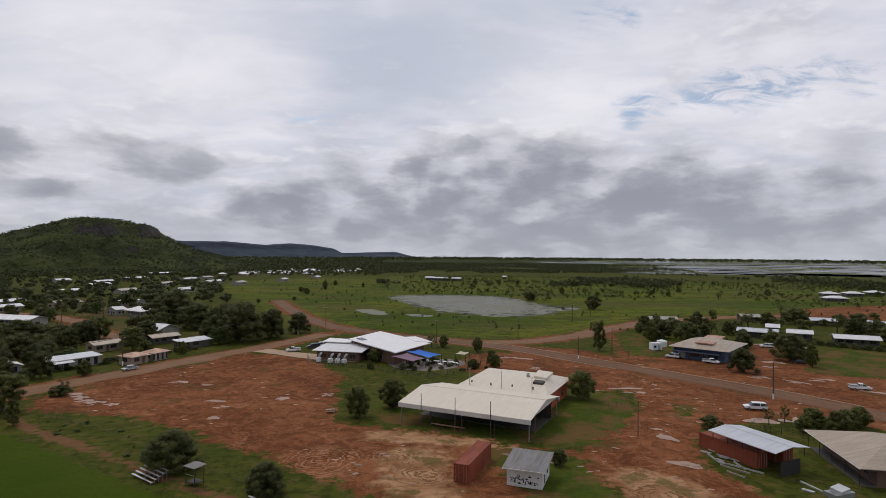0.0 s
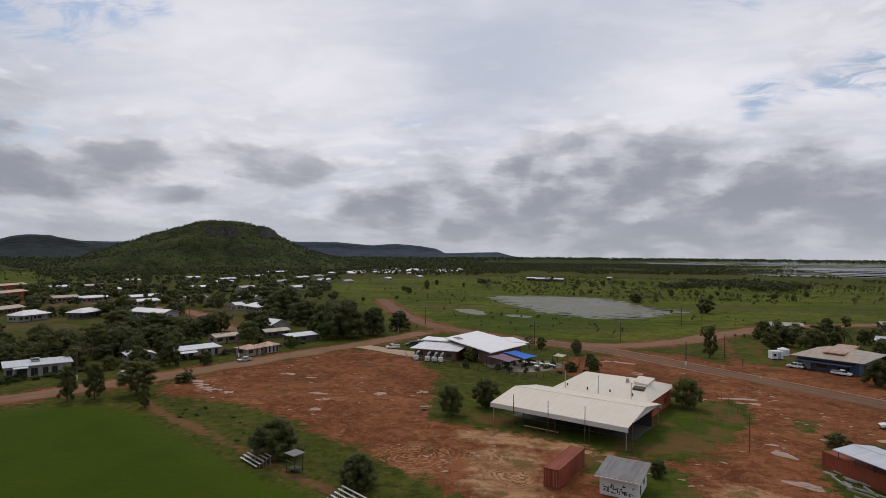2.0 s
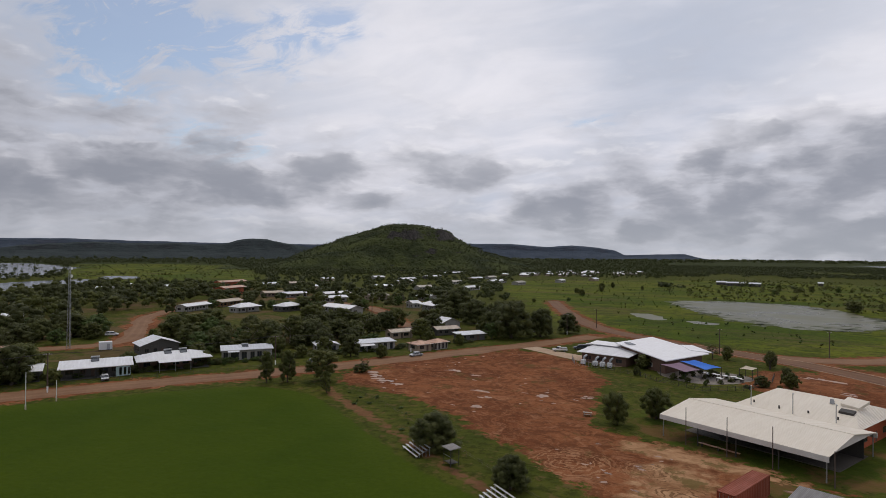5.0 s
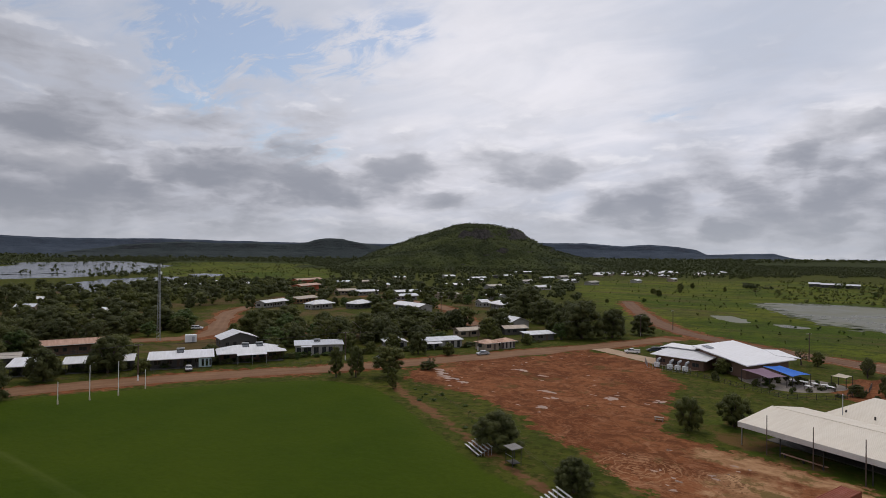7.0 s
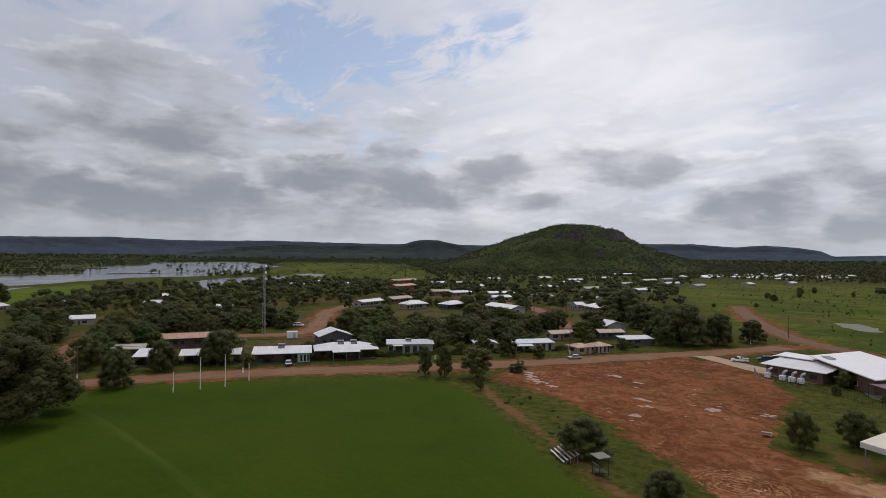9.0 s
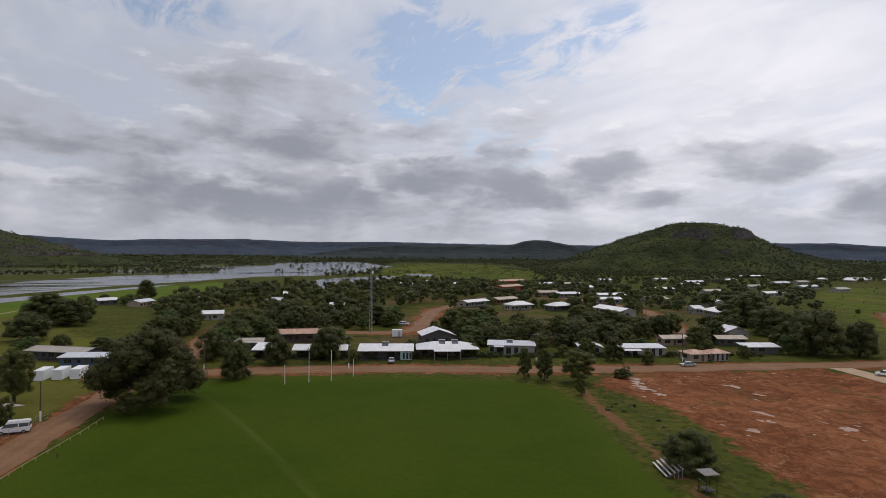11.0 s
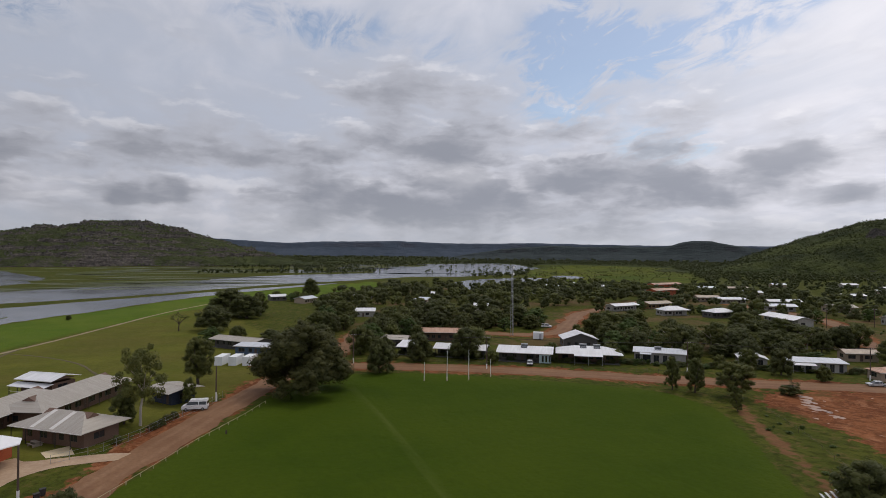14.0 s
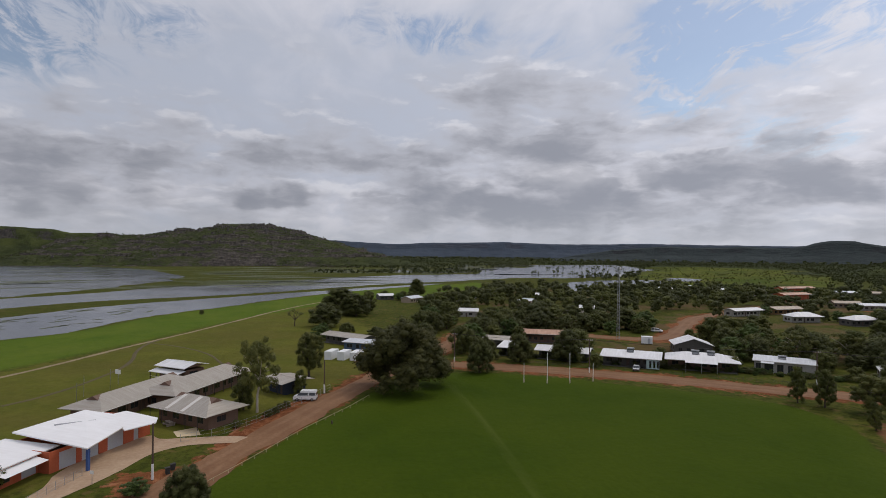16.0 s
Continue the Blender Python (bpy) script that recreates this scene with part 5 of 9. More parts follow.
def tree(kind_, seed, leaves=1700, size=0.034):
    """A tree one metre high and one metre wide, to be scaled. kind_: dome, round, gum, tall, sparse, bush."""
    rng = np.random.RandomState(seed)
    mat, bark = {"dome": (M_LEAF_DARK, M_BARK), "round": (M_LEAF_MID, M_BARK), "gum": (M_LEAF_LIGHT, M_BARK_PALE), "tall": (M_LEAF_MID, M_BARK),
                 "sparse": (M_LEAF_LIGHT, M_BARK), "bush": (M_LEAF_DARK, M_BARK), "shrub": (M_LEAF_BRIGHT, M_BARK), "bright": (M_LEAF_BRIGHT, M_BARK), "olive": (M_LEAF_LIGHT, M_BARK), "bare": (M_LEAF_MID, M_BARK)}[kind_]
    fork = {"dome": 0.16, "round": 0.18, "gum": 0.42, "tall": 0.25, "sparse": 0.35, "bush": 0.08, "shrub": 0.08, "bright": 0.2, "olive": 0.25, "bare": 0.3}[kind_]
    s, ends = limbs(rng, 1.0, 0.5, 0.035 if kind_ != "gum" else 0.022, fork, 6)
    n = {"dome": 44, "round": 34, "gum": 22, "tall": 32, "sparse": 15, "bush": 22, "shrub": 22, "bright": 28, "olive": 30}[kind_]
    lo, hi = {"dome": (0.14, 0.90), "round": (0.12, 0.88), "gum": (0.34, 0.94), "tall": (0.14, 0.93), "sparse": (0.34, 0.9), "bush": (0.12, 0.8), "shrub": (0.12, 0.8), "bright": (0.16, 0.86), "olive": (0.24, 0.9)}[kind_]
    loose = kind_ in ("gum", "sparse")
    cs, rs = [], []
    n = int(n * (2.6 if leaves > 9000 else 1.7))
    small = 0.72 if leaves > 9000 else 0.82
    for i in range(n):
        v = (i + 0.5) / n
        a = i * 2.39996 + rng.uniform(-0.5, 0.5)
        wide = {"dome": math.sqrt(max(1 - v ** 3, 0.0)), "round": math.sin(math.pi * (0.2 + 0.68 * v)), "tall": math.sqrt(max(1 - (2 * v - 0.8) ** 2 * 0.6, 0.1)) * 0.95, "bush": math.sqrt(max(1 - v ** 2.4, 0.05))}.get(kind_, math.sin(math.pi * (0.2 + 0.65 * v)))
        u = (rng.uniform(0.65, 1.0) if i % 3 else rng.uniform(0.1, 0.6)) * wide * (0.38 + rng.normal(0, 0.035))
        cs.append((math.cos(a) * u, math.sin(a) * u, lo + (hi - lo) * v + rng.normal(0, 0.035)))
        rs.append(rng.uniform(0.09, 0.165) * (0.8 if loose else 1.0) * small)
    q = leaf_cloud(rng, np.array(cs), np.array(rs), leaves, size, 1.15 if kind_ in ("dome", "round", "bush", "shrub") else 0.8)
    q[..., 2] = np.maximum(q[..., 2], 0.02)
    lumps = lump_cloud(rng, np.array(cs), np.array(rs), 1.1 if kind_ in ("dome", "round", "bush", "shrub") else 0.8, 0.4 if loose else 0.66)
    lumps[..., 2] = np.maximum(lumps[..., 2], 0.02)
    root = thing("bush" if kind_ in ("bush", "shrub") else "tree", 0, 0, -100)
    part("trunk", s, bark, root)
    part("crown", crown_mesh("crown", q, lumps, mat), mat, root)
    return root


def fig_tree(seed):
    """A great spreading tree one metre high and wide: lobes of foliage on separate limbs, with gaps between them."""
    rng = np.random.RandomState(seed)
    s, ends = limbs(rng, 1.0, 0.3, 0.03, 0.2, 5)
    cs, rs = [], []
    lobes = [(0.0, 0.04, 0.84), (0.13, -0.08, 0.76), (-0.14, 0.05, 0.78), (0.02, 0.17, 0.72), (-0.03, -0.18, 0.70)]
    for i in range(56):
        a = i * 2.39996 + rng.uniform(-0.3, 0.3)
        z = (0.22, 0.27, 0.33, 0.42, 0.51, 0.60, 0.67)[i % 7] + rng.normal(0, 0.03)
        u = (0.40 - 0.22 * max(z - 0.42, 0) / 0.3) * rng.uniform(0.72, 1.05)
        lobes.append((math.cos(a) * u, math.sin(a) * u, z))
    for i in range(20):
        a = i * 2.39996
        u = 0.08 + 0.009 * i
        lobes.append((math.cos(a) * u, math.sin(a) * u, 0.30 + 0.05 * (i % 8) + rng.normal(0, 0.02)))
    for x, y, z in lobes:
        m = Vector((x * 0.45, y * 0.45, z * 0.6))
        if z > 0.34:
            s.tube((0, 0, 0.18), m, 0.007, 0.004, 6)
            s.tube(m, (x, y, z), 0.004, 0.0015, 5)
        for j in range(8):
            d = rng.normal(size=3)
            d /= np.linalg.norm(d)
            cs.append((x + d[0] * 0.075, y + d[1] * 0.075, z + d[2] * 0.075))
            rs.append(rng.uniform(0.042, 0.082))
    cs, rs = np.array(cs), np.array(rs)
    q = leaf_cloud(rng, cs, rs * 1.1, 56000, 0.0092, 1.1)
    q[..., 2] = np.maximum(q[..., 2], 0.03)
    root = thing("tree", 0, 0, -100)
    part("trunk", s, M_BARK, root)
    part("crown", crown_mesh("crown", q, lump_cloud(rng, cs, rs, 1.0, 0.6), M_LEAF_FIG), M_LEAF_FIG, root)
    return root


def bare_tree(seed):
    rng = np.random.RandomState(seed)
    s, ends = limbs(rng, 1.0, 0.5, 0.03, 0.3, 7)
    for e in ends:
        for j in range(5):
            t = e + Vector(rng.normal(0, 0.11, 3)) + Vector((0, 0, 0.08))
            s.tube(e, t, 0.006, 0.002, 4)
    root = thing("tree", 0, 0, -100)
    part("trunk", s, M_BARK, root)
    q = leaf_cloud(rng, np.array([tuple(e) for e in ends]), np.full(len(ends), 0.12), 160, 0.03)
    part("crown", quad_mesh("crown", q, M_LEAF_MID), M_LEAF_MID, root)
    return root


KIND_LABEL = {"dome": "broad dark-green mango tree with a dense crown", "round": "round-crowned green shade tree", "gum": "pale-barked gum tree with open olive crown",
              "tall": "upright dense green tree", "sparse": "thin scraggly tree with sparse olive leaves", "bush": "low dark-green bush on rough grass", "shrub": "low bright green shrub", "bright": "bright green leafy tree", "bare": "nearly leafless small tree"}
STOCK = {key: [tree(key, 40 + 7 * i + j, count, size) for i in range(reps)] for j, (key, reps, count, size) in
         enumerate([("dome", 4, 8500, 0.0175), ("round", 4, 7500, 0.0175), ("gum", 3, 4200, 0.017), ("tall", 3, 6500, 0.0175), ("sparse", 2, 2200, 0.016), ("bush", 2, 2200, 0.028), ("shrub", 2, 2200, 0.028), ("bright", 2, 6500, 0.0165)])}
STOCK["bare"] = [bare_tree(5), bare_tree(6)]
BIG = [fig_tree(301), tree("olive", 302, 14000, 0.012), tree("gum", 303, 12000, 0.011), tree("dome", 304, 17000, 0.0125)]
plant_rng = np.random.RandomState(77)


def plant(kind_, x, y, h, w, label="", group="", stock=None):
    src = stock or STOCK[kind_][plant_rng.randint(len(STOCK[kind_]))]
    ob = copy_thing(src, pose(x, y, 0, 0, 0, plant_rng.uniform(0, 360)) @ Matrix.Diagonal((w, w, h, 1)))
    return tagged(ob, label or KIND_LABEL[kind_], "bush" if kind_ in ("bush", "shrub") else "tree", group)

# ---- buildings ----
def wall_with_holes(length, height, thick, holes):
    """A wall along x from -length/2, its outer face at y = 0 and its body behind (y > 0). holes: x0, x1, z0, z1. One closed piece."""
    xs = sorted({-length / 2, length / 2, *[min(max(v, -length / 2), length / 2) for o in holes for v in o[:2]]})
    zs = sorted({0.0, height, *[min(max(v, 0.0), height) for o in holes for v in o[2:4]]})
    nx_, nz_ = len(xs) - 1, len(zs) - 1

    def full(i, j):
        if not (0 <= i < nx_ and 0 <= j < nz_):
            return False
        mx, mz = (xs[i] + xs[i + 1]) / 2, (zs[j] + zs[j + 1]) / 2
        return not any(o[0] < mx < o[1] and o[2] < mz < o[3] for o in holes)

    s, at = Shape(), {}

    def vert(i, j, y):
        if (i, j, y) not in at:
            at[i, j, y] = len(s.v)
            s.v.append((xs[i], y, zs[j]))
        return at[i, j, y]

    for i in range(nx_):
        for j in range(nz_):
            if not full(i, j):
                continue
            c = [(i, j), (i + 1, j), (i + 1, j + 1), (i, j + 1)]
            s.f.append(tuple(vert(*p, 0.0) for p in c))
            s.f.append(tuple(vert(*p, thick) for p in c[::-1]))
            for (p, q, di, dj) in ((c[0], c[1], 0, -1), (c[1], c[2], 1, 0), (c[2], c[3], 0, 1), (c[3], c[0], -1, 0)):
                if not full(i + di, j + dj):
                    s.f.append((vert(*q, 0.0), vert(*p, 0.0), vert(*p, thick), vert(*q, thick)))
    return s


def turned(shape, x, y, turn, z=0.0):
    c, s = math.cos(turn), math.sin(turn)
    shape.v = [(x + a * c - b_ * s, y + a * s + b_ * c, z + d) for a, b_, d in shape.v]
    return shape


def window_parts(root, x, y, turn, x0, x1, z0, z1, kind_, frame_mat, thick=0.15, door_mat=None, base=0.0):
    """Glazing or a door leaf set into an opening of the wall that runs along x at (x, y)."""
    w, h = x1 - x0, z1 - z0
    cx = (x0 + x1) / 2
    if kind_ == "d":
        s = turned(Shape().box(cx, thick * 0.5, z0, w - 0.02, 0.05, h - 0.02), x, y, turn, base)
        d = part("door", s, door_mat or frame_mat, root)
        part("handle", turned(Shape().box(x1 - 0.15, thick * 0.5 - 0.05, 1.0, 0.12, 0.05, 0.04), x, y, turn, base), M_STEEL, d)
        return
    if kind_ == "r":
        n = max(4, int(h / 0.3))
        yb = thick * 0.5
        side = [(yb + 0.03, z0), (yb + 0.03, z1 - 0.02)]
        for i in range(n - 1, -1, -1):
            za, zb = z0 + i * (h - 0.02) / n, z0 + (i + 1) * (h - 0.02) / n
            side += [(yb - 0.012, zb), (yb - 0.035, zb - 0.04), (yb - 0.035, za + 0.04), (yb - 0.012, za + 0.001)]
        s = Shape().profile(side, x0 + 0.01, x1 - 0.01)
        part("roller_door", turned(s, x, y, turn, base), door_mat or M_DOOR_GREY, root)
        return
    s = Shape()
    t = 0.06
    for a, b_, c, d in ((x0, x0 + t, z0, z1), (x1 - t, x1, z0, z1)):
        s.box((a + b_) / 2, thick * 0.4, c, b_ - a, 0.08, d - c)
    for a in (z0, z1 - t):
        s.box(cx, thick * 0.4, a, w - 2 * t, 0.08, t)
    if w > 1.2:
        s.box(cx, thick * 0.4, z0 + t, t, 0.08, h - 2 * t)
    win = part("window", turned(s, x, y, turn, base), frame_mat, root)
    part("pane", turned(Shape().box(cx, thick * 0.5, z0 + t, w - 2 * t, 0.012, h - 2 * t), x, y, turn, base), M_GLASS, win)


def shell(root, L, D, h, wall_mat, front=(), back=(), left=(), right=(), frame_mat=None, thick=0.16, base=0.0, cx=0.0, cy=0.0, door_mat=None, name="wall"):
    """Four walls with openings, round a centre. Each opening: x0, x1, z0, z1, kind."""
    frame_mat = frame_mat or M_POLE
    for length, x, y, turn, holes in ((L, cx, cy - D / 2, 0.0, front), (D - 2 * thick, cx + L / 2, cy, math.pi / 2, right), (L, cx, cy + D / 2, math.pi, back), (D - 2 * thick, cx - L / 2, cy, -math.pi / 2, left)):
        part(name, turned(wall_with_holes(length, h, thick, [o[:4] for o in holes]), x, y, turn, base), wall_mat, root)
        for x0, x1, z0, z1, kind_ in holes:
            window_parts(root, x, y, turn, x0, x1, z0, z1, kind_, frame_mat, thick, door_mat, base)
    # near-black floor: the shade indoors is put into its colour
    part("floor_slab", Shape().box(cx, cy, base + 0.01, L - 2 * thick, D - 2 * thick, 0.08), M_DARK, root)


def openings(rng, length, h, density=0.3, door=True):
    """Windows and a door spread along a wall."""
    out, x = [], -length / 2 + rng.uniform(0.6, 1.2)
    placed = not door
    while x < length / 2 - 1.6:
        if not placed and x > -length * 0.1:
            out.append((x, x + 0.9, 0.1, 2.1, "d"))
            x += 0.9 + rng.uniform(0.5, 1.0)
            placed = True
            continue
        w = rng.choice([1.2, 1.8, 2.2])
        if x + w > length / 2 - 0.5:
            break
        out.append((x, x + w, 0.9, 2.1, "w"))
        x += w + rng.uniform(0.8, 1.8)
    return out


def roof_part(root, kind_, L, D, h, rise, mat, over=0.6, cx=0.0, cy=0.0, name="roof", thick=0.10, hip=None, fascia=True):
    """L along x, D along y; h is the height of the eaves' top face."""
    a, b_ = L / 2 + over, D / 2 + over
    P = lambda x, y, z: (cx + x, cy + y, z)
    s = Shape()
    if kind_ == "gable":
        s.profile([(cy - b_, h), (cy, h + rise), (cy + b_, h), (cy + b_, h - thick), (cy, h + rise - thick), (cy - b_, h - thick)], cx - a, cx + a)
    elif kind_ == "gable_y":
        side = [(cx - a, h), (cx, h + rise), (cx + a, h), (cx + a, h - thick), (cx, h + rise - thick), (cx - a, h - thick)]
        pts = [(px, cy - b_, pz) for px, pz in side] + [(px, cy + b_, pz) for px, pz in side]
        s.solid(pts, [(0, 1, 2, 3, 4, 5), (11, 10, 9, 8, 7, 6)] + [(i, i + 6, (i + 1) % 6 + 6, (i + 1) % 6) for i in range(6)])
    elif kind_ == "hip":
        t = a - (hip if hip else b_)
        top = [P(-a, -b_, h), P(a, -b_, h), P(a, b_, h), P(-a, b_, h), P(-t, 0, h + rise), P(t, 0, h + rise)]
        faces = [(0, 1, 5, 4), (2, 3, 4, 5), (1, 2, 5), (3, 0, 4)]
        s.solid(top + [(x, y, z - thick) for x, y, z in top], faces + [tuple(i + 6 for i in f[::-1]) for f in faces] + [(0, 6, 7, 1), (1, 7, 8, 2), (2, 8, 9, 3), (3, 9, 6, 0)])
    elif kind_ == "up":      # rises away from the front
        s.slab([P(-a, -b_, h), P(a, -b_, h), P(a, b_, h + rise), P(-a, b_, h + rise)], thick)
    elif kind_ == "down":    # falls away from the front
        s.slab([P(-a, -b_, h + rise), P(a, -b_, h + rise), P(a, b_, h), P(-a, b_, h)], thick)
    r = part(name, s, mat, root)
    if fascia and kind_ in ("gable", "hip", "up", "down"):
        zf = h + (rise if kind_ == "down" else 0)
        part("gutter", Shape().box(cx, cy - b_ - 0.06, zf - 0.16, 2 * a, 0.11, 0.14), M_FASCIA, r)
    if kind_ in ("gable", "gable_y"):
        g = Shape()
        if kind_ == "gable":
            g.slab([P(-a + 0.05, -0.16, h + rise + 0.03), P(a - 0.05, -0.16, h + rise + 0.03), P(a - 0.05, 0.16, h + rise + 0.031), P(-a + 0.05, 0.16, h + rise + 0.031)], 0.03)
        else:
            g.slab([P(-0.16, b_, h + rise + 0.03), P(-0.16, -b_, h + rise + 0.03), P(0.16, -b_, h + rise + 0.031), P(0.16, b_, h + rise + 0.031)], 0.03)
        part("ridge_cap", g, mat, r)
    return r


def gable_ends(root, kind_, L, D, h, rise, mat, cx=0.0, cy=0.0):
    for sgn in (-1, 1):
        s = Shape()
        if kind_ == "gable":
            x = cx + sgn * (L / 2 - 0.08)
            s.profile([(cy - D / 2, h - 0.1), (cy + D / 2, h - 0.1), (cy, h + rise * D / (D + 1.2) - 0.08)], x - 0.05, x + 0.05)
        else:
            y = cy + sgn * (D / 2 - 0.08)
            s.solid([(cx - L / 2, y - 0.05, h - 0.1), (cx + L / 2, y - 0.05, h - 0.1), (cx, y - 0.05, h + rise * L / (L + 1.2) - 0.08),
                     (cx - L / 2, y + 0.05, h - 0.1), (cx + L / 2, y + 0.05, h - 0.1), (cx, y + 0.05, h + rise * L / (L + 1.2) - 0.08)], [(0, 1, 2), (5, 4, 3), (0, 3, 4, 1), (1, 4, 5, 2), (2, 5, 3, 0)])
        part("gable_wall", s, mat, root)


def solar_heater(root, x, y, z, tilt):
    s = part("solar_collector", Shape().box(x, y, z, 2.0, 1.9, 0.10, 0, tilt), M_GLASS, root, "dark solar water heater panel")
    part("tank", Shape().tube((x - 1.1, y + 1.15, z + 1.15 * tilt + 0.28), (x + 1.1, y + 1.15, z + 1.15 * tilt + 0.28), 0.26, n=10), M_STEEL, s)


def front_mid(lx, ly, rx, ry, D):
    """Centre and turn of a block from the ends of its front eave and its depth."""
    ang = math.atan2(ry - ly, rx - lx)
    return (lx + rx) / 2 - math.sin(ang) * D / 2, (ly + ry) / 2 + math.cos(ang) * D / 2, math.degrees(ang), math.hypot(rx - lx, ry - ly)


def house(label, lx, ly, rx, ry, D, h=2.9, roof="gable", rise=1.3, roof_mat=None, wall_mat=None, over=0.6, seed=0, heater=0, porch=None, group="houses in the town", far=False, gable_mat=None, deep=0.0, bays=()):
    """A single-storey house from the ends of its front eave. D: depth of the roof."""
    x, y, turn, L = front_mid(lx, ly, rx, ry, D)
    rng = np.random.RandomState(seed)
    root = thing("house", x, y, 0, turn, label, "house", group)
    wl, wd = L - 2 * over, D - 2 * over
    if not far and not deep and not bays and D >= 9 and roof in ("gable", "hip"):
        deep = 1.8
    wall_mat, roof_mat = wall_mat or M_WHITE_WALL, roof_mat or M_WHITE_ROOF
    wh = h - 0.1
    front = [(b0, b1, 0.15, 2.45, "w") for b0, b1 in bays] if bays else openings(rng, wl, h)
    shell(root, wl, wd - deep, wh, wall_mat, front, openings(rng, wl - 1, h, door=False) if not far else (), [] if far else openings(rng, wd - deep - 1, h, door=False), openings(rng, wd - deep - 1, h, door=False), cy=deep / 2)
    if deep:
        n_posts = max(3, int(wl / 3.2))
        for i in range(n_posts):
            part("veranda_post", Shape().box(-wl / 2 + 0.1 + (wl - 0.2) * i / (n_posts - 1), -wd / 2 - over * 0.6, 0, 0.1, 0.1, h - 0.12), M_DARK_STEEL, root)
        # floor in the same dark grey, for the shade beneath the veranda
        part("veranda_floor", Shape().box(0, -wd / 2 + deep / 2 - 0.2, 0.0, wl, deep + 0.4, 0.10), M_SHADED_GREY_WALL, root)
    roof_part(root, roof, wl, wd, h, rise, roof_mat, over)
    if roof in ("gable", "gable_y"):
        gable_ends(root, roof, wl, wd, h, rise, gable_mat or wall_mat)
    slope = rise / (D / 2)
    for i in range(heater):
        solar_heater(root, -L * 0.15 + i * 4.5, -D * 0.25, h + rise * 0.5 + 0.12, slope if roof != "down" else 0.05)
    if porch:
        px, pw, pd = porch
        p = part("porch_roof", Shape().slab([(px - pw / 2, -D / 2 - pd, h - 0.35), (px + pw / 2, -D / 2 - pd, h - 0.35), (px + pw / 2, -D / 2 + 0.2, h - 0.12), (px - pw / 2, -D / 2 + 0.2, h - 0.12)], 0.08), roof_mat, root)
        for sx in (-1, 1):
            part("post", Shape().box(px + sx * (pw / 2 - 0.15), -D / 2 - pd + 0.15, 0, 0.1, 0.1, h - 0.42), M_STEEL, root)
    return root


M_OCHRE_WALL = surf("ochre_wall", (0.30, 0.17, 0.075), (0.20, 0.11, 0.05))
# street row, facing the playing field
house("white-roofed house half hidden by trees", -174.4, 63.4, -170.5, 69.6, 9, 2.9, "up", 1.0, seed=1, wall_mat=M_SHADED_GREY_WALL, over=0.9, deep=2.4)
house("long low house with white sheet roof and deep veranda", -167.5, 74.0, -157.8, 88.7, 9, 2.9, "gable", 1.2, seed=2, wall_mat=M_SHADED_GREY_WALL, over=0.8, deep=2.8)
teal = house("long house with white roof, solar heater and pale green end bay", -154.5, 90.4, -145.0, 105.4, 8.5, 3.0, "up", 1.0, M_WHITE_ROOF, M_SHADED_GREY_WALL, seed=3, over=0.7, deep=2.6)
part("end_bay", wall_with_holes(3.6, 2.6, 0.1, [(-1.0, -0.4, 0.3, 2.3), (0.1, 0.7, 0.3, 2.3), (1.1, 1.6, 0.3, 2.3)]), surf("duck_egg_paint", (0.36, 0.46, 0.45), (0.24, 0.32, 0.32)), teal, "pale green panelled bay").matrix_local = pose(6.4, -4.0, 0.1)
solar_heater(teal, -0.4, 2.2, 4.0, 0.35)
big_house = house("large white hip-roofed house with carport and two solar heaters", -146.6, 107.2, -136.0, 124.6, 11.5, 3.1, "hip", 1.7, M_WHITE_ROOF, M_BROWN_WALL, seed=4, over=0.9, deep=3.0)
part("carport_roof", Shape().slab([(-4.6, -8.2, 2.86), (4.0, -8.2, 2.86), (4.0, -5.5, 3.16), (-4.6, -5.5, 3.16)], 0.1), M_WHITE_ROOF, big_house)
for px_ in (-4.4, -0.3, 3.8):
    part("carport_post", Shape().box(px_, -8.0, 0, 0.11, 0.11, 2.8), M_STEEL, big_house)
for hx0 in (-1.6, 2.6):
    solar_heater(big_house, hx0, -0.9, 4.55, 0.3)
flat_house = house("flat-roofed white house with dark window bays", -140.7, 131.6, -130.3, 144.0, 8, 3.3, "up", 0.5, M_ZINC_ROOF, M_WHITE_WALL, seed=5, over=0.5, porch=(-4.2, 3.4, 1.8), bays=((-7.2, -5.9), (-5.0, -2.6), (-1.8, -0.2), (0.9, 2.2), (3.0, 4.4)))
solar_heater(flat_house, -0.5, 0.6, 3.75, 0.15)
house("white gabled cottage behind garden trees", -123.8, 157.2, -118.4, 163.7, 9.5, 2.7, "gable_y", 1.3, M_WHITE_ROOF, M_WHITE_WALL, seed=6, over=0.5, bays=((-3.0, -1.4), (1.2, 2.6)))
shut_house = house("long flat-roofed white house with dark shutters", -114.0, 166.4, -105.6, 179.7, 6.6, 2.9, "up", 0.5, M_ZINC_ROOF, M_WHITE_WALL, seed=7, over=0.5, bays=((-6.6, -4.6), (-3.6, -1.8), (0.8, 2.0), (3.0, 4.2), (5.4, 6.5)))
part("awning", Shape().slab([(-7.7, -5.4, 2.3), (-1.2, -5.4, 2.3), (-1.2, -3.2, 2.65), (-7.7, -3.2, 2.65)], 0.08), M_WHITE_ROOF, shut_house)
for px_ in (-7.5, -4.4, -1.4):
    part("post", Shape().box(px_, -5.2, 0, 0.1, 0.1, 2.28), M_STEEL, shut_house)
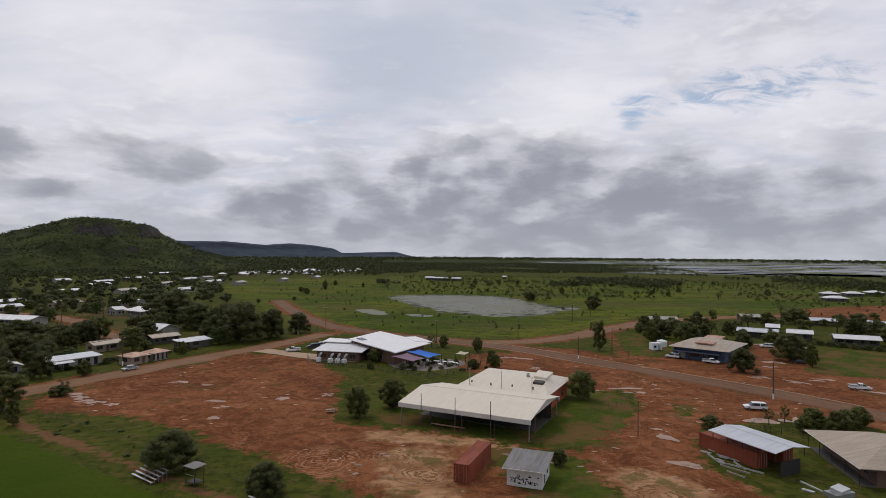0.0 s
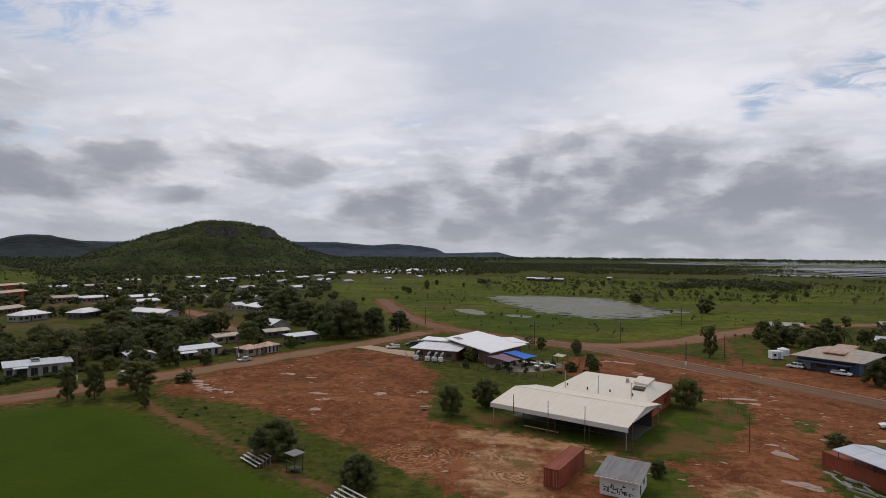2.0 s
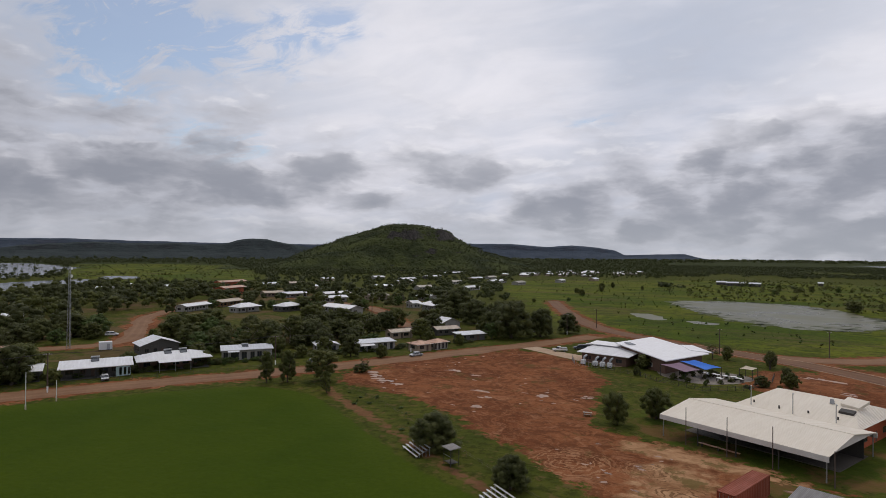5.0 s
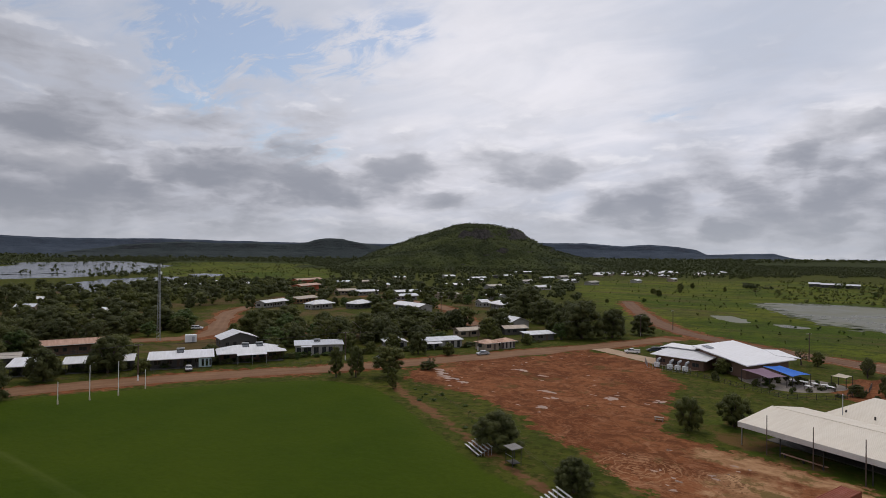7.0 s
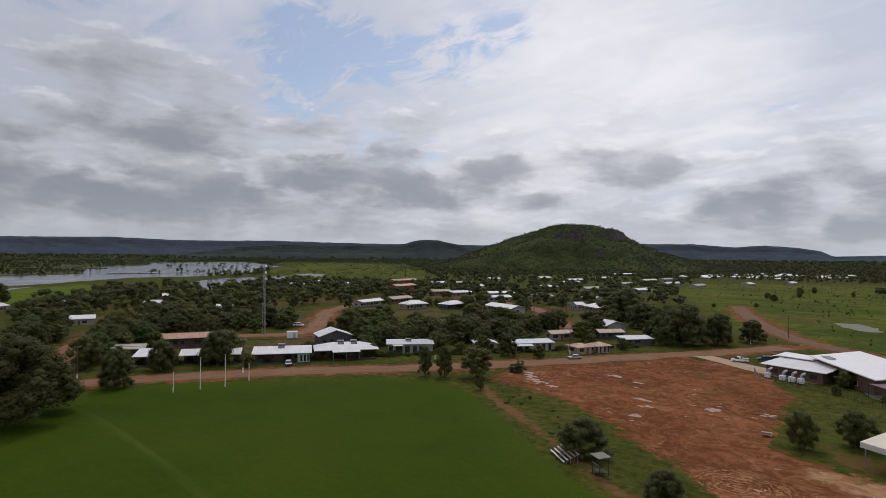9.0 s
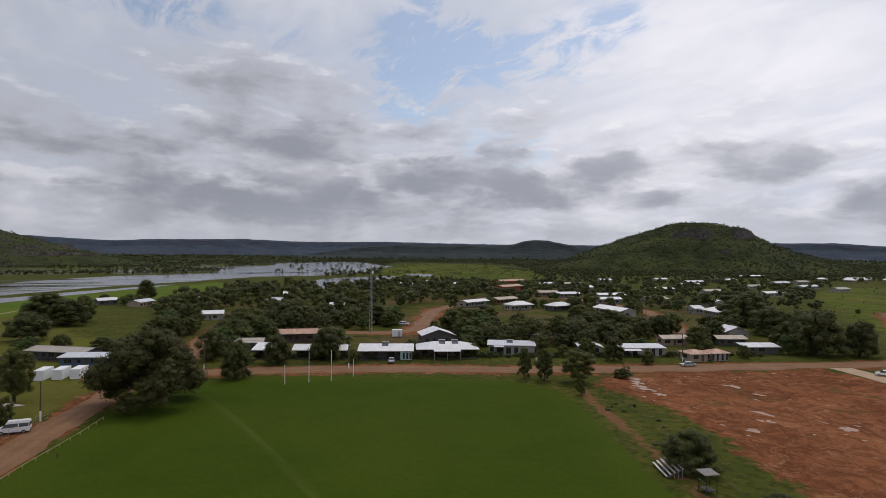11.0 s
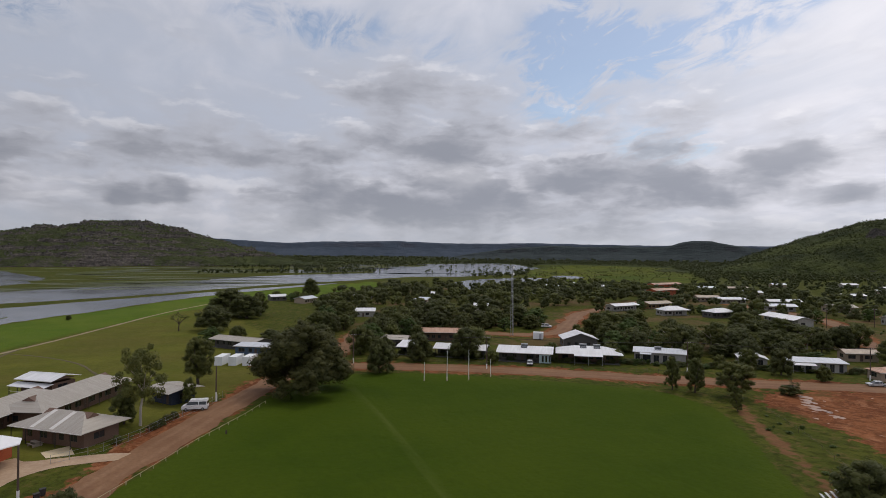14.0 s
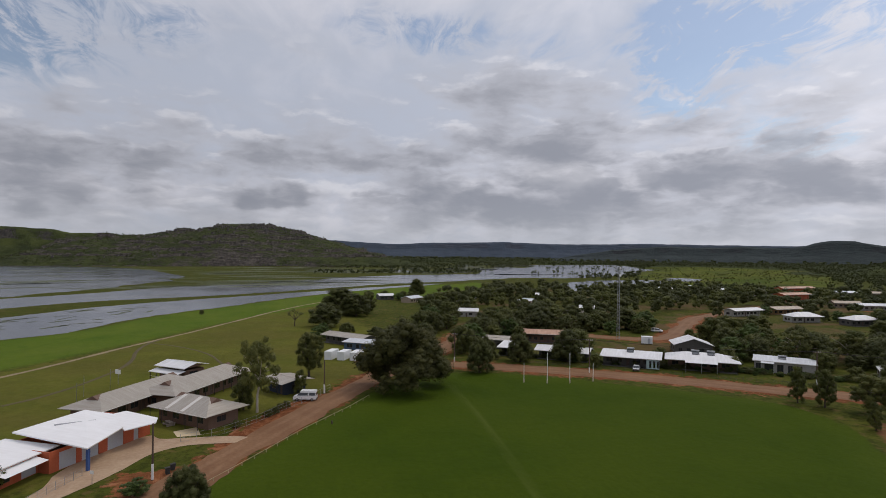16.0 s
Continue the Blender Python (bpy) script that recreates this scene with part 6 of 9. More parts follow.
house("cream house with faded orange roof", -95.4, 176.6, -92.4, 183.3, 6.6, 2.6, "hip", 1.0, M_RUST_ROOF, M_CREAM_WALL, seed=8)
house("orange-roofed wing with white slatted wall", -92.2, 183.9, -89.6, 190.4, 6.0, 2.6, "hip", 1.0, M_RUST_ROOF, M_WHITE_WALL, seed=81, bays=((-3.0, -2.2), (-1.4, -0.6), (0.4, 1.2), (2.0, 2.8)))
house("brown-roofed house set back among trees", -119.6, 198.0, -114.4, 207.4, 6.8, 2.7, "gable", 1.0, M_TAN_ROOF, M_CREAM_WALL, seed=9)
house("grey-brown roofed house under big trees", -108.4, 215.4, -101.8, 224.8, 6.8, 2.7, "gable", 1.0, M_TAN_ROOF, M_SHADED_GREY_WALL, seed=10)
house("low zinc-roofed shelter near the street", -93.2, 206.0, -86.2, 217.2, 6, 2.6, "up", 0.6, M_ZINC_ROOF, M_SHADED_GREY_WALL, seed=12)
house("white tent-roofed house behind trees", -114.0, 231.0, -109.0, 241.0, 9, 3.4, "gable_y", 2.0, M_WHITE_ROOF, M_WHITE_WALL, seed=13)
house("small white house at the street corner", -76.0, 247.0, -71.0, 255.0, 6, 3.0, "gable", 1.1, M_TAN_ROOF, M_WHITE_WALL, seed=14)
# second row and town
house("white gabled house behind the street row", -170.0, 124.5, -165.0, 136.5, 11, 3.2, "gable_y", 2.2, M_WHITE_ROOF, M_SHADED_GREY_WALL, seed=15, gable_mat=M_SHADED_GREY_WALL)
house("long rusty-roofed house under trees", -201.5, 79, -193.5, 98.5, 9, 3.4, "gable", 1.3, M_RUST_ROOF, M_BROWN_WALL, seed=16)
house("grey-roofed house behind street trees", -190.0, 62.0, -185.5, 71.0, 7, 3.2, "gable", 1.1, M_GREY_ROOF, M_SHADED_GREY_WALL, seed=161)
house("long white-roofed hall beside open grass", -274, 225.5, -278.5, 247, 9, 3.2, "gable", 1.2, seed=17)
house("white hip-roofed house beyond a grass block", -245.4, 236.8, -243.8, 253.0, 10, 3.2, "hip", 2.0, M_WHITE_ROOF, M_WHITE_WALL, seed=18)
house("white hip-roofed house at a dusty yard", -228.5, 255.0, -228.6, 271.0, 10, 3.2, "hip", 1.9, M_WHITE_ROOF, M_SHADED_GREY_WALL, seed=19)
house("wide white-roofed house with gabled wing", -214.5, 270, -189, 263, 11, 3.2, "gable", 1.6, seed=20)
house("white-roofed house beside the town street", -174.1, 314.0, -159.3, 305.0, 11, 3.2, "hip", 2.0, seed=21)
house("white-roofed shed beside the town street", -186, 318.0, -178, 314.0, 7, 3.2, "gable_y", 1.5, seed=22)
for i, (lx, ly, rx, ry, mats) in enumerate([(-352, 322, -358, 350, (M_RUST_ROOF, M_ORANGE_WALL)), (-424, 382, -430, 420, (M_RUST_ROOF, M_ORANGE_WALL)), (-280.5, 256, -283.5, 277, (M_TAN_ROOF, M_OCHRE_WALL)), (-318, 330, -312, 346, (M_TAN_ROOF, M_CREAM_WALL)),
                                            (-300, 330, -292, 350, (M_ZINC_ROOF, M_WHITE_WALL)), (-276, 350, -268, 372, (M_WHITE_ROOF, M_WHITE_WALL)), (-250, 318, -242, 334, (M_ZINC_ROOF, M_WHITE_WALL)),
                                            (-234, 350, -228, 366, (M_GREY_ROOF, M_CREAM_WALL)), (-210, 372, -196, 366, (M_WHITE_ROOF, M_WHITE_WALL)), (-412, 424, -408, 440, (M_ZINC_ROOF, M_WHITE_WALL)), (-402, 448, -396, 468, (M_TAN_ROOF, M_CREAM_WALL))]):
    two = i < 2
    house(("orange two-tone store" if two else ("town building with %s roof" % ("white" if mats[0] in (M_WHITE_ROOF, M_ZINC_ROOF) else "brown"))) + " among trees", lx, ly, rx, ry, 10, 6.0 if two else 3.2, "gable", 1.3, mats[0], mats[1], seed=30 + i)
FAR_TOWN = [(-288, 78, 12, 75), (-352, 130, 10, 50), (-400, 160, 12, 70), (-420, 250, 14, 60), (-470, 300, 14, 40), (-500, 340, 12, 70), (-455, 345, 14, 60), (-420, 360, 16, 65),
            (-380, 95, 14, 55), (-379, 63, 16, 140), (-400, 44, 12, 105), (-270, 130, 9, 60), (-300, 150, 9, 60), (-350, 420, 18, 70), (-300, 470, 20, 75), (-260, 480, 20, 75), (-220, 500, 22, 80)]
FAR_TOWN_2 = [(-330, 560, 26, 80), (-360, 620, 30, 78), (-280, 590, 20, 80), (-250, 640, 34, 82), (-300, 690, 26, 80), (-370, 700, 36, 82), (-215, 620, 22, 85), (-420, 640, 18, 70), (-440, 560, 16, 70),
              (-420, 860, 50, 70), (-300, 740, 22, 84), (-190, 700, 16, 84), (-165, 770, 18, 84)]
for i, (x, y, L, a) in enumerate(FAR_TOWN + FAR_TOWN_2):
    c, s = math.cos(radians(a)) * L / 2, math.sin(radians(a)) * L / 2
    mats = [(M_WHITE_ROOF, M_WHITE_WALL), (M_ZINC_ROOF, M_CREAM_WALL), (M_WHITE_ROOF, M_SHADED_GREY_WALL), (M_GREY_ROOF, M_WHITE_WALL)][i % 4]
    house("distant town house with %s metal roof" % ("grey" if mats[0] == M_GREY_ROOF else "pale"), x - c, y - s, x + c, y + s, 9, 3.0, "gable", 1.4, mats[0], mats[1], seed=60 + i, far=True)
sub_rng = np.random.RandomState(8)
for i in range(34):
    u, v = sub_rng.uniform(0, 1), sub_rng.uniform(0, 1)
    x, y = -330 + 150 * u + 30 * v, 830 + 260 * v + 60 * u
    house("distant white-roofed suburban house", x - 7, y + 1.5, x + 7, y - 1.5, 10, 3.0, "hip", 1.6, M_WHITE_ROOF, M_CREAM_WALL, seed=100 + i, group="white-roofed houses of the far suburb", far=True)
for i, (x, y, L) in enumerate([(-2, 742, 20), (17, 734, 13), (-17, 756, 12), (86, 800, 6)]):
    house("low grey-roofed farm building beyond the meadow", x - L / 2, y, x + L / 2, y, 9, 3.5, "gable", 1.4, M_ZINC_ROOF, M_SHADED_GREY_WALL, seed=150 + i, far=True)
for i, (x, y, L, a) in enumerate([(306, 446, 17, -10), (338, 500, 14, -10), (362, 505, 15, -10), (392, 520, 14, -10), (352, 440, 12, -20), (395, 470, 14, 0)]):
    c, s = math.cos(radians(a)) * L / 2, math.sin(radians(a)) * L / 2
    house("white-roofed house beyond the red field", x - c, y - s, x + c, y + s, 11, 2.8, "hip", 1.7, M_WHITE_ROOF, M_SHADED_GREY_WALL, seed=160 + i, far=True)
for i, (x, y, L, a, rm, wm) in enumerate([(192, 290, 12, -20, M_ZINC_ROOF, M_SHADED_GREY_WALL), (208, 278, 15, -35, M_WHITE_ROOF, M_SHADED_GREY_WALL), (163, 226, 16, -24, M_WHITE_ROOF, M_CREAM_WALL), (134, 246, 16, -34, M_ZINC_ROOF, M_SHADED_GREY_WALL),
                                          (120, 196, 8, -40, M_TAN_ROOF, M_SHADED_GREY_WALL), (166, 306, 14, -10, M_GREY_ROOF, M_CREAM_WALL), (112, 291, 14, -10, M_GREY_ROOF, M_SHADED_GREY_WALL), (150, 262, 6, -30, M_WHITE_ROOF, M_WHITE_WALL), (150, 242, 10, -30, M_WHITE_ROOF, M_WHITE_WALL)]):
    c, s = math.cos(radians(a)) * L / 2, math.sin(radians(a)) * L / 2
    house("%s house among trees beyond the shop" % ("white-roofed" if rm == M_WHITE_ROOF else "grey-roofed"), x - c, y - s, x + c, y + s, 9, 2.7, "gable", 1.2, rm, M_SHADED_GREY_WALL if i % 3 else wm, seed=180 + i)

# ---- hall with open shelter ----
# slab colour holds the shade under the shelter's roof
M_SHADE_SLAB = surf("shade_dark_slab", (0.10, 0.085, 0.07), (0.06, 0.05, 0.04), amount=0.8)
def posts(root, pts, h, size=0.14, mat=None, name="post"):
    for x, y in pts:
        part(name, Shape().box(x, y, 0, size, size, h), mat or M_STEEL, root)


hc = front_mid(-9.1, 120.1, 16.6, 107.5, 20.6)
shelter = thing("open_shelter", hc[0], hc[1], 0, hc[2], "long open-sided shelter with cream gable roof", "hall")
L, D = hc[3], 20.6
roof_part(shelter, "gable", L - 0.8, D - 0.8, 4.2, 1.55, M_CREAM_ROOF, 0.4, fascia=False)
part("fascia", Shape().box(0, -D / 2 + 0.02, 3.3, L, 0.12, 0.86), M_FASCIA, shelter, "cream sheet fascia under the eave")
part("fascia", Shape().box(0, D / 2 - 0.02, 3.3, L, 0.12, 0.86), M_FASCIA, shelter)
gable_ends(shelter, "gable", L - 0.6, D - 0.8, 4.2, 1.5, M_FASCIA)
for sx in (-1, -0.5, 0, 0.5, 1):
    for sy in (-1, 1):
        part("post", Shape().box(sx * (L / 2 - 0.5), sy * (D / 2 - 0.5), 0, 0.15, 0.15, 4.1), M_STEEL if abs(sx) == 1 else M_DARK_STEEL, shelter)
# floor, back wall and lining coloured dark to stand for the shade inside
part("floor_slab", Shape().box(0, 3.0, 0.0, L - 2.0, D - 8.0, 0.10), M_SHADE_SLAB, shelter, "concrete floor darkened for the shade under the roof")
part("back_wall", Shape().box(0, D / 2 - 3.2, 0, L - 2, 0.15, 4.1), M_DARK_STEEL, shelter, "back wall darkened for the shade inside")
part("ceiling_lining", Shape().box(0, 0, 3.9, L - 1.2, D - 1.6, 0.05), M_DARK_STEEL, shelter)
plank = thing("bench", 1.2, 116.0, 0, -26, "long pink-brown bench in front of the shelter", "bench")
part("seat", Shape().box(0, 0, 0.55, 7.5, 0.5, 0.08), M_RUST_ROOF, plank)
for x in (-3, 0, 3):
    part("leg", Shape().box(x, 0, 0, 0.1, 0.4, 0.55), M_DARK_STEEL, plank)

bx, by = hc[0] + math.cos(radians(hc[2])) * 1.0 - math.sin(radians(hc[2])) * 19.5, hc[1] + math.sin(radians(hc[2])) * 1.0 + math.cos(radians(hc[2])) * 19.5
hall = thing("hall", bx, by, 0, hc[2], "broad community hall with cream hipped sheet roof", "hall")
shell(hall, 20.5, 20, 4.0, M_ORANGE_WALL, [], [], [(-6, -4, 1, 2.2, "w")], [(-6, -4, 1.0, 2.2, "w"), (0, 0.9, 0.1, 2.1, "d"), (4, 6, 1.0, 2.2, "w")])
roof_part(hall, "hip", 20.8, 20.2, 4.15, 2.75, M_CREAM_ROOF, 0.7, hip=4.2, fascia=False)
part("roof_monitor", Shape().slab([(5.6, -3.0, 6.75), (8.6, -3.0, 6.45), (9.2, 0.6, 7.3), (5.6, 0.6, 7.45)], 0.5), M_CREAM_ROOF, hall, "raised cream roof monitor")
part("vent", Shape().tube((4.0, -2.4, 6.3), (4.0, -2.4, 7.1), 0.45, 0.3, 10), M_STEEL, hall)
part("roof_unit", Shape().box(7.4, -5.0, 5.3, 2.4, 1.5, 0.7, 0.0, 0.2), M_DARK_STEEL, hall, "dark plant unit on the roof slope")
for x, y in ((-8, -8), (-3, -8.5), (2, -8), (7, -8.2)):
    part("roof_vent", Shape().tube((x, y, 4.3), (x, y, 5.3), 0.16, 0.16, 8), M_DARK_STEEL, hall)


def pole(x, y, h, label, mat=None, arm=0.0, r=0.11, band=0.0, turn=0.0, lamp=False, arms=0, category="pole", name="pole"):
    p = thing(name, x, y, 0, turn, label, category)
    part("shaft", Shape().tube((0, 0, -0.2), (0, 0, h), r * 1.15, r * 0.8, 8), mat or M_POLE, p)
    if band:
        part("painted_band", Shape().tube((0, 0, 0.1), (0, 0, band), r * 1.3, r * 1.25, 8), M_WHITE_POST, p, "white painted lower band")
    for i in range(arms):
        a = part("crossarm", Shape().box(0, 0, h - 0.4 - i * 0.9, 1.9, 0.1, 0.12), M_TIMBER, p)
        for k_ in (-0.8, -0.3, 0.3, 0.8):
            part("insulator", Shape().tube((k_, 0, h - 0.28 - i * 0.9), (k_, 0, h - 0.08 - i * 0.9), 0.05, 0.03, 6), M_WHITE_POST, a)
    if lamp:
        part("lamp_arm", Shape().tube((0, 0, h - 0.1), (0, -arm, h + 0.25), 0.04, 0.04, 6), M_STEEL, p)
        part("lamp_head", Shape().box(0, -arm - 0.25, h + 0.2, 0.22, 0.6, 0.12), M_STEEL, p)
    return p


for x, y, h in ((-4.2, 116.9, 6.8), (2.6, 113.6, 6.8), (9.3, 110.3, 7.0), (17.2, 106.3, 5.5)):
    pole(x, y, h, "brown steel court pole before the shelter", r=0.08)
for x, y, h in ((6.5, 135.2, 8.2), (13.5, 131.6, 8.2), (20.0, 128.4, 7.6)):
    pole(x, y, h, "steel light pole behind the shelter roof", M_STEEL, r=0.09, lamp=True, arm=0.5, category="lamp pole")

# ---- shipping container, painted hut ----
def container(x, y, turn, length, label, mat=None, h=2.9):
    c = thing("shipping_container", x, y, 0, turn, label, "container")
    mat = mat or M_CONT_RED
    w = 2.44
    s = Shape()
    n = int(length / 0.28)
    xs = [-length / 2 + 0.12 + i * (length - 0.24) / n for i in range(n + 1)]
    for sy in (-1, 1):
        pts = []
        for i, xx in enumerate(xs):
            pts.append((xx, sy * (w / 2 - (0.05 if i % 2 else 0.0))))
        verts = [(px, py, 0.15) for px, py in pts] + [(px, py, h - 0.1) for px, py in pts]
        k_ = len(pts)
        s = Shape().solid(verts, [(i, i + 1, i + 1 + k_, i + k_) for i in range(k_ - 1)])
        part("side_panel", s, mat, c)
    part("roof_panel", Shape().box(0, 0, h - 0.12, length - 0.1, w - 0.1, 0.08), mat, c)
    part("base", Shape().box(0, 0, 0.0, length, w, 0.16), mat, c)
    part("end_panel", Shape().box(length / 2 - 0.08, 0, 0.16, 0.08, w - 0.1, h - 0.28), mat, c)
    for sy in (-1, 1):
        d = part("door", Shape().box(-length / 2 + 0.06, sy * w / 4, 0.2, 0.08, w / 2 - 0.06, h - 0.36), mat, c)
        for o in (-0.25, 0.25):
            part("lock_rod", Shape().tube((-length / 2 - 0.01, sy * w / 4 + o, 0.25), (-length / 2 - 0.01, sy * w / 4 + o, h - 0.25), 0.03, n=6), M_STEEL, d)
        part("top_rail", Shape().box(0, sy * (w / 2 - 0.05), h - 0.14, length, 0.1, 0.14), mat, c)
        for sx in (-1, 1):
            part("corner_post", Shape().box(sx * (length / 2 - 0.08), sy * (w / 2 - 0.08), 0.0, 0.16, 0.16, h), mat, c)
    return c


container(5.2, 94.0, 68.0, 11.7, "long rust-red shipping container on sandy ground")

hut = thing("hut", 13.6, 90.1, 0, -20, "white painted block hut with grey sheet roof", "shed")
shell(hut, 5.4, 6.4, 2.7, M_HUT_WALL, [], [], [], [(-1.6, -0.6, 0.1, 2.1, "d"), (0.8, 1.8, 0.9, 2.0, "w")], door_mat=M_DARK)
roof_part(hut, "up", 5.6, 6.8, 2.85, 0.55, M_HUT_ROOF, 0.5)
mark_rng = np.random.RandomState(3)
for i in range(44):
    w_, h_ = mark_rng.uniform(0.15, 0.6), mark_rng.uniform(0.06, 0.15)
    x, z = mark_rng.uniform(-2.3, 2.2), mark_rng.uniform(0.9, 1.9) if i < 20 else mark_rng.uniform(0.4, 0.9)
    part("paint_mark", Shape().box(x, -3.204, z, w_, 0.008, h_) if i % 3 else Shape().box(x, -3.204, z, h_, 0.008, w_), M_WRITING, hut, "black sprayed mark" if i == 0 else "")

# ---- childcare centre ----
kc = thing("childcare_centre", -27.0, 196.0, 0, -12, "childcare centre with white skillion roofs", "building")
e_, n_ = (math.cos(radians(-12)), math.sin(radians(-12))), (-math.sin(radians(-12)), math.cos(radians(-12)))


def local(root, x, y):
    v = root.matrix_world.inverted() @ Vector((x, y, 0))
    return v.x, v.y


lx0, ly0 = local(kc, -42.7, 189.0)
lx1, ly1 = local(kc, -25.8, 185.4)
wl = lx1 - lx0
shell(kc, wl - 2.6, 13, 3.0, M_BROWN_WALL, [(-6, -4.2, 0.9, 2.1, "w"), (-2, -0.2, 0.9, 2.1, "w"), (2, 2.9, 0.1, 2.1, "d"), (4, 6, 0.9, 2.1, "w")], [], [(-3, -1, 0.9, 2.1, "w"), (1, 2, 0.1, 2.1, "d")], [], cx=(lx0 + lx1) / 2, cy=ly0 + 7.5)
roof_part(kc, "up", wl - 1.4, 15.5, 3.2, 0.9, M_WHITE_ROOF, 0.7, cx=(lx0 + lx1) / 2, cy=ly0 + 8.4)
corner = [(-32.6, 199.5, 5.4), (-14.6, 179.0, 4.3), (-4.2, 199.6, 4.2), (-23.6, 219.5, 5.5)]
lc = [(*local(kc, x, y), z) for x, y, z in corner]
part("main_roof", Shape().slab([lc[0], lc[1], lc[2], lc[3]], 0.25), M_BRIGHT_ROOF, kc, "large white tilted main roof")
part("end_roof", Shape().slab([(*local(kc, x, y), z) for x, y, z in ((-9.6, 200.8, 4.62), (-3.2, 200.6, 4.42), (-9.8, 211.2, 4.8), (-13.4, 209.0, 4.9))], 0.18), M_BRIGHT_ROOF, kc, "narrow white roof along the end bay")
part("wing_upper_roof", Shape().slab([(*local(kc, x, y), z) for x, y, z in ((-41.5, 200.5, 4.35), (-31.5, 198.4, 4.35), (-30.4, 204.0, 4.6), (-40.4, 207.2, 4.6))], 0.2), M_BRIGHT_ROOF, kc, "raised white strip of roof over the wing")
mx_, my_ = sum(p[0] for p in lc) / 4, sum(p[1] for p in lc) / 4
base = [(mx_ + (p[0] - mx_) * 0.86, my_ + (p[1] - my_) * 0.86, p[2] - 0.5) for p in lc]
for i in range(4):
    a, b_ = base[i], base[(i + 1) % 4]
    s = Shape().solid([(a[0], a[1], 0), (b_[0], b_[1], 0), (b_[0], b_[1], b_[2] + 0.3), (a[0], a[1], a[2] + 0.3), (a[0] * 0.985 + mx_ * 0.015, a[1] * 0.985 + my_ * 0.015, 0), (b_[0] * 0.985 + mx_ * 0.015, b_[1] * 0.985 + my_ * 0.015, 0), (b_[0] * 0.985 + mx_ * 0.015, b_[1] * 0.985 + my_ * 0.015, b_[2] + 0.3), (a[0] * 0.985 + mx_ * 0.015, a[1] * 0.985 + my_ * 0.015, a[2] + 0.3)],
                      [(0, 1, 2, 3), (7, 6, 5, 4), (0, 4, 5, 1), (2, 6, 7, 3), (0, 3, 7, 4), (1, 5, 6, 2)])
    part("main_wall", s, M_BROWN_WALL if i in (0, 1) else M_CREAM_WALL, kc)
for i, f in enumerate((0.2, 0.45, 0.7)):
    a, b_ = base[0], base[1]
    wx, wy = a[0] + (b_[0] - a[0]) * f, a[1] + (b_[1] - a[1]) * f
    win = part("window", Shape().box(wx, wy, 0.9, 2.2, 0.34, 1.3, math.atan2(b_[1] - a[1], b_[0] - a[0])), M_FASCIA, kc)
    part("pane", Shape().box(wx, wy, 1.0, 2.0, 0.36, 1.1, math.atan2(b_[1] - a[1], b_[0] - a[0])), M_GLASS, win)
part("skylight", Shape().slab([(lc[0][0] + 2.2, lc[0][1] + 1.8, 5.52), (lc[0][0] + 5.2, lc[0][1] - 0.8, 5.35), (lc[0][0] + 6.6, lc[0][1] + 1.0, 5.36), (lc[0][0] + 3.6, lc[0][1] + 3.6, 5.54)], 0.06), M_GLASS, kc, "grey solar panel set on the roof")
for x, y in ((-39.5, 184.5), (-35.5, 183.2), (-33.2, 182.8), (-31.0, 182.4)):
    ac = thing("air_conditioner", x, y, 0, -12, "white evaporative cooler with bent grey duct", "air conditioner", "coolers beside the childcare centre")
    part("cabinet", Shape().box(0, 0, 0.3, 1.3, 1.2, 1.3), M_CONT_WHITE, ac)
    part("duct", Shape().tube((0, 0.3, 1.6), (0, 0.5, 2.4), 0.35, 0.35, 8).tube((0, 0.5, 2.3), (0, 2.2, 2.6), 0.35, 0.35, 8), M_STEEL, ac)
    for sx in (-0.5, 0.5):
        part("foot", Shape().box(sx, 0, 0, 0.1, 1.1, 0.3), M_DARK_STEEL, ac)


def sail(label, pts, mat, sag=0.5, posts_=True):
    """A stretched cloth between corner posts."""
    root = thing("shade_sail", 0, 0, 0, 0, label, "shade sail")
    n = 8
    verts, faces = [], []
    a, b_, c, d = [Vector(p) for p in pts]
    for i in range(n + 1):
        for j in range(n + 1):
            u, v = i / n, j / n
            p = a * (1 - u) * (1 - v) + b_ * u * (1 - v) + c * u * v + d * (1 - u) * v
            pull = 0.12 * math.sin(math.pi * u) * (abs(v - 0.5) * 2) ** 2 + 0.12 * math.sin(math.pi * v) * (abs(u - 0.5) * 2) ** 2
            cen = (a + b_ + c + d) / 4
            p = p.lerp(cen, pull)
            verts.append((p.x, p.y, p.z - sag * math.sin(math.pi * u) * math.sin(math.pi * v)))
    for i in range(n):
        for j in range(n):
            o = i * (n + 1) + j
            faces.append((o, o + n + 1, o + n + 2, o + 1))
    top = verts + [(x, y, z - 0.03) for x, y, z in verts]
    m_ = len(verts)
    part("cloth", Shape().solid(top, faces + [tuple(k_ + m_ for k_ in f[::-1]) for f in faces]), mat, root)
    if posts_:
        for p in pts:
            part("post", Shape().tube((p[0], p[1], -0.1), (p[0], p[1], p[2] + 0.1), 0.09, n=8), M_DARK_STEEL, root)
    return root


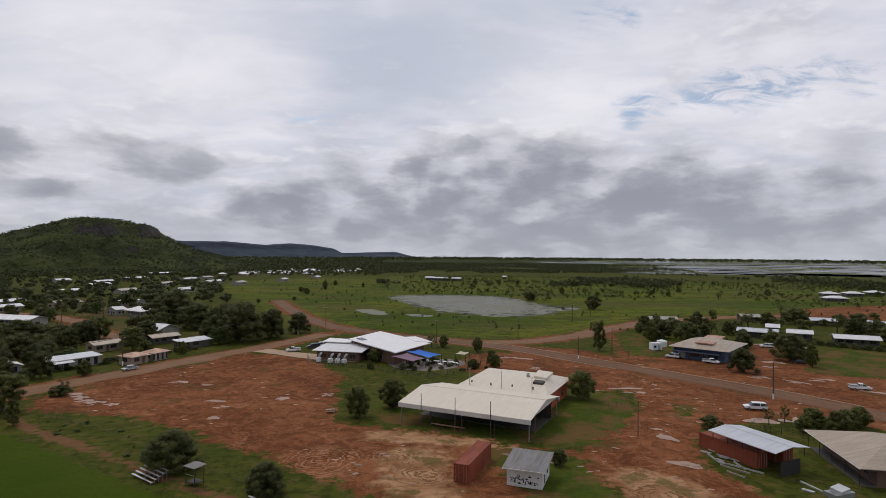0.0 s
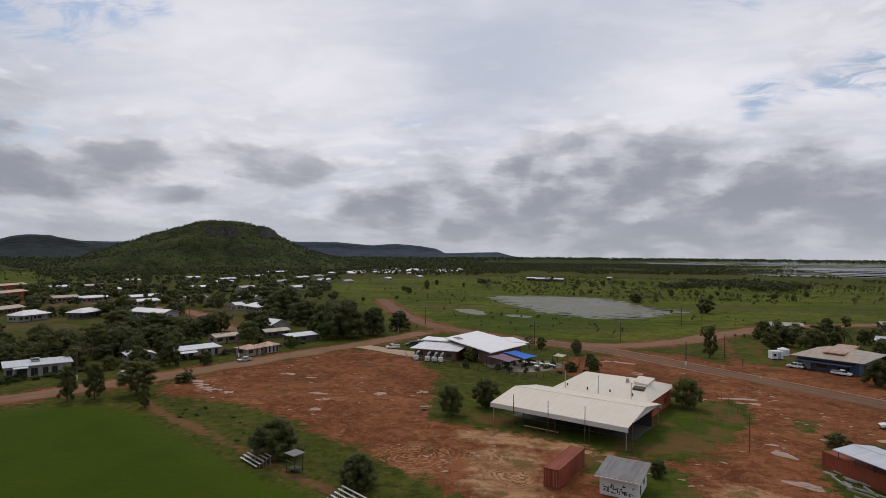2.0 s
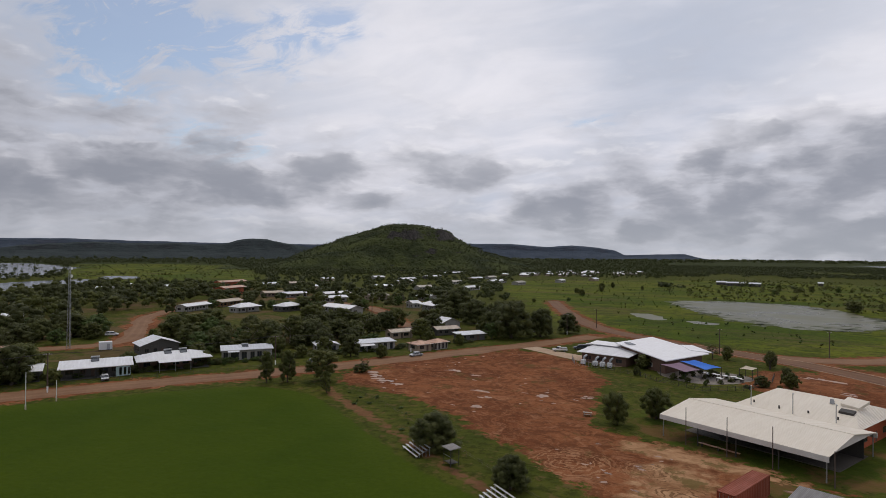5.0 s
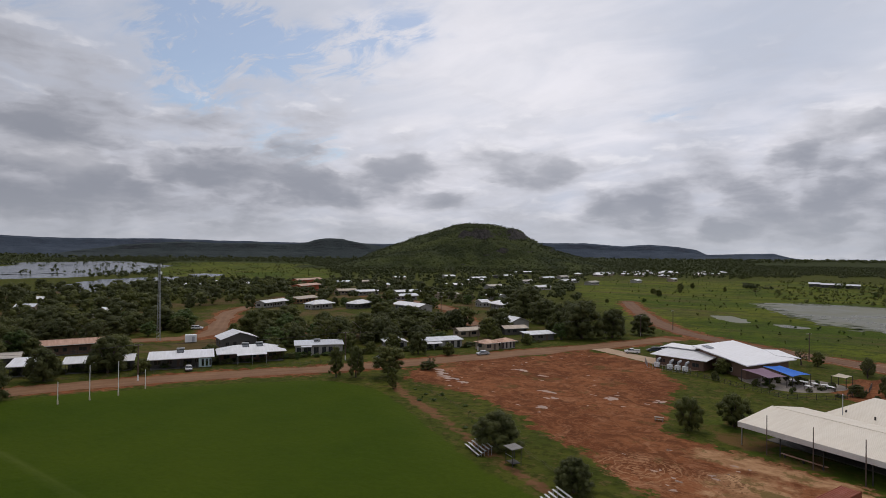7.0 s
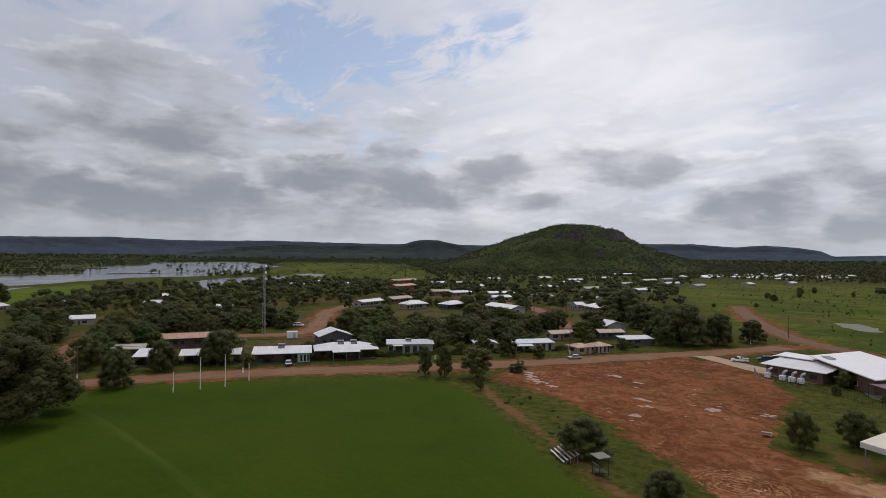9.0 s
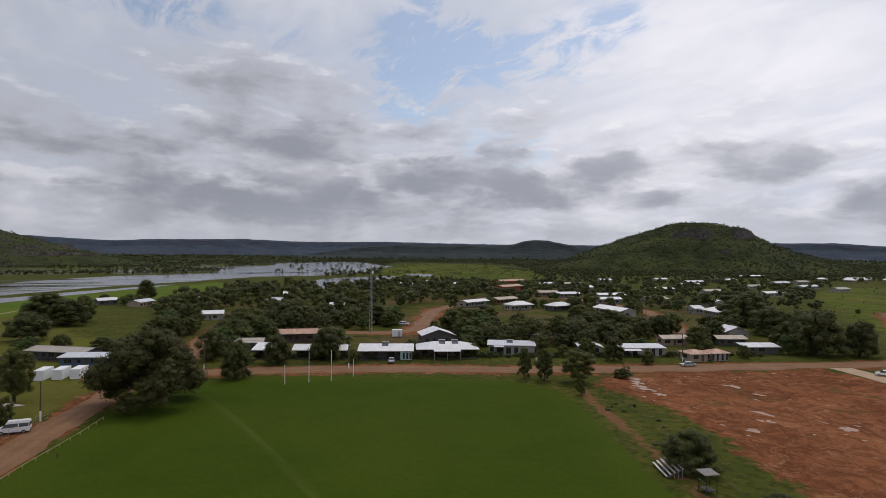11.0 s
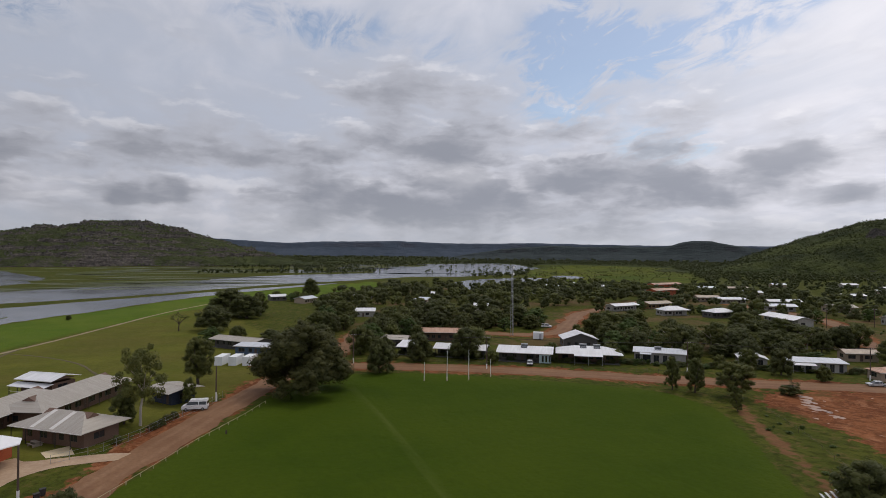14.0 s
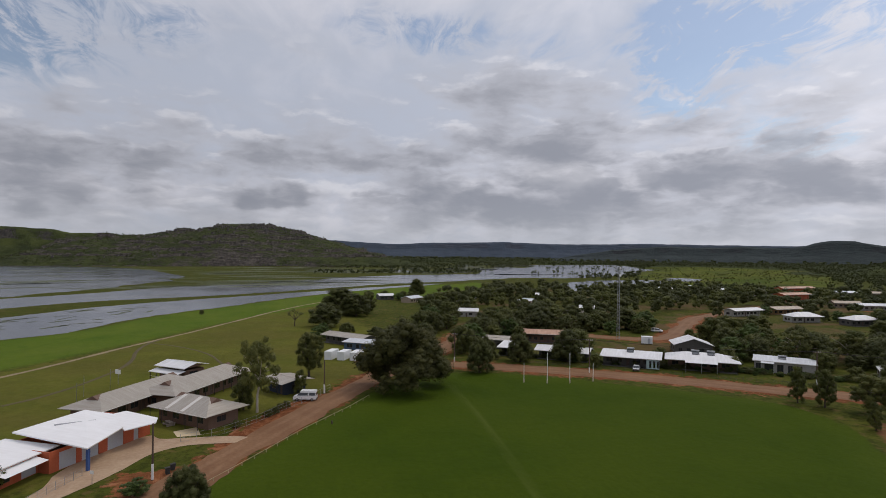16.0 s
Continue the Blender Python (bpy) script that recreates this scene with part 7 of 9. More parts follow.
sail("bright blue shade sail over the play yard", [(-11.4, 184.6, 3.7), (-7.6, 187.6, 3.9), (-0.2, 182.6, 3.2), (-4.0, 178.6, 2.8)], M_BLUE_SAIL, 0.4)
sail("faded mauve shade sail beside the centre", [(-15.8, 178.0, 3.4), (-11.2, 182.6, 3.6), (-5.2, 177.4, 2.9), (-8.8, 173.6, 2.6)], M_PURPLE_SAIL, 0.4)
sail("small cream shade sail in the play yard", [(4.2, 185.6, 2.9), (5.8, 189.2, 3.2), (8.8, 188.0, 3.0), (7.4, 184.8, 2.8)], M_CREAM_SAIL, 0.35)
sheet("paving", "grey paved play yard with pale kerb", smooth_line([(-18.5, 187), (-15, 178), (-11, 173.6), (-4, 172.5), (2, 175), (7.6, 183), (8, 188), (2.8, 192.5), (-3, 192.4), (-13.7, 192)]), surf("play_yard_paving", (0.24, 0.20, 0.165), (0.12, 0.10, 0.08), big=0.3, amount=1.0), 0.03, "paving", jitter=0.15, seed=2, step=1.5)
play_rng = np.random.RandomState(6)
for i in range(9):
    x, y = play_rng.uniform(-5, 6), play_rng.uniform(176, 188)
    pl = thing("play_equipment", x, y, 0, play_rng.uniform(0, 180), "low white play table or cubby in the yard", "play equipment", "play equipment")
    w_ = play_rng.uniform(0.7, 1.7)
    part("top", Shape().box(0, 0, 0.9, w_, w_ * 0.7, 0.12), M_WHITE_POST, pl)
    for sx in (-1, 1):
        for sy in (-1, 1):
            part("leg", Shape().box(sx * w_ * 0.4, sy * w_ * 0.26, 0, 0.1, 0.1, 0.9), M_DARK_STEEL, pl)
for i in range(8):
    x, y = play_rng.uniform(-12, 7), play_rng.uniform(168, 184)
    plant("bush", x, y, play_rng.uniform(0.8, 1.6), play_rng.uniform(1.2, 2.6), "low clipped shrub in the play yard", "play yard shrubs")


def wire_shape(pts, r=0.022, n=4):
    """One unbroken thin tube through the points."""
    s = Shape()
    for i, p in enumerate(pts):
        d = (pts[min(i + 1, len(pts) - 1)] - pts[max(i - 1, 0)]).normalized()
        u = d.orthogonal().normalized()
        w = d.cross(u)
        s.v += [tuple(p + (u * math.cos(2 * math.pi * j / n) + w * math.sin(2 * math.pi * j / n)) * r) for j in range(n)]
        if i:
            o = (i - 1) * n
            s.f += [(o + j, o + (j + 1) % n, o + n + (j + 1) % n, o + n + j) for j in range(n)]
    return s


def fence(label, pts, h=1.5, gap=2.4, rails=(0.15, 0.8, 1.45), mat=None, r=0.035, name="fence", wires=0):
    f = thing(name, 0, 0, 0, 0, label, "fence")
    p = np.array(pts, float)
    s = np.r_[0, np.cumsum(np.hypot(*np.diff(p, axis=0).T))]
    n = max(2, int(s[-1] / gap) + 1)
    q = np.linspace(0, s[-1], n)
    P = np.stack([np.interp(q, s, p[:, i]) for i in (0, 1)], 1)
    for x, y in P:
        part("post", Shape().tube((x, y, -0.1), (x, y, h), r, n=6), mat or M_STEEL, f)
    for z in rails:
        sh = wire_shape([Vector((x, y, z * h / 1.5)) for x, y in P], r * 0.6)
        part("rail", sh, mat or M_STEEL, f)
    return f


fence("dark low mesh fence round the childcare yard", [(-38.5, 183.2), (-36.7, 181.6), (-21.2, 174.9), (-16.4, 170.3), (-4, 163.8), (6, 170), (12, 182), (13, 192)], 1.3, 2.2, (0.2, 0.6, 1.0, 1.4), M_DARK_STEEL, 0.06)
fence("steel pool-style fence beside the coolers", [(-44.5, 190.0), (-41.5, 181.8), (-29, 179.5)], 1.8, 1.0, (0.2, 1.4), M_STEEL, 0.04)
sheet("driveway", "pale concrete driveway to the childcare centre", smooth_line([(-72, 206), (-66, 212), (-58, 207), (-45, 200), (-30, 196), (-26, 184), (-42, 188.5), (-62, 202)]), M_CONCRETE, 0.045, "driveway", jitter=0.1, seed=3, step=2)

# ---- shop and east side ----
sc = front_mid(78.2, 198.6, 92.2, 186.6, 25)
shop = thing("shop", sc[0], sc[1], 0, sc[2], "blue-walled shop with tan hipped roof", "shop")
shell(shop, sc[3] - 2, 22, 3.8, M_BLUE_WALL, [(-7, -4.4, 0.1, 2.4, "r"), (-3, 0, 0.9, 2.3, "w"), (1, 2, 0.1, 2.1, "d"), (3, 6, 0.9, 2.3, "w")], [], [(-6, -4, 0.9, 2.1, "w")], [(-6, -3, 0.9, 2.2, "w"), (2, 4, 0.9, 2.2, "w")])
roof_part(shop, "hip", sc[3] - 1, 23, 3.95, 2.4, M_TAN_ROOF, 1.0, hip=7, fascia=False)
part("raised_roof", Shape().slab([(-2.2, -8, 5.45), (3.6, -8, 5.45), (3.6, 7, 6.5), (-2.2, 7, 6.5)], 0.3), M_RUST_ROOF, shop, "raised rusty roof strip")
part("awning", Shape().slab([(-8, -13.8, 2.7), (7, -13.8, 2.7), (7, -11, 3.1), (-8, -11, 3.1)], 0.08), M_NAVY, shop, "dark blue awning along the front")
for x in (-7.6, -2.6, 2.2, 6.6):
    part("post", Shape().box(x, -13.6, 0, 0.12, 0.12, 2.62), M_NAVY, shop)
part("cool_room", Shape().box(sc[3] / 2 + 2.2, -3, 0, 4, 6, 2.6), M_CONT_WHITE, shop, "white cool room against the wall")
wb = thing("site_cabin", 78.8, 213.0, 0, 5, "small white box cabin on the grass", "cabin")
part("body", Shape().box(0, 0, 0.25, 3.6, 3.0, 2.6), M_CONT_WHITE, wb)
part("door", Shape().box(0.6, -1.53, 0.3, 0.9, 0.06, 2.0), M_DOOR_GREY, wb)
part("window", Shape().box(-0.9, -1.53, 1.2, 0.9, 0.06, 0.8), M_GLASS, wb)
for sx in (-1.4, 1.4):
    part("skid", Shape().box(sx, 0, 0, 0.2, 3.0, 0.25), M_DARK_STEEL, wb)
tank = thing("water_tank", 84.5, 222, 0, 0, "round white water tank with domed top", "tank")
part("body", Shape().tube((0, 0, 0), (0, 0, 2.2), 1.9, 1.9, 20), M_CONT_WHITE, tank)
part("lid", Shape().tube((0, 0, 2.2), (0, 0, 2.7), 1.9, 0.4, 20), M_CONT_WHITE, tank)

shed_c = front_mid(47.4, 102.9, 52.5, 90.7, 8.0)
container(50.9, 101.3, -68 + 180, 12.19, "faded red container walling one side of the shed", h=2.6)
container(56.3, 103.4, -68 + 180, 12.19, "dark red container on the shed's far side", h=2.6)
shed = thing("shed", shed_c[0], shed_c[1], 0, shed_c[2], "shed roof spanning two red containers", "shed")
roof_part(shed, "gable", 12.4, 7.4, 4.1, 0.55, M_ZINC_ROOF, 0.35, fascia=False)
for sx in (-6, -3, 0, 3, 6):
    for sy in (-1, 1):
        part("post", Shape().box(sx, sy * 3.4, 2.6, 0.1, 0.1, 1.42), M_DARK_STEEL, shed)
# added dark sheet stands for the shade within the shed's open end
part("end_screen", Shape().box(6.1, 0, 0, 0.08, 4.6, 2.4), M_DARK, shed)
part("beam", Shape().box(0, -3.4, 3.85, 12.4, 0.12, 0.16), M_DARK_STEEL, shed)
house("long house with tan sheet roof", 67.3, 107.2, 63.5, 87.6, 15, 3.0, "hip", 2.3, M_TAN_ROOF, M_BROWN_WALL, 0.9, seed=200)
junk_rng = np.random.RandomState(9)
for i in range(22):
    x, y = (junk_rng.uniform(47, 50.5), junk_rng.uniform(92, 109)) if i < 13 else (junk_rng.uniform(54, 62), junk_rng.uniform(78, 88))
    j = thing("scrap_sheet" if i % 2 else "timber_beam", x, y, 0, 112 + junk_rng.normal(0, 18), "pale scrap sheet lying on the ground" if i % 2 else "grey timber beam lying by the shed", "scrap" if i % 2 else "beam", "scrap by the shed")
    if i % 2:
        part("sheet", Shape().box(0, 0, 0.0, junk_rng.uniform(1.0, 2.2), junk_rng.uniform(0.6, 1.1), 0.18, 0, 0.1), M_ALU, j)
    else:
        part("beam", Shape().box(0, 0, 0, junk_rng.uniform(2.5, 6), 0.25, 0.22), M_TIMBER if i % 4 else M_ALU, j)
heap = thing("trailer", 57.5, 83.5, 0, 20, "old grey box trailer loaded with scrap", "trailer")
part("tray", Shape().box(0, 0, 0.5, 3.8, 2.0, 0.7), M_STEEL, heap)
part("load", Shape().box(0.2, 0, 1.2, 2.6, 1.6, 0.5, 0.2, 0.15), M_ALU, heap)
for sy in (-1, 1):
    part("wheel", Shape().tube((0, sy * 1.02, 0.33), (0, sy * 1.2, 0.33), 0.33, n=12), M_TYRE, heap)
part("drawbar", Shape().box(2.7, 0, 0.5, 1.8, 0.12, 0.12), M_DARK_STEEL, heap)

# ---- school ----
def block(label, lx, ly, rx, ry, D, h, roof, rise, rm, wm, seed, over=0.9, hip=None, strips=()):
    x, y, turn, L = front_mid(lx, ly, rx, ry, D)
    root = thing("school_block", x, y, 0, turn, label, "school", "school blocks")
    rng = np.random.RandomState(seed)
    shell(root, L - 2 * over - 1, D - 2 * over - 1.5, h - 0.1, wm, openings(rng, L - 2 * over - 1.5, h), openings(rng, L - 4, h, door=False), openings(rng, D - 5, h, door=False), openings(rng, D - 5, h, door=False))
    r = roof_part(root, roof, L - 2 * over, D - 2 * over, h, rise, rm, over, hip=hip)
    for sx in strips:
        part("translucent_strip", Shape().slab([(sx - 0.45, -D / 2 + 0.3, h + 0.12), (sx + 0.45, -D / 2 + 0.3, h + 0.12), (sx + 0.45, -0.3, h + rise * 0.97), (sx - 0.45, -0.3, h + rise * 0.97)], 0.05), M_FASCIA, r, "pale translucent roof strip")
    if roof == "hip":
        for sgn in (-1, 1):
            x0 = sgn * (L / 2 - (hip or D / 2) * 0.62)
            gz = h + rise * 0.6
            part("gablet", Shape().solid([(x0, -1.5, gz), (x0, 1.5, gz), (x0, 0, gz + rise * 0.42), (x0 - sgn * 2.2, 0, gz + rise * 0.42)], [(0, 1, 2), (0, 2, 3), (1, 3, 2), (0, 3, 1)]), M_BROWN_WALL, r, "small brown gablet vent")
    for sx in np.arange(-L / 2 + 0.4, L / 2, 3.4):
        part("post", Shape().box(sx, -D / 2 + 0.35, 0, 0.1, 0.1, h - 0.1), M_DARK_STEEL, root)
    return root


block("brown-walled school block with weathered hip roof", -112.2, -24.6, -102.0, -11.2, 10.5, 3.0, "hip", 2.0, M_GREY_ROOF, M_BROWN_WALL, 1, strips=(-3.2, 1.2))
block("long school wing with weathered grey roof", -108.6, -31.6, -136.5, -20.4, 10, 3.0, "hip", 1.9, M_GREY_ROOF, M_BROWN_WALL, 2)
block("long school wing joining the courtyard", -118.8, -21.2, -146.5, -9.4, 10.5, 3.1, "hip", 2.0, M_GREY_ROOF, M_BROWN_WALL, 3)
block("dark blue school block with grey roof", -135.0, -6.4, -127.4, -0.2, 9, 3.0, "gable", 0.6, M_GREY_ROOF, M_NAVY, 4)
sheet("paved_court", "tan concrete court behind the school wing", [(-143.4, -34.8), (-150.2, -33.0), (-146.7, -27.1), (-137.9, -29.4)], M_CONCRETE, 0.05, "court")
raised = thing("raised_house", -148.0, -27.5, 0, 55, "raised brown building with white roof and verandah", "building")
shell(raised, 9, 6, 2.4, M_BROWN_WALL, openings(np.random.RandomState(5), 8.5, 2.4), [], [], [(-1.5, 1.0, 0.9, 2.0, "w")], base=1.2)
roof_part(raised, "gable", 9.4, 6.4, 4.4, 0.9, M_WHITE_ROOF, 0.7)
gable_ends(raised, "gable", 9.4, 6.4, 4.3, 0.9, M_BROWN_WALL)
part("verandah_roof", Shape().slab([(-5.2, -5.8, 3.2), (5.2, -5.8, 3.2), (5.2, -3.2, 3.7), (-5.2, -3.2, 3.7)], 0.1), M_WHITE_ROOF, raised)
part("verandah_deck", Shape().box(0, -4.3, 1.05, 10, 2.6, 0.15), M_TIMBER, raised)
for x in (-4.8, -2.4, 0, 2.4, 4.8):
    part("post", Shape().box(x, -5.5, 0, 0.12, 0.12, 3.1), M_DARK_STEEL, raised)
    part("stump", Shape().box(x * 0.9, 0, 0, 0.3, 5.6, 1.2), M_DARK_STEEL, raised)
part("railing", Shape().box(0, -5.55, 2.0, 9.8, 0.06, 0.08), M_WHITE_POST, raised)
for x, y, h in ((-128, -44, 4.5), (-134, -45, 4.8), (-141, -42, 5)):
    pole(x, y, h, "slim steel goal or court pole on the school lawn", M_STEEL, r=0.05)
sgn = thing("backboard", -146, -42, 0, 60, "white basketball backboard on a steel pole", "backboard")
part("pole", Shape().tube((0, 0, -0.1), (0, 0, 3.4), 0.07, n=8), M_STEEL, sgn)
part("board", Shape().box(0, -0.1, 2.7, 1.8, 0.05, 1.1), M_WHITE_POST, sgn)
fence("galvanised school fence along the road", [(-97.5, -14.5), (-100.5, -8.5), (-108, -3.0), (-116, 1.0), (-126, 7.5), (-133, 10.5)], 1.5, 2.6)
for i, (x, y) in enumerate(((-112, -1.5), (-114, -0.4), (-117, 0.4), (-119, 1.6), (-105.5, -6.5))):
    plant("bush", x, y, 1.6, 2.6, "clipped hedge bush at the school fence")

# ---- fire station ----
fc = front_mid(-84.9, -29.9, -103.5, -21.2, 10.0)
fire = thing("fire_station", fc[0], fc[1], 0, fc[2], "orange-walled emergency station with white roof", "building")
L, D = fc[3], 10.0
fire_in = pose(fc[0], fc[1], 0, 0, 0, fc[2]).inverted()


def fire_at(rows):
    return [tuple(fire_in @ Vector(p_)) for p_ in rows]


shell(fire, L - 0.4, D, 3.25, M_ORANGE_WALL, [(-8.4, -5.4, 0.05, 2.75, "r"), (-4.4, -1.2, 0.05, 2.75, "r"), (0.6, 3.9, 0.05, 2.75, "r"), (6.2, 7.3, 0.05, 2.1, "d")], [], [], [(-2, 0, 1, 2.2, "w")], door_mat=M_DOOR_GREY)
part("roof", Shape().slab(fire_at([(-84.2, -24.2, 3.95), (-94.6, -23.0, 3.95), (-101.9, -26.8, 4.3), (-103.0, -32.2, 4.95), (-91.6, -38.2, 4.7)])[::-1], 0.22), M_BRIGHT_ROOF, fire)
part("side_roof", Shape().slab(fire_at([(-94.4, -22.6, 3.45), (-98.6, -18.9, 3.4), (-101.7, -19.5, 3.4), (-106.2, -26.4, 3.7), (-102.2, -29.4, 3.8), (-99.5, -25.8, 3.6)])[::-1], 0.16), M_BRIGHT_ROOF, fire, "lower white roof over the end bay")
part("roof_ridge_vent", Shape().tube(*fire_at([(-94.6, -33.4, 4.72), (-97.8, -28.4, 4.38)]), 0.16, n=8), M_STEEL, fire)
post_at = fire_at([(-85.7, -24.7, 0)])[0]
part("post", Shape().box(post_at[0], post_at[1], 0, 0.42, 0.42, 3.85), M_BLUE_PAINT, fire, "square blue canopy post")
part("gutter", Shape().tube(*fire_at([(-84.1, -24.2, 3.86), (-94.5, -22.9, 3.86)]), 0.09, n=8), M_FASCIA, fire)
ac_ = front_mid(-76.8, -34.0, -89.0, -30.2, 9.5)
annex = thing("station_annex", ac_[0], ac_[1], 0, ac_[2], "low orange annex with white roof", "building")
shell(annex, 11.4, 8.2, 3.0, M_ORANGE_WALL, [(-4.5, -1.7, 0.6, 2.3, "w"), (0.2, 2.8, 0.05, 2.4, "r"), (4.2, 5.2, 0.05, 2.1, "d")], [], [(-2, 0, 0.9, 2.1, "w")], [])
roof_part(annex, "up", 11.6, 8.3, 3.15, 0.5, M_BRIGHT_ROOF, 0.6)
part("window_awning", Shape().slab([(-5.0, -6.6, 2.35), (2.4, -6.6, 2.35), (2.4, -4.5, 2.75), (-5.0, -4.5, 2.75)], 0.06), M_BRIGHT_ROOF, annex, "white sheet awning")
part("roof_unit", Shape().box(-1, 0.5, 3.6, 1.2, 1.0, 0.8), M_STEEL, annex)
sheet("driveway", "pale concrete forecourt and driveway", smooth_line([(-66, -29), (-77.3, -23.2), (-84.9, -19.7), (-91.8, -17.9), (-95.2, -14.8), (-96.0, -10.5), (-96.0, -2.6), (-99.6, -2.9), (-100.3, -10.5), (-100.0, -15.6), (-99.6, -19.0), (-103.2, -20.8), (-98.0, -24.3), (-86.5, -29.3), (-77.3, -27.6), (-68, -33)], 1), M_CONCRETE, 0.055, "driveway", jitter=0.06, seed=4, step=1.5)
sheet("sand_pad", "pale sand pad edged with timber", [(-104.0, -17.5), (-106.3, -13.8), (-101.2, -12.0), (-100.6, -15.9)], surf("pale_sand", (0.62, 0.50, 0.32), (0.5, 0.4, 0.26), amount=0.7), 0.07, "sand pad")
fence("wire fence in front of the annex", [(-72, -27.5), (-78, -26.2), (-83.5, -24.6)], 1.3, 1.6, (0.3, 0.7, 1.1, 1.45), M_STEEL, 0.03)
sp = thing("sign", -80.1, -21.9, 0, 70, "small white sign on a thin post", "sign")
part("post", Shape().tube((0, 0, -0.1), (0, 0, 2.0), 0.04, n=6), M_STEEL, sp)
part("plate", Shape().box(0, -0.06, 1.5, 0.6, 0.03, 0.5), M_WHITE_POST, sp)
for x, y in ((-82.6, -12.4), (-84.2, -12.1)):
    b_ = thing("wheelie_bin", x, y, 0, 30, "dark green wheeled rubbish bin", "bin", "bins by the road")
    part("body", Shape().solid([(-0.24, -0.26, 0.05), (0.24, -0.26, 0.05), (0.24, 0.26, 0.05), (-0.24, 0.26, 0.05), (-0.3, -0.34, 0.95), (0.3, -0.34, 0.95), (0.3, 0.36, 0.95), (-0.3, 0.36, 0.95)], [(3, 2, 1, 0), (4, 5, 6, 7), (0, 1, 5, 4), (1, 2, 6, 5), (2, 3, 7, 6), (3, 0, 4, 7)]), M_DARK, b_)
    part("lid", Shape().box(0, 0, 0.95, 0.64, 0.76, 0.08, 0, 0.06), M_DARK, b_)
tb = thing("picnic_table", -108.5, -19.5, 0, 40, "timber picnic table with benches", "table")
part("tabletop", Shape().box(0, 0, 0.72, 2.0, 0.8, 0.06), M_TIMBER, tb)
for sy in (-0.75, 0.75):
    part("bench", Shape().box(0, sy, 0.43, 2.0, 0.3, 0.05), M_TIMBER, tb)
for sx in (-0.8, 0.8):
    part("leg", Shape().box(sx, 0, 0, 0.1, 1.6, 0.43).box(sx, 0, 0.43, 0.1, 0.7, 0.29), M_TIMBER, tb)

# ---- playing field ----
for x, y, h in ((-135.3, 60.4, 4.9), (-133.6, 66.2, 7.9), (-132.6, 72.0, 8.0), (-134.2, 79.2, 4.8)):
    g = thing("goal_post", x, y, 0, 0, "tall white football goal post" if h > 6 else "shorter white behind post", "goal post", "goal posts")
    part("shaft", Shape().tube((0, 0, -0.2), (0, 0, h), 0.10, 0.07, 10), M_WHITE_POST, g)
    part("padding", Shape().tube((0, 0, 0), (0, 0, 0.9), 0.16, 0.16, 10), M_CREAM_SAIL, g)


def bleachers(x, y, turn, label):
    b_ = thing("bleachers", x, y, 0, turn, label, "bleachers")
    for i in range(5):
        part("seat_plank", Shape().box(0, -1.3 + i * 0.62, 0.36 + i * 0.27, 6.0, 0.30, 0.05), M_ALU, b_)
        if i:
            part("foot_plank", Shape().box(0, -1.0 + (i - 1) * 0.62, 0.18 + (i - 1) * 0.27, 6.0, 0.22, 0.04), M_DARK_STEEL, b_)
    for sx in (-2.7, 0, 2.7):
        for i in range(5):
            part("upright", Shape().box(sx, -1.3 + i * 0.62, 0, 0.07, 0.07, 0.36 + i * 0.27), M_STEEL, b_)
        part("brace", Shape().tube((sx, -1.4, 0.1), (sx, 1.25, 1.35), 0.03, n=6), M_STEEL, b_)


bleachers(-45.2, 89.7, -36, "five-row aluminium bleachers beside the field")
bleachers(-24.9, 77.2, -36, "aluminium bleachers near the field corner")
st = thing("scorers_stand", -37.2, 87.2, 0, -30, "small raised stand with flat blue-grey roof", "stand")
part("roof", Shape().slab([(-1.3, -1.1, 2.95), (1.3, -1.1, 2.95), (1.3, 1.1, 3.05), (-1.3, 1.1, 3.05)], 0.08), M_HUT_ROOF, st)
part("deck", Shape().box(0, 0, 0.5, 1.9, 1.5, 0.08), M_DARK_STEEL, st)
for sx in (-1, 1):
    for sy in (-0.8, 0.8):
        part("leg", Shape().box(sx, sy, 0, 0.08, 0.08, 2.9), M_DARK_STEEL, st)
part("rail", Shape().box(0, -0.85, 1.7, 2.1, 0.05, 0.06), M_STEEL, st)
rail = fence("low weathered boundary rail beside the road", [(-58, -15.0), (-78.5, -5.1), (-85.9, -1.2), (-100.3, 5.9), (-116.0, 15.1), (-125, 19.6)], 0.55, 3.2, (1.5,), M_YELLOW_LINE, 0.06, name="boundary_rail")
fence("thin wire fence between field and yard", [(-84, 122), (-66, 112), (-50, 101), (-34, 90), (-20, 80)], 1.0, 5.0, (0.9, 1.4), M_POLE, 0.02)
st2 = thing("sprinkler_stump", -105.0, 11.5, 0, 0, "reddish stump standing on the grass", "stump")
part("stump", Shape().tube((0, 0, -0.1), (0, 0, 0.7), 0.18, 0.12, 8), M_BARK, st2)

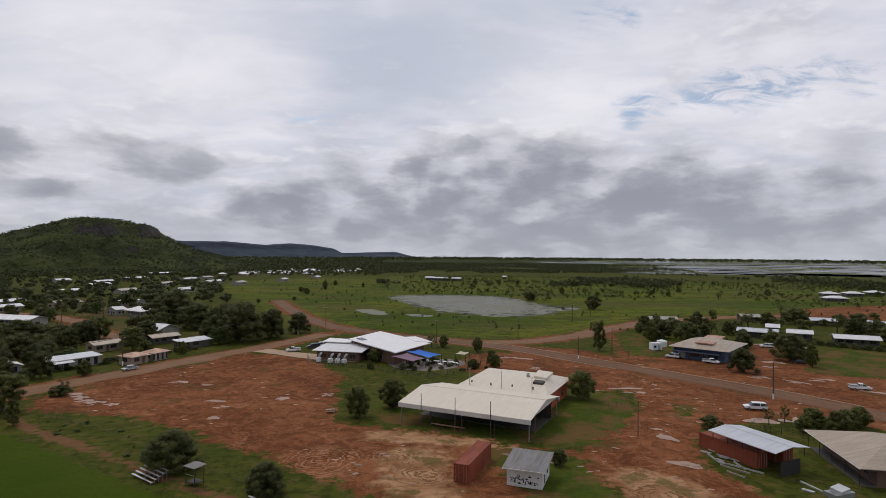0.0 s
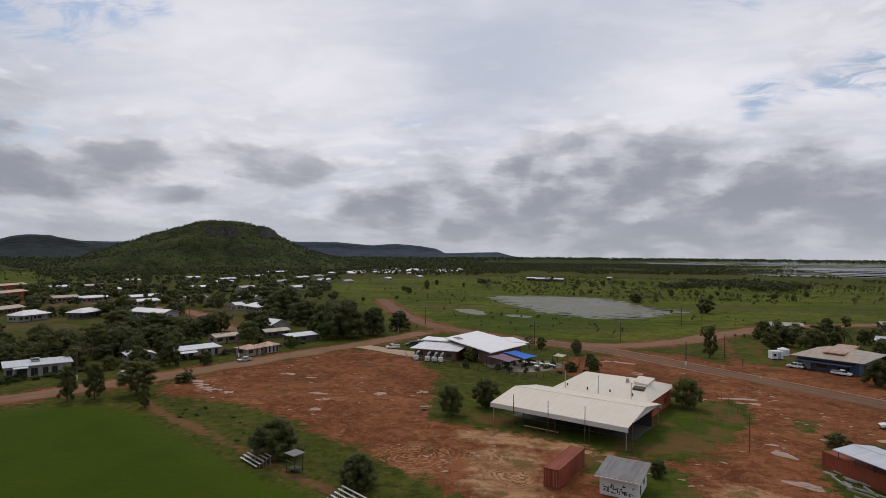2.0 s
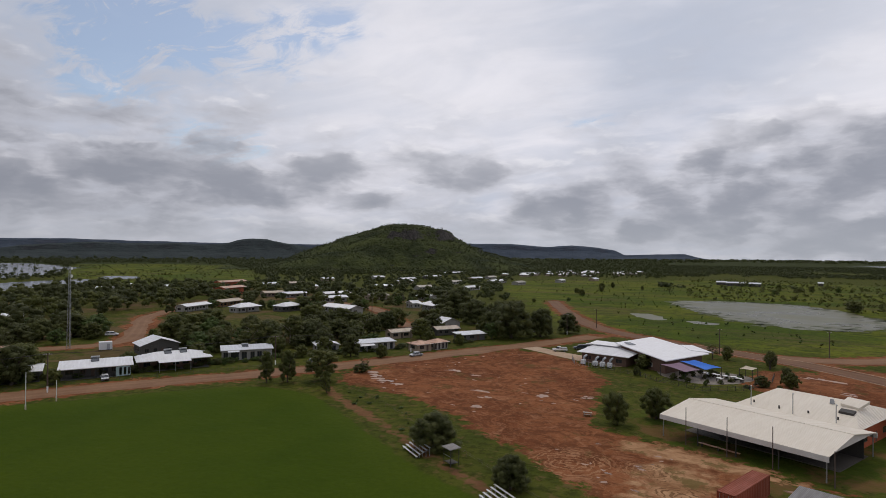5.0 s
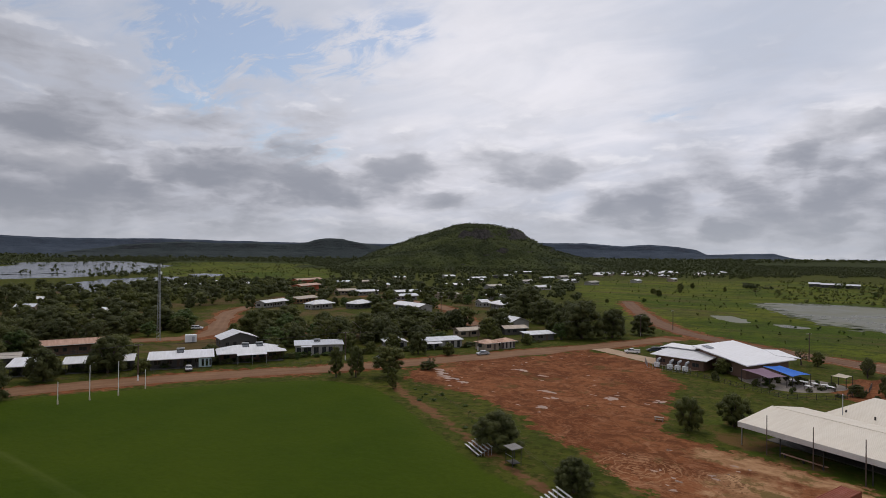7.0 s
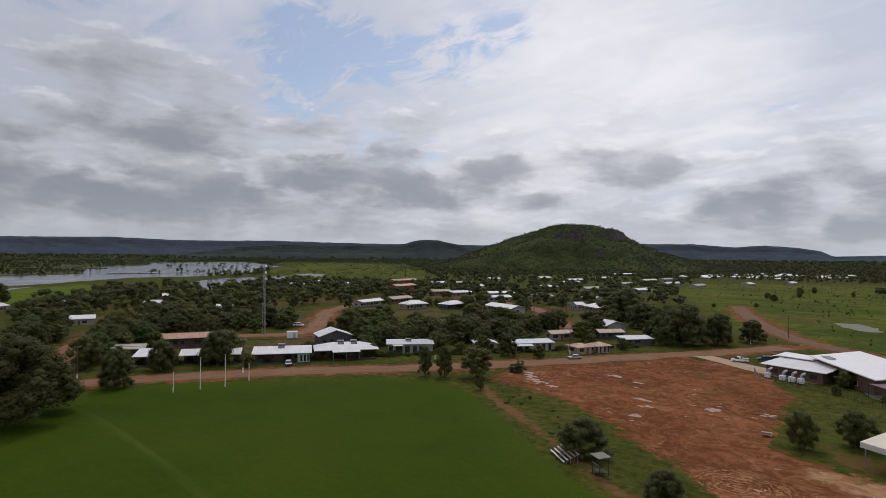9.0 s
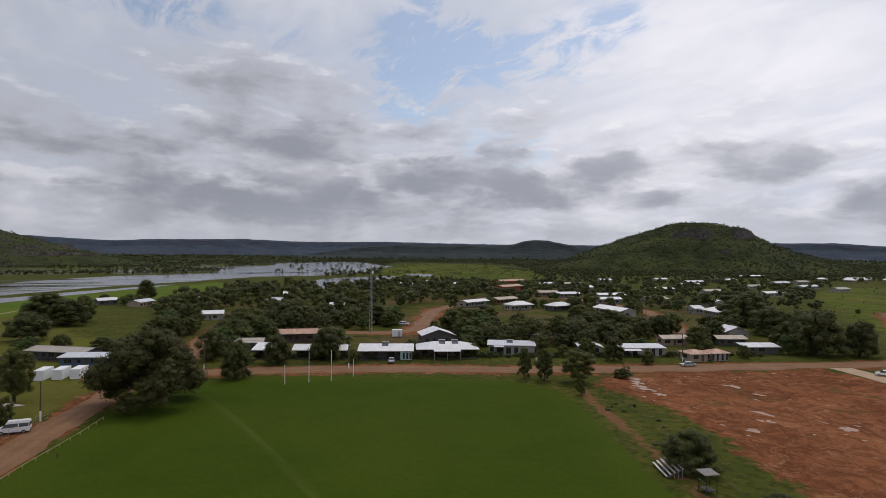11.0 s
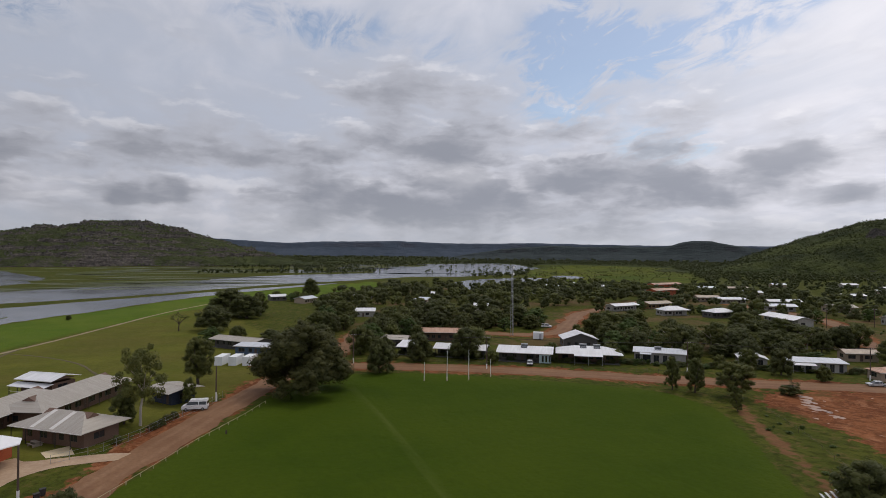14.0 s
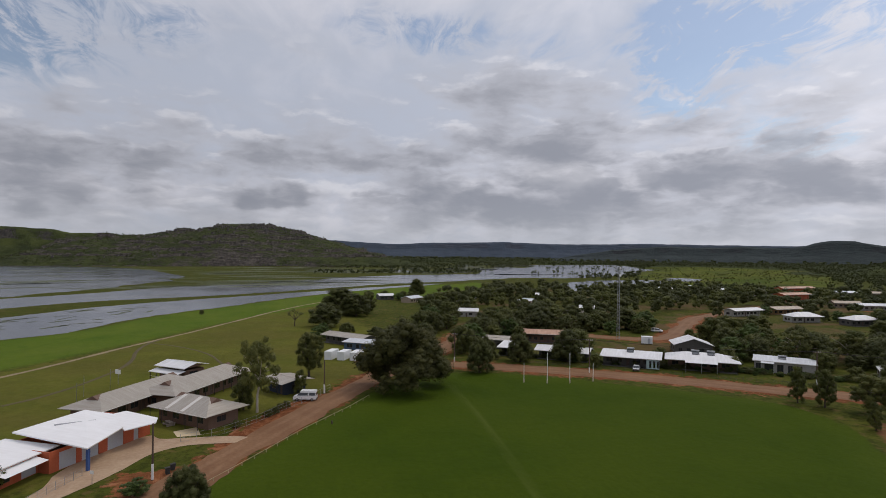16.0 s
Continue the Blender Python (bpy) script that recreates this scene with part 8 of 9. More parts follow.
# ---- street poles and wires ----
SERVICE = [(-165, 47.5, 9.0), (-144.2, 82.6, 9.6), (-121.5, 135.5, 9.0), (-97.5, 176, 9.0), (-62.0, 247.5, 9.0)]
for x, y, h in SERVICE:
    pole(x, y, h, "dark timber power pole with crossarm and white band", M_POLE, r=0.15, band=1.6, turn=60, arms=1, name="power_pole", category="power pole")
for x, y, h, band in ((-56, 277, 9, 0), (-2.2, 226.4, 9, 0), (31.2, 237.8, 9, 0), (68.4, 303.5, 9, 0), (84.4, 329.2, 9, 0), (45.8, 193.9, 7.6, 1.5), (62.2, 211.5, 8, 0), (81, 141.1, 9.3, 1.5), (-129.9, 9.2, 8, 2.2), (-80.5, -13.9, 8.3, 2.4),
                      (110, 250, 9, 0), (205, 345, 9, 0), (262, 398, 9, 0), (318, 395, 9, 0), (-182.5, 276, 9, 0), (-176.5, 300, 9, 0)):
    pole(x, y, h, "dark steel power pole" + (" with white painted base" if band else " beside the road"), M_POLE, r=0.15, band=band, arms=1 if not band else 0, turn=40, name="power_pole", category="power pole")
pole(38.0, 111.8, 6.9, "slim brown pole at the lawn's edge", M_POLE, r=0.09)
pole(59, 126, 4.5, "thin steel post beside the dirt road", M_STEEL, r=0.05)
pole(63.3, 196.5, 2.6, "short dark post at the track's end", M_DARK_STEEL, r=0.12)
wires = thing("power_line", 0, 0, 0, 0, "thin dark overhead wires along the street", "power line")
for k_ in (-0.8, -0.3, 0.3, 0.8):
    pts_ = []
    for (x0, y0, h0), (x1, y1, h1) in zip(SERVICE[:-1], SERVICE[1:]):
        for i in range(0 if not pts_ else 1, 9):
            t = i / 8
            pts_.append(Vector((x0 + (x1 - x0) * t + 0.5 * k_, y0 + (y1 - y0) * t + 0.86 * k_, h0 + (h1 - h0) * t - 0.1 - 3.2 * t * (1 - t))))
    part("wire", wire_shape(pts_), M_DARK_STEEL, wires)
mast = thing("radio_mast", -204, 121.5, 0, 20, "tall grey lattice radio mast", "mast")
for i in range(3):
    a = 2 * math.pi * i / 3
    part("leg", Shape().tube((0.75 * math.cos(a), 0.75 * math.sin(a), 0), (0.3 * math.cos(a), 0.3 * math.sin(a), 29), 0.07, n=6), M_STEEL, mast)
sh = Shape()
for j in range(22):
    for i in range(3):
        a, b_ = 2 * math.pi * i / 3, 2 * math.pi * (i + 1) / 3
        z0, z1 = j * 29 / 22, (j + 1) * 29 / 22
        r0, r1 = 0.75 - 0.45 * z0 / 29, 0.75 - 0.45 * z1 / 29
        sh.tube((r0 * math.cos(a), r0 * math.sin(a), z0), (r1 * math.cos(b_), r1 * math.sin(b_), z1), 0.035, n=4, caps=False)
part("bracing", sh, M_STEEL, mast)
for z, r in ((28.2, 0.5), (25.5, 0.6)):
    part("dish", Shape().tube((0.5, 0, z), (0.75, 0, z), r * 0.3, r, 12), M_WHITE_POST, mast)

# ---- white containers by the lagoon road ----
for i in range(3):
    c = container(-176.5 + 1.45 * i, 10.0 + 3.9 * i, -22, 6.06, "white box container standing on grass", M_CONT_WHITE, 2.6)
    c["group"] = "white containers"
house("long low building with pale grey roof", -210.0, 5.0, -195.0, 20.0, 9, 3.0, "gable", 0.9, M_GREY_ROOF, M_SHADED_GREY_WALL, seed=210)
house("low building with blue-edged pale roof", -192.0, 13.0, -184.0, 27.0, 6, 2.8, "up", 0.5, M_ZINC_ROOF, M_BLUE_WALL, seed=211)


# ---- vehicles ----
def vehicle(kind_, x, y, turn, paint, label):
    """The nose points along +x."""
    c = thing("van" if kind_ == "van" else "car", x, y, 0, turn, label, "van" if kind_ == "van" else "car", "parked vehicles")
    Lc, W, H = {"sedan": (4.6, 1.8, 1.45), "wagon": (4.8, 1.9, 1.75), "ute": (5.1, 1.9, 1.75), "van": (5.2, 1.95, 2.35)}[kind_]
    h = Lc / 2
    side = {"sedan": [(-h, 0.35), (h, 0.35), (h, 0.68), (h - 0.9, 0.88), (-h + 0.75, 0.92), (-h, 0.85)],
            "wagon": [(-h, 0.45), (h, 0.45), (h, 0.85), (h - 1.0, 1.08), (-h, 1.08)],
            "ute": [(-h, 0.5), (h, 0.5), (h, 0.9), (h - 1.0, 1.12), (-h, 1.12)],
            "van": [(-h, 0.4), (h, 0.4), (h, 0.95), (h - 0.75, 1.25), (-h, 1.25)]}[kind_]
    top = {"sedan": [(-h + 0.7, 0.9), (h - 1.0, 0.88), (h - 1.75, H - 0.08), (-h + 1.35, H - 0.08)],
           "wagon": [(-h + 0.05, 1.06), (h - 1.1, 1.06), (h - 1.75, H - 0.08), (-h + 0.3, H - 0.08)],
           "ute": [(-h + 2.0, 1.1), (h - 1.1, 1.1), (h - 1.75, H - 0.08), (-h + 2.25, H - 0.08)],
           "van": [(-h + 0.03, 1.23), (h - 0.8, 1.23), (h - 1.5, H - 0.45), (-h + 0.06, H - 0.45)]}[kind_]

    def drawn(poly, w0, w1, z_of=None):
        n = len(poly)
        zs = [p[1] for p in poly]
        lo, hi = min(zs), max(zs)
        v = []
        for s_ in (-1, 1):
            for px, pz in poly:
                w = w0 + (w1 - w0) * ((pz - lo) / max(hi - lo, 1e-6))
                v.append((px, s_ * w / 2, pz))
        return Shape().solid(v, [tuple(range(n)), tuple(range(2 * n - 1, n - 1, -1))] + [(i, i + n, (i + 1) % n + n, (i + 1) % n) for i in range(n)])

    body = part("body", drawn(side, W, W * 0.97), paint, c)
    part("cabin_glass", drawn(top, W * 0.93, W * 0.8), M_GLASS, c)
    x0, x1 = top[3][0], top[2][0]
    roof_h = 0.42 if kind_ == "van" else 0.09
    v = [(x0 - 0.03, -W * 0.41, H - 0.08 - (0.37 if kind_ == "van" else 0)), (x1 + 0.06, -W * 0.41, H - 0.08 - (0.37 if kind_ == "van" else 0)), (x1 + 0.06, W * 0.41, H - 0.08 - (0.37 if kind_ == "van" else 0)), (x0 - 0.03, W * 0.41, H - 0.08 - (0.37 if kind_ == "van" else 0))]
    v += [(px * 0.97 if px < 0 else px - 0.25, py * 0.9, pz + roof_h) for px, py, pz in v]
    part("roof", Shape().solid(v, [(3, 2, 1, 0), (4, 5, 6, 7), (0, 1, 5, 4), (1, 2, 6, 5), (2, 3, 7, 6), (3, 0, 4, 7)]), paint, c)
    for px in ((x0 + x1) / 2 - 0.1, x0 + 0.12):
        for s_ in (-1, 1):
            part("pillar", Shape().tube((px, s_ * W * 0.468, top[0][1]), (px, s_ * W * 0.405, H - 0.08 - (0.37 if kind_ == "van" else 0)), 0.06, n=5), paint, c)
    if kind_ == "ute":
        part("tray", Shape().box(-h + 1.0, 0, 1.1, 2.0, W, 0.28), M_STEEL, c)
    for px in (-h + 0.95, h - 0.9):
        for s_ in (-1, 1):
            w = part("wheel", Shape().tube((px, s_ * (W / 2 - 0.2), 0.34), (px, s_ * (W / 2 + 0.02), 0.34), 0.34, n=14), M_TYRE, c)
            part("rim", Shape().tube((px, s_ * (W / 2 + 0.02), 0.34), (px, s_ * (W / 2 + 0.035), 0.34), 0.2, n=10), M_RIM, w)
    for s_ in (-1, 1):
        part("headlight", Shape().box(h, s_ * W * 0.36, 0.62, 0.06, 0.36, 0.16), M_LAMP_CLEAR, c)
        part("tail_light", Shape().box(-h, s_ * W * 0.42, 0.72, 0.06, 0.18, 0.22), M_LAMP_RED, c)
    for px in (-h, h):
        part("bumper", Shape().box(px, 0, 0.4, 0.12, W * 0.96, 0.2), M_DARK, c)
    return c


vehicle("van", -124.3, 5.2, -99, M_CAR_WHITE, "white minibus with dark windows parked by the school")
vehicle("sedan", -92.3, 170.6, 240, M_CAR_SILVER, "silver sedan parked beside the street")
vehicle("ute", -52.8, 204.6, 200, M_CAR_WHITE, "white pickup in the childcare car park")
for x, y, t_, p_, l_ in ((-47.5, 212.5, 205, M_CAR_DARK, "dark hatchback in the childcare car park"), (-45.5, 216, 205, M_CAR_WHITE, "white wagon in the childcare car park"), (-44, 219.5, 205, M_CAR_SILVER, "silver wagon in the childcare car park")):
    vehicle("wagon", x, y, t_, p_, l_)
vehicle("wagon", 79.0, 197.6, 140, M_CAR_WHITE, "white four-wheel drive parked before the shop")
vehicle("ute", 87.6, 188.0, -40, M_CAR_WHITE, "white pickup parked before the shop")
vehicle("wagon", 71.6, 131.9, 168, M_CAR_WHITE, "white station wagon on the dirt junction")
vehicle("ute", 110.2, 152.2, -12, M_CAR_WHITE, "white pickup standing on the road verge")
vehicle("wagon", 124.3, 221.0, 165, M_CAR_WHITE, "white four-wheel drive in a puddled yard")
vehicle("sedan", 117.5, 189.5, 150, M_CAR_DARK, "dark sedan in the shade beside a house")
vehicle("sedan", -146.2, 98.0, 330, M_CAR_SILVER, "pale sedan in a house driveway")
vehicle("wagon", -181.0, 137.5, 60, M_CAR_WHITE, "white wagon behind the street row")
vehicle("wagon", -183.5, 134.5, 60, M_CAR_RED, "dull red wagon behind the street row")
vehicle("wagon", -222, 148.5, 50, M_CAR_WHITE, "white wagon at the bend of the lane")
vehicle("wagon", -205, 293, 0, M_CAR_WHITE, "white four-wheel drive on the town street")
vehicle("sedan", -113.5, 143.2, 330, M_CAR_SILVER, "pale car under the garden trees")
vehicle("sedan", -113.0, -19.0, 20, M_CAR_WHITE, "white car in the school courtyard")
sc2 = thing("site_cabin", -192.0, 127.0, 0, 60, "small white cabin behind the houses", "cabin")
part("body", Shape().box(0, 0, 0.2, 4, 2.6, 2.6), M_CONT_WHITE, sc2)
part("door", Shape().box(0.8, -1.33, 0.2, 0.9, 0.06, 2.0), M_DOOR_GREY, sc2)
part("skid", Shape().box(0, 0, 0, 3.8, 2.0, 0.2), M_DARK_STEEL, sc2)
pt = thing("picnic_table", -24.5, 127.0, 0, 10, "weathered table on the muddy ground", "table")
part("tabletop", Shape().box(0, 0, 0.7, 1.9, 0.8, 0.06), M_TIMBER, pt)
for sy in (-0.7, 0.7):
    part("bench", Shape().box(0, sy, 0.42, 1.9, 0.3, 0.05), M_TIMBER, pt)
for sx in (-0.7, 0.7):
    part("leg", Shape().box(sx, 0, 0, 0.1, 1.5, 0.42).box(sx, 0, 0.42, 0.1, 0.7, 0.28), M_TIMBER, pt)

fence("dark post fence round the shed's garden", [(56.5, 113.5), (62, 115.5), (68, 113), (72, 108.5)], 1.4, 1.8, (0.3, 0.9, 1.3), M_DARK_STEEL, 0.04)
fence("wire fence beside the hall's lawn", [(33, 128), (40, 133), (46, 141), (44, 150)], 1.4, 3.0, (0.3, 0.9, 1.3), M_DARK_STEEL, 0.025)
fence("roadside paddock fence along the meadow", [(-40, 268), (-18, 252), (6, 240), (14, 236)], 1.2, 4.0, (0.4, 0.8, 1.1), M_POLE, 0.025)
fence("front fence of the street row", [(-163, 66), (-152, 84), (-141, 101), (-129, 120), (-118, 138)], 1.1, 3.0, (0.3, 0.7, 1.05), M_DARK_STEEL, 0.03)

# ---- single trees ----
HOUSE_SPOTS = np.array([(o.matrix_world.translation.x, o.matrix_world.translation.y) for o in scene.objects if o.get("category") == "house"])
plant("dome", -43.5, 93.0, 6.6, 10.2, "dense dark tree shading the bleachers", stock=BIG[3])
plant("dome", -25.3, 82.8, 5.2, 6.6, "dark tree beside the field's second bleachers", stock=BIG[3])
plant("round", -18.2, 123.7, 7.0, 6.6)
plant("round", -11.2, 131.5, 7.0, 7.6)
plant("tall", -106.5, 116.6, 8.2, 5.0)
plant("tall", -102.2, 119.8, 8.4, 6.4)
plant("gum", -95.4, 125.4, 8.8, 11.5, "wide leafy olive tree at the street corner", stock=BIG[1])
plant("round", -168.5, 88.8, 10.0, 13.5)
plant("round", -223.5, 80.6, 8.5, 12)
plant("dome", -226.0, 95.2, 9.0, 14)
plant("tall", -86.0, 115.8, 5.4, 3.6)
for x, y, h, w in ((-186, 57, 7.0, 8.5), (-199, 59.5, 8.0, 10), (-214, 66, 8.5, 11), (-231, 72, 8.5, 11), (-248, 80, 9, 12), (-237, 52, 8, 11)):
    plant("dome", x, y, h, w, "dark spreading tree over the town road")
plant("bush", -92.7, 140.0, 2.9, 6.6)
plant("bare", -92.0, 140.5, 4.6, 4.0)
plant("bush", -21.0, 190.0, 4.4, 7.5, "dark shrubs against the childcare centre wall")
plant("bush", -21.9, 175.4, 2.9, 2.9)
plant("round", 33.9, 140.8, 7.4, 8.4)
plant("dome", 90.8, 174.4, 7.4, 9.6)
plant("bush", 54.8, 117.6, 3.0, 5.4)
plant("bush", 19.6, 96.0, 3.2, 3.2, "dark bush against the painted hut")
for x, y, h, w in ((75.6, 117.4, 4.4, 6.4), (77.6, 113.1, 5.0, 6.2), (86.1, 119.2, 4.4, 6.0), (72.5, 115.0, 3.6, 4.6), (81.5, 116.5, 4.4, 5.5)):
    plant("round", x, y, h, w, "dense green garden bush beside the shed", "bushes beside the shed")
for x, y, h, w in ((68.1, 120.3, 3.5, 3.0), (72.4, 122.0, 3.7, 3.2), (65, 116, 1.6, 2.2)):
    plant("sparse", x, y, h, w)
plant("dome", 116.4, 192.6, 9.4, 13.0)
plant("tall", 117.3, 183.1, 7.2, 5.4)
plant("tall", 84.5, 232, 8.5, 9)
for i in range(9):
    plant("bush", 147 + 2.6 * i, 231.5 - 2.9 * i, 2.3, 5.0, "clipped green hedge plant beside the lawn", "hedge plants")
plant("tall", 57.4, 211.0, 11.0, 6.2)
plant("gum", 66.0, 252.0, 6.0, 6.0)
plant("bush", 15.5, 181.1, 5.8, 4.6)
plant("bush", 9.5, 177.0, 3.4, 5.0)
plant("sparse", 12.5, 204.6, 5.2, 5.6)
plant("sparse", -4.0, 216.0, 5.0, 6.0)
plant("dome", -132.5, 28.6, 18.6, 25.5, "huge spreading dark shade tree at the field's corner", stock=BIG[0])
plant("dome", -148.9, 51.8, 10.0, 9.2, "dense dark tree beside the street", stock=BIG[3])
plant("gum", -149.4, 4.7, 12.2, 10.5, "leafy olive gum tree on the school lawn", stock=BIG[1])
plant("gum", -115.5, -4.1, 15.5, 12.0, "tall pale-barked gum tree at the school fence", stock=BIG[2])
plant("round", -117.5, -7.5, 6.5, 6.5, "leafy green tree under the tall gum")
plant("tall", -129.5, 3.6, 6.0, 4.0, "small upright tree before the blue block")
plant("dome", -69.1, -6.3, 6.0, 7.2, "dark bushy tree beside the school road", stock=BIG[3])
plant("bright", -75.0, -14.4, 2.5, 4.8)
plant("round", -78.5, -34.0, 4.4, 3.6)
plant("dome", -255.1, 5.7, 10.7, 19)
plant("dome", -310.2, 12.0, 14.5, 26)
plant("dome", -298.0, 20.0, 12.0, 20)
plant("round", -312, 26.6, 12.4, 12)
plant("bare", -257.9, -8.2, 8.7, 9)
plant("dome", -432.1, 69.2, 13.8, 15)
plant("bush", -312.3, -60.5, 3.0, 3.2)
plant("round", 96.7, 370, 10, 13)
plant("round", 66.5, 440, 7.6, 13)
plant("dome", -135, 288, 16.5, 25)
plant("dome", -112, 262, 12, 18)
plant("dome", -79.2, 226.3, 15.5, 20)
plant("dome", -90.0, 238, 14, 18)
plant("dome", -70.0, 236, 12, 14)
plant("dome", -62.8, 252.5, 9, 12)
plant("bright", -85.1, 219.0, 7.2, 8.2, "rounded bright green tree by the street")
for x, y, h, w in ((-120, 157, 5, 6), (-110.5, 159, 6, 6), (-128, 166, 6, 8), (-136, 150, 5, 6), (-141, 126, 3.5, 4.5), (-147, 128, 5, 6), (-157, 112, 4, 5), (-152, 88, 3.5, 4), (-160.5, 82.5, 8.2, 10),
                   (-163, 68, 7, 8), (-168, 58, 6, 7), (-124, 150, 3.5, 4), (-101, 163, 3.5, 4.5), (-99, 193, 4.5, 5), (-90, 199, 3.5, 4), (-155, 145, 6, 8), (-146, 158, 8, 10), (-138, 172, 7, 9)):
    plant("round" if h < 6 else "dome", x, y, h * 1.25, w * 1.25, group="garden trees of the street row")
yard_rng = np.random.RandomState(14)
for i in range(190):
    u = yard_rng.uniform(0, 1)
    x0, y0 = -168 + 84 * u, 62 + 140 * u
    off = yard_rng.uniform(6.2, 10.5)
    x, y = x0 - 0.86 * off + yard_rng.normal(0, 1.0), y0 + 0.5 * off + yard_rng.normal(0, 1.0)
    if min(math.hypot(x + 146.2, y - 98), math.hypot(x + 137, y - 112)) > 4:
        plant("bush" if i % 3 else "shrub", x, y, yard_rng.uniform(0.7, 2.0), yard_rng.uniform(1.6, 4.4), "garden shrub in a front yard", "front yard shrubs")

play_rng = np.random.RandomState(31)
for i in range(26):
    a_ = play_rng.uniform(0, 6.28)
    x, y = 0 + math.cos(a_) * play_rng.uniform(8, 14), 178 + math.sin(a_) * play_rng.uniform(6, 11)
    plant("bush" if i % 3 else "shrub", x, y, play_rng.uniform(0.6, 2.2), play_rng.uniform(1.0, 3.2), "garden shrub round the childcare yard", "childcare garden shrubs")
for x, y, h, w in ((0.5, 216.3, 4.9, 4.6), (12.7, 208.1, 5.5, 4.6), (-22, 187, 4.6, 6.0), (16.4, 178, 4.5, 5.0)):
    plant("round", x, y, h, w)
for i in range(14):
    u_ = play_rng.uniform(0, 1)
    x, y = -40 - 44 * u_ + play_rng.normal(0, 3), 96 + 26 * u_ + play_rng.normal(0, 2)
    plant("shrub", x, y, play_rng.uniform(0.25, 0.8), play_rng.uniform(0.5, 1.6), "low weed clump on the rough verge", "weed clumps on the verge")

for x, y in [(-160.1, 205.0), (-155.8, 210.7), (-151.2, 216.8), (-147.5, 223.1), (-136.1, 219.7), (-116.6, 217.3), (-134.6, 276.8), (-129.8, 286.8), (-158.6, 195.2), (-115.7, 226.2)]:
    if np.min(np.hypot(*(HOUSE_SPOTS - (x, y)).T)) > 6.5:
        plant("dome", x, y, play_rng.uniform(6.5, 9.0), play_rng.uniform(10, 13), group="trees behind the street row")

# ---- woods: what nobody could count ----
ROADS = [(STREET, 6), (MAIN_ROAD, 7), (NE_ROAD, 7), (SCHOOL_ROAD, 7), (TOWN_ROAD, 6), (TOWN_ROAD_2, 7)]
BUILT = np.array([(o.matrix_world.translation.x, o.matrix_world.translation.y) for o in scene.objects if o.get("category") in ("house", "building", "hall", "shop", "school", "shed")])
# the ground before each house, towards the camera's start over the origin, stays open too
BUILT = np.vstack([BUILT, BUILT - 10.0 * BUILT / np.maximum(np.hypot(*BUILT.T), 1)[:, None]])


def clear_of(xy, house_gap=9.0, road_gap=0.0):
    """Which places stand clear of houses and roads."""
    ok = np.ones(len(xy), bool)
    for hx_, hy_ in BUILT:
        ok &= np.hypot(xy[:, 0] - hx_, xy[:, 1] - hy_) > house_gap
    for l, h in ROADS:
        ok &= line_sd(xy, l, h + road_gap) < 0
    return ok


def woods(name, label, points, mat, leaves=26, lo=5, hi=9, seed=0, leaf=0.16, spread=0.42, clumps=0):
    """A stand of far trees as one mesh: each a cluster of leaf sprays, the nearer stands over solid clumps."""
    rng = np.random.RandomState(seed)
    forms = []
    for i in range(7):
        n = clumps or 7
        a, u = rng.uniform(0, 6.28, n), rng.uniform(0, 1, n) ** 0.5
        c = np.stack([np.cos(a) * spread * 0.62 * u, np.sin(a) * spread * 0.62 * u, rng.uniform(0.24, 0.8, n)], 1)
        r = rng.uniform(0.14, 0.26, n)
        forms.append((leaf_cloud(rng, c, r, leaves, leaf, 0.8), lump_cloud(rng, c, r, 0.8, 0.7) if clumps else np.zeros((0, 12, 3))))
    out, solid = [], []
    for x, y, z in points:
        h = rng.uniform(lo, hi)
        w = h * rng.uniform(0.8, 1.35)
        t = rng.uniform(0, 6.28)
        c, s = math.cos(t), math.sin(t)
        for q, kept in zip(forms[rng.randint(7)], (out, solid)):
            g = np.empty_like(q)
            g[..., 0] = x + (q[..., 0] * c - q[..., 1] * s) * w
            g[..., 1] = y + (q[..., 0] * s + q[..., 1] * c) * w
            g[..., 2] = z + np.maximum(q[..., 2], 0) * h
            kept.append(g)
    return tagged(new(name, crown_mesh(name, np.concatenate(out), np.concatenate(solid), mat)), label, "woodland", kind="stuff")


wr = np.random.RandomState(5)


def ring(n, az0, az1, d0, d1, keep=None, power=1.0):
    """n random places between two azimuths and two distances, where keep says so."""
    out = np.zeros((0, 2))
    for _ in range(12):
        az, d = np.radians(wr.uniform(az0, az1, n * 2)), d0 + (d1 - d0) * wr.uniform(0, 1, n * 2) ** power
        xy = np.stack([-np.sin(az) * d, np.cos(az) * d], 1)
        out = np.vstack([out, xy if keep is None else xy[keep(xy)]])
        if len(out) >= n:
            break
    return [(x, y, 0) for x, y in out[:n]]


LAKES = [BAND_1, BAND_2, BAND_3, POND, INLET, POOL, ARM]


def dry(xy):
    return np.all([poly_sd(xy, l) < -2 for l in LAKES], 0)


def inside(xy, outline, margin=0.0):
    return poly_sd(xy, outline) > margin


def patchy(xy, f=0.006, thr=0.0):
    return np.array([noise.noise((x * f, y * f, 3.3)) for x, y in xy]) > thr


def away(xy, x, y, d):
    return np.hypot(xy[:, 0] - x, xy[:, 1] - y) > d


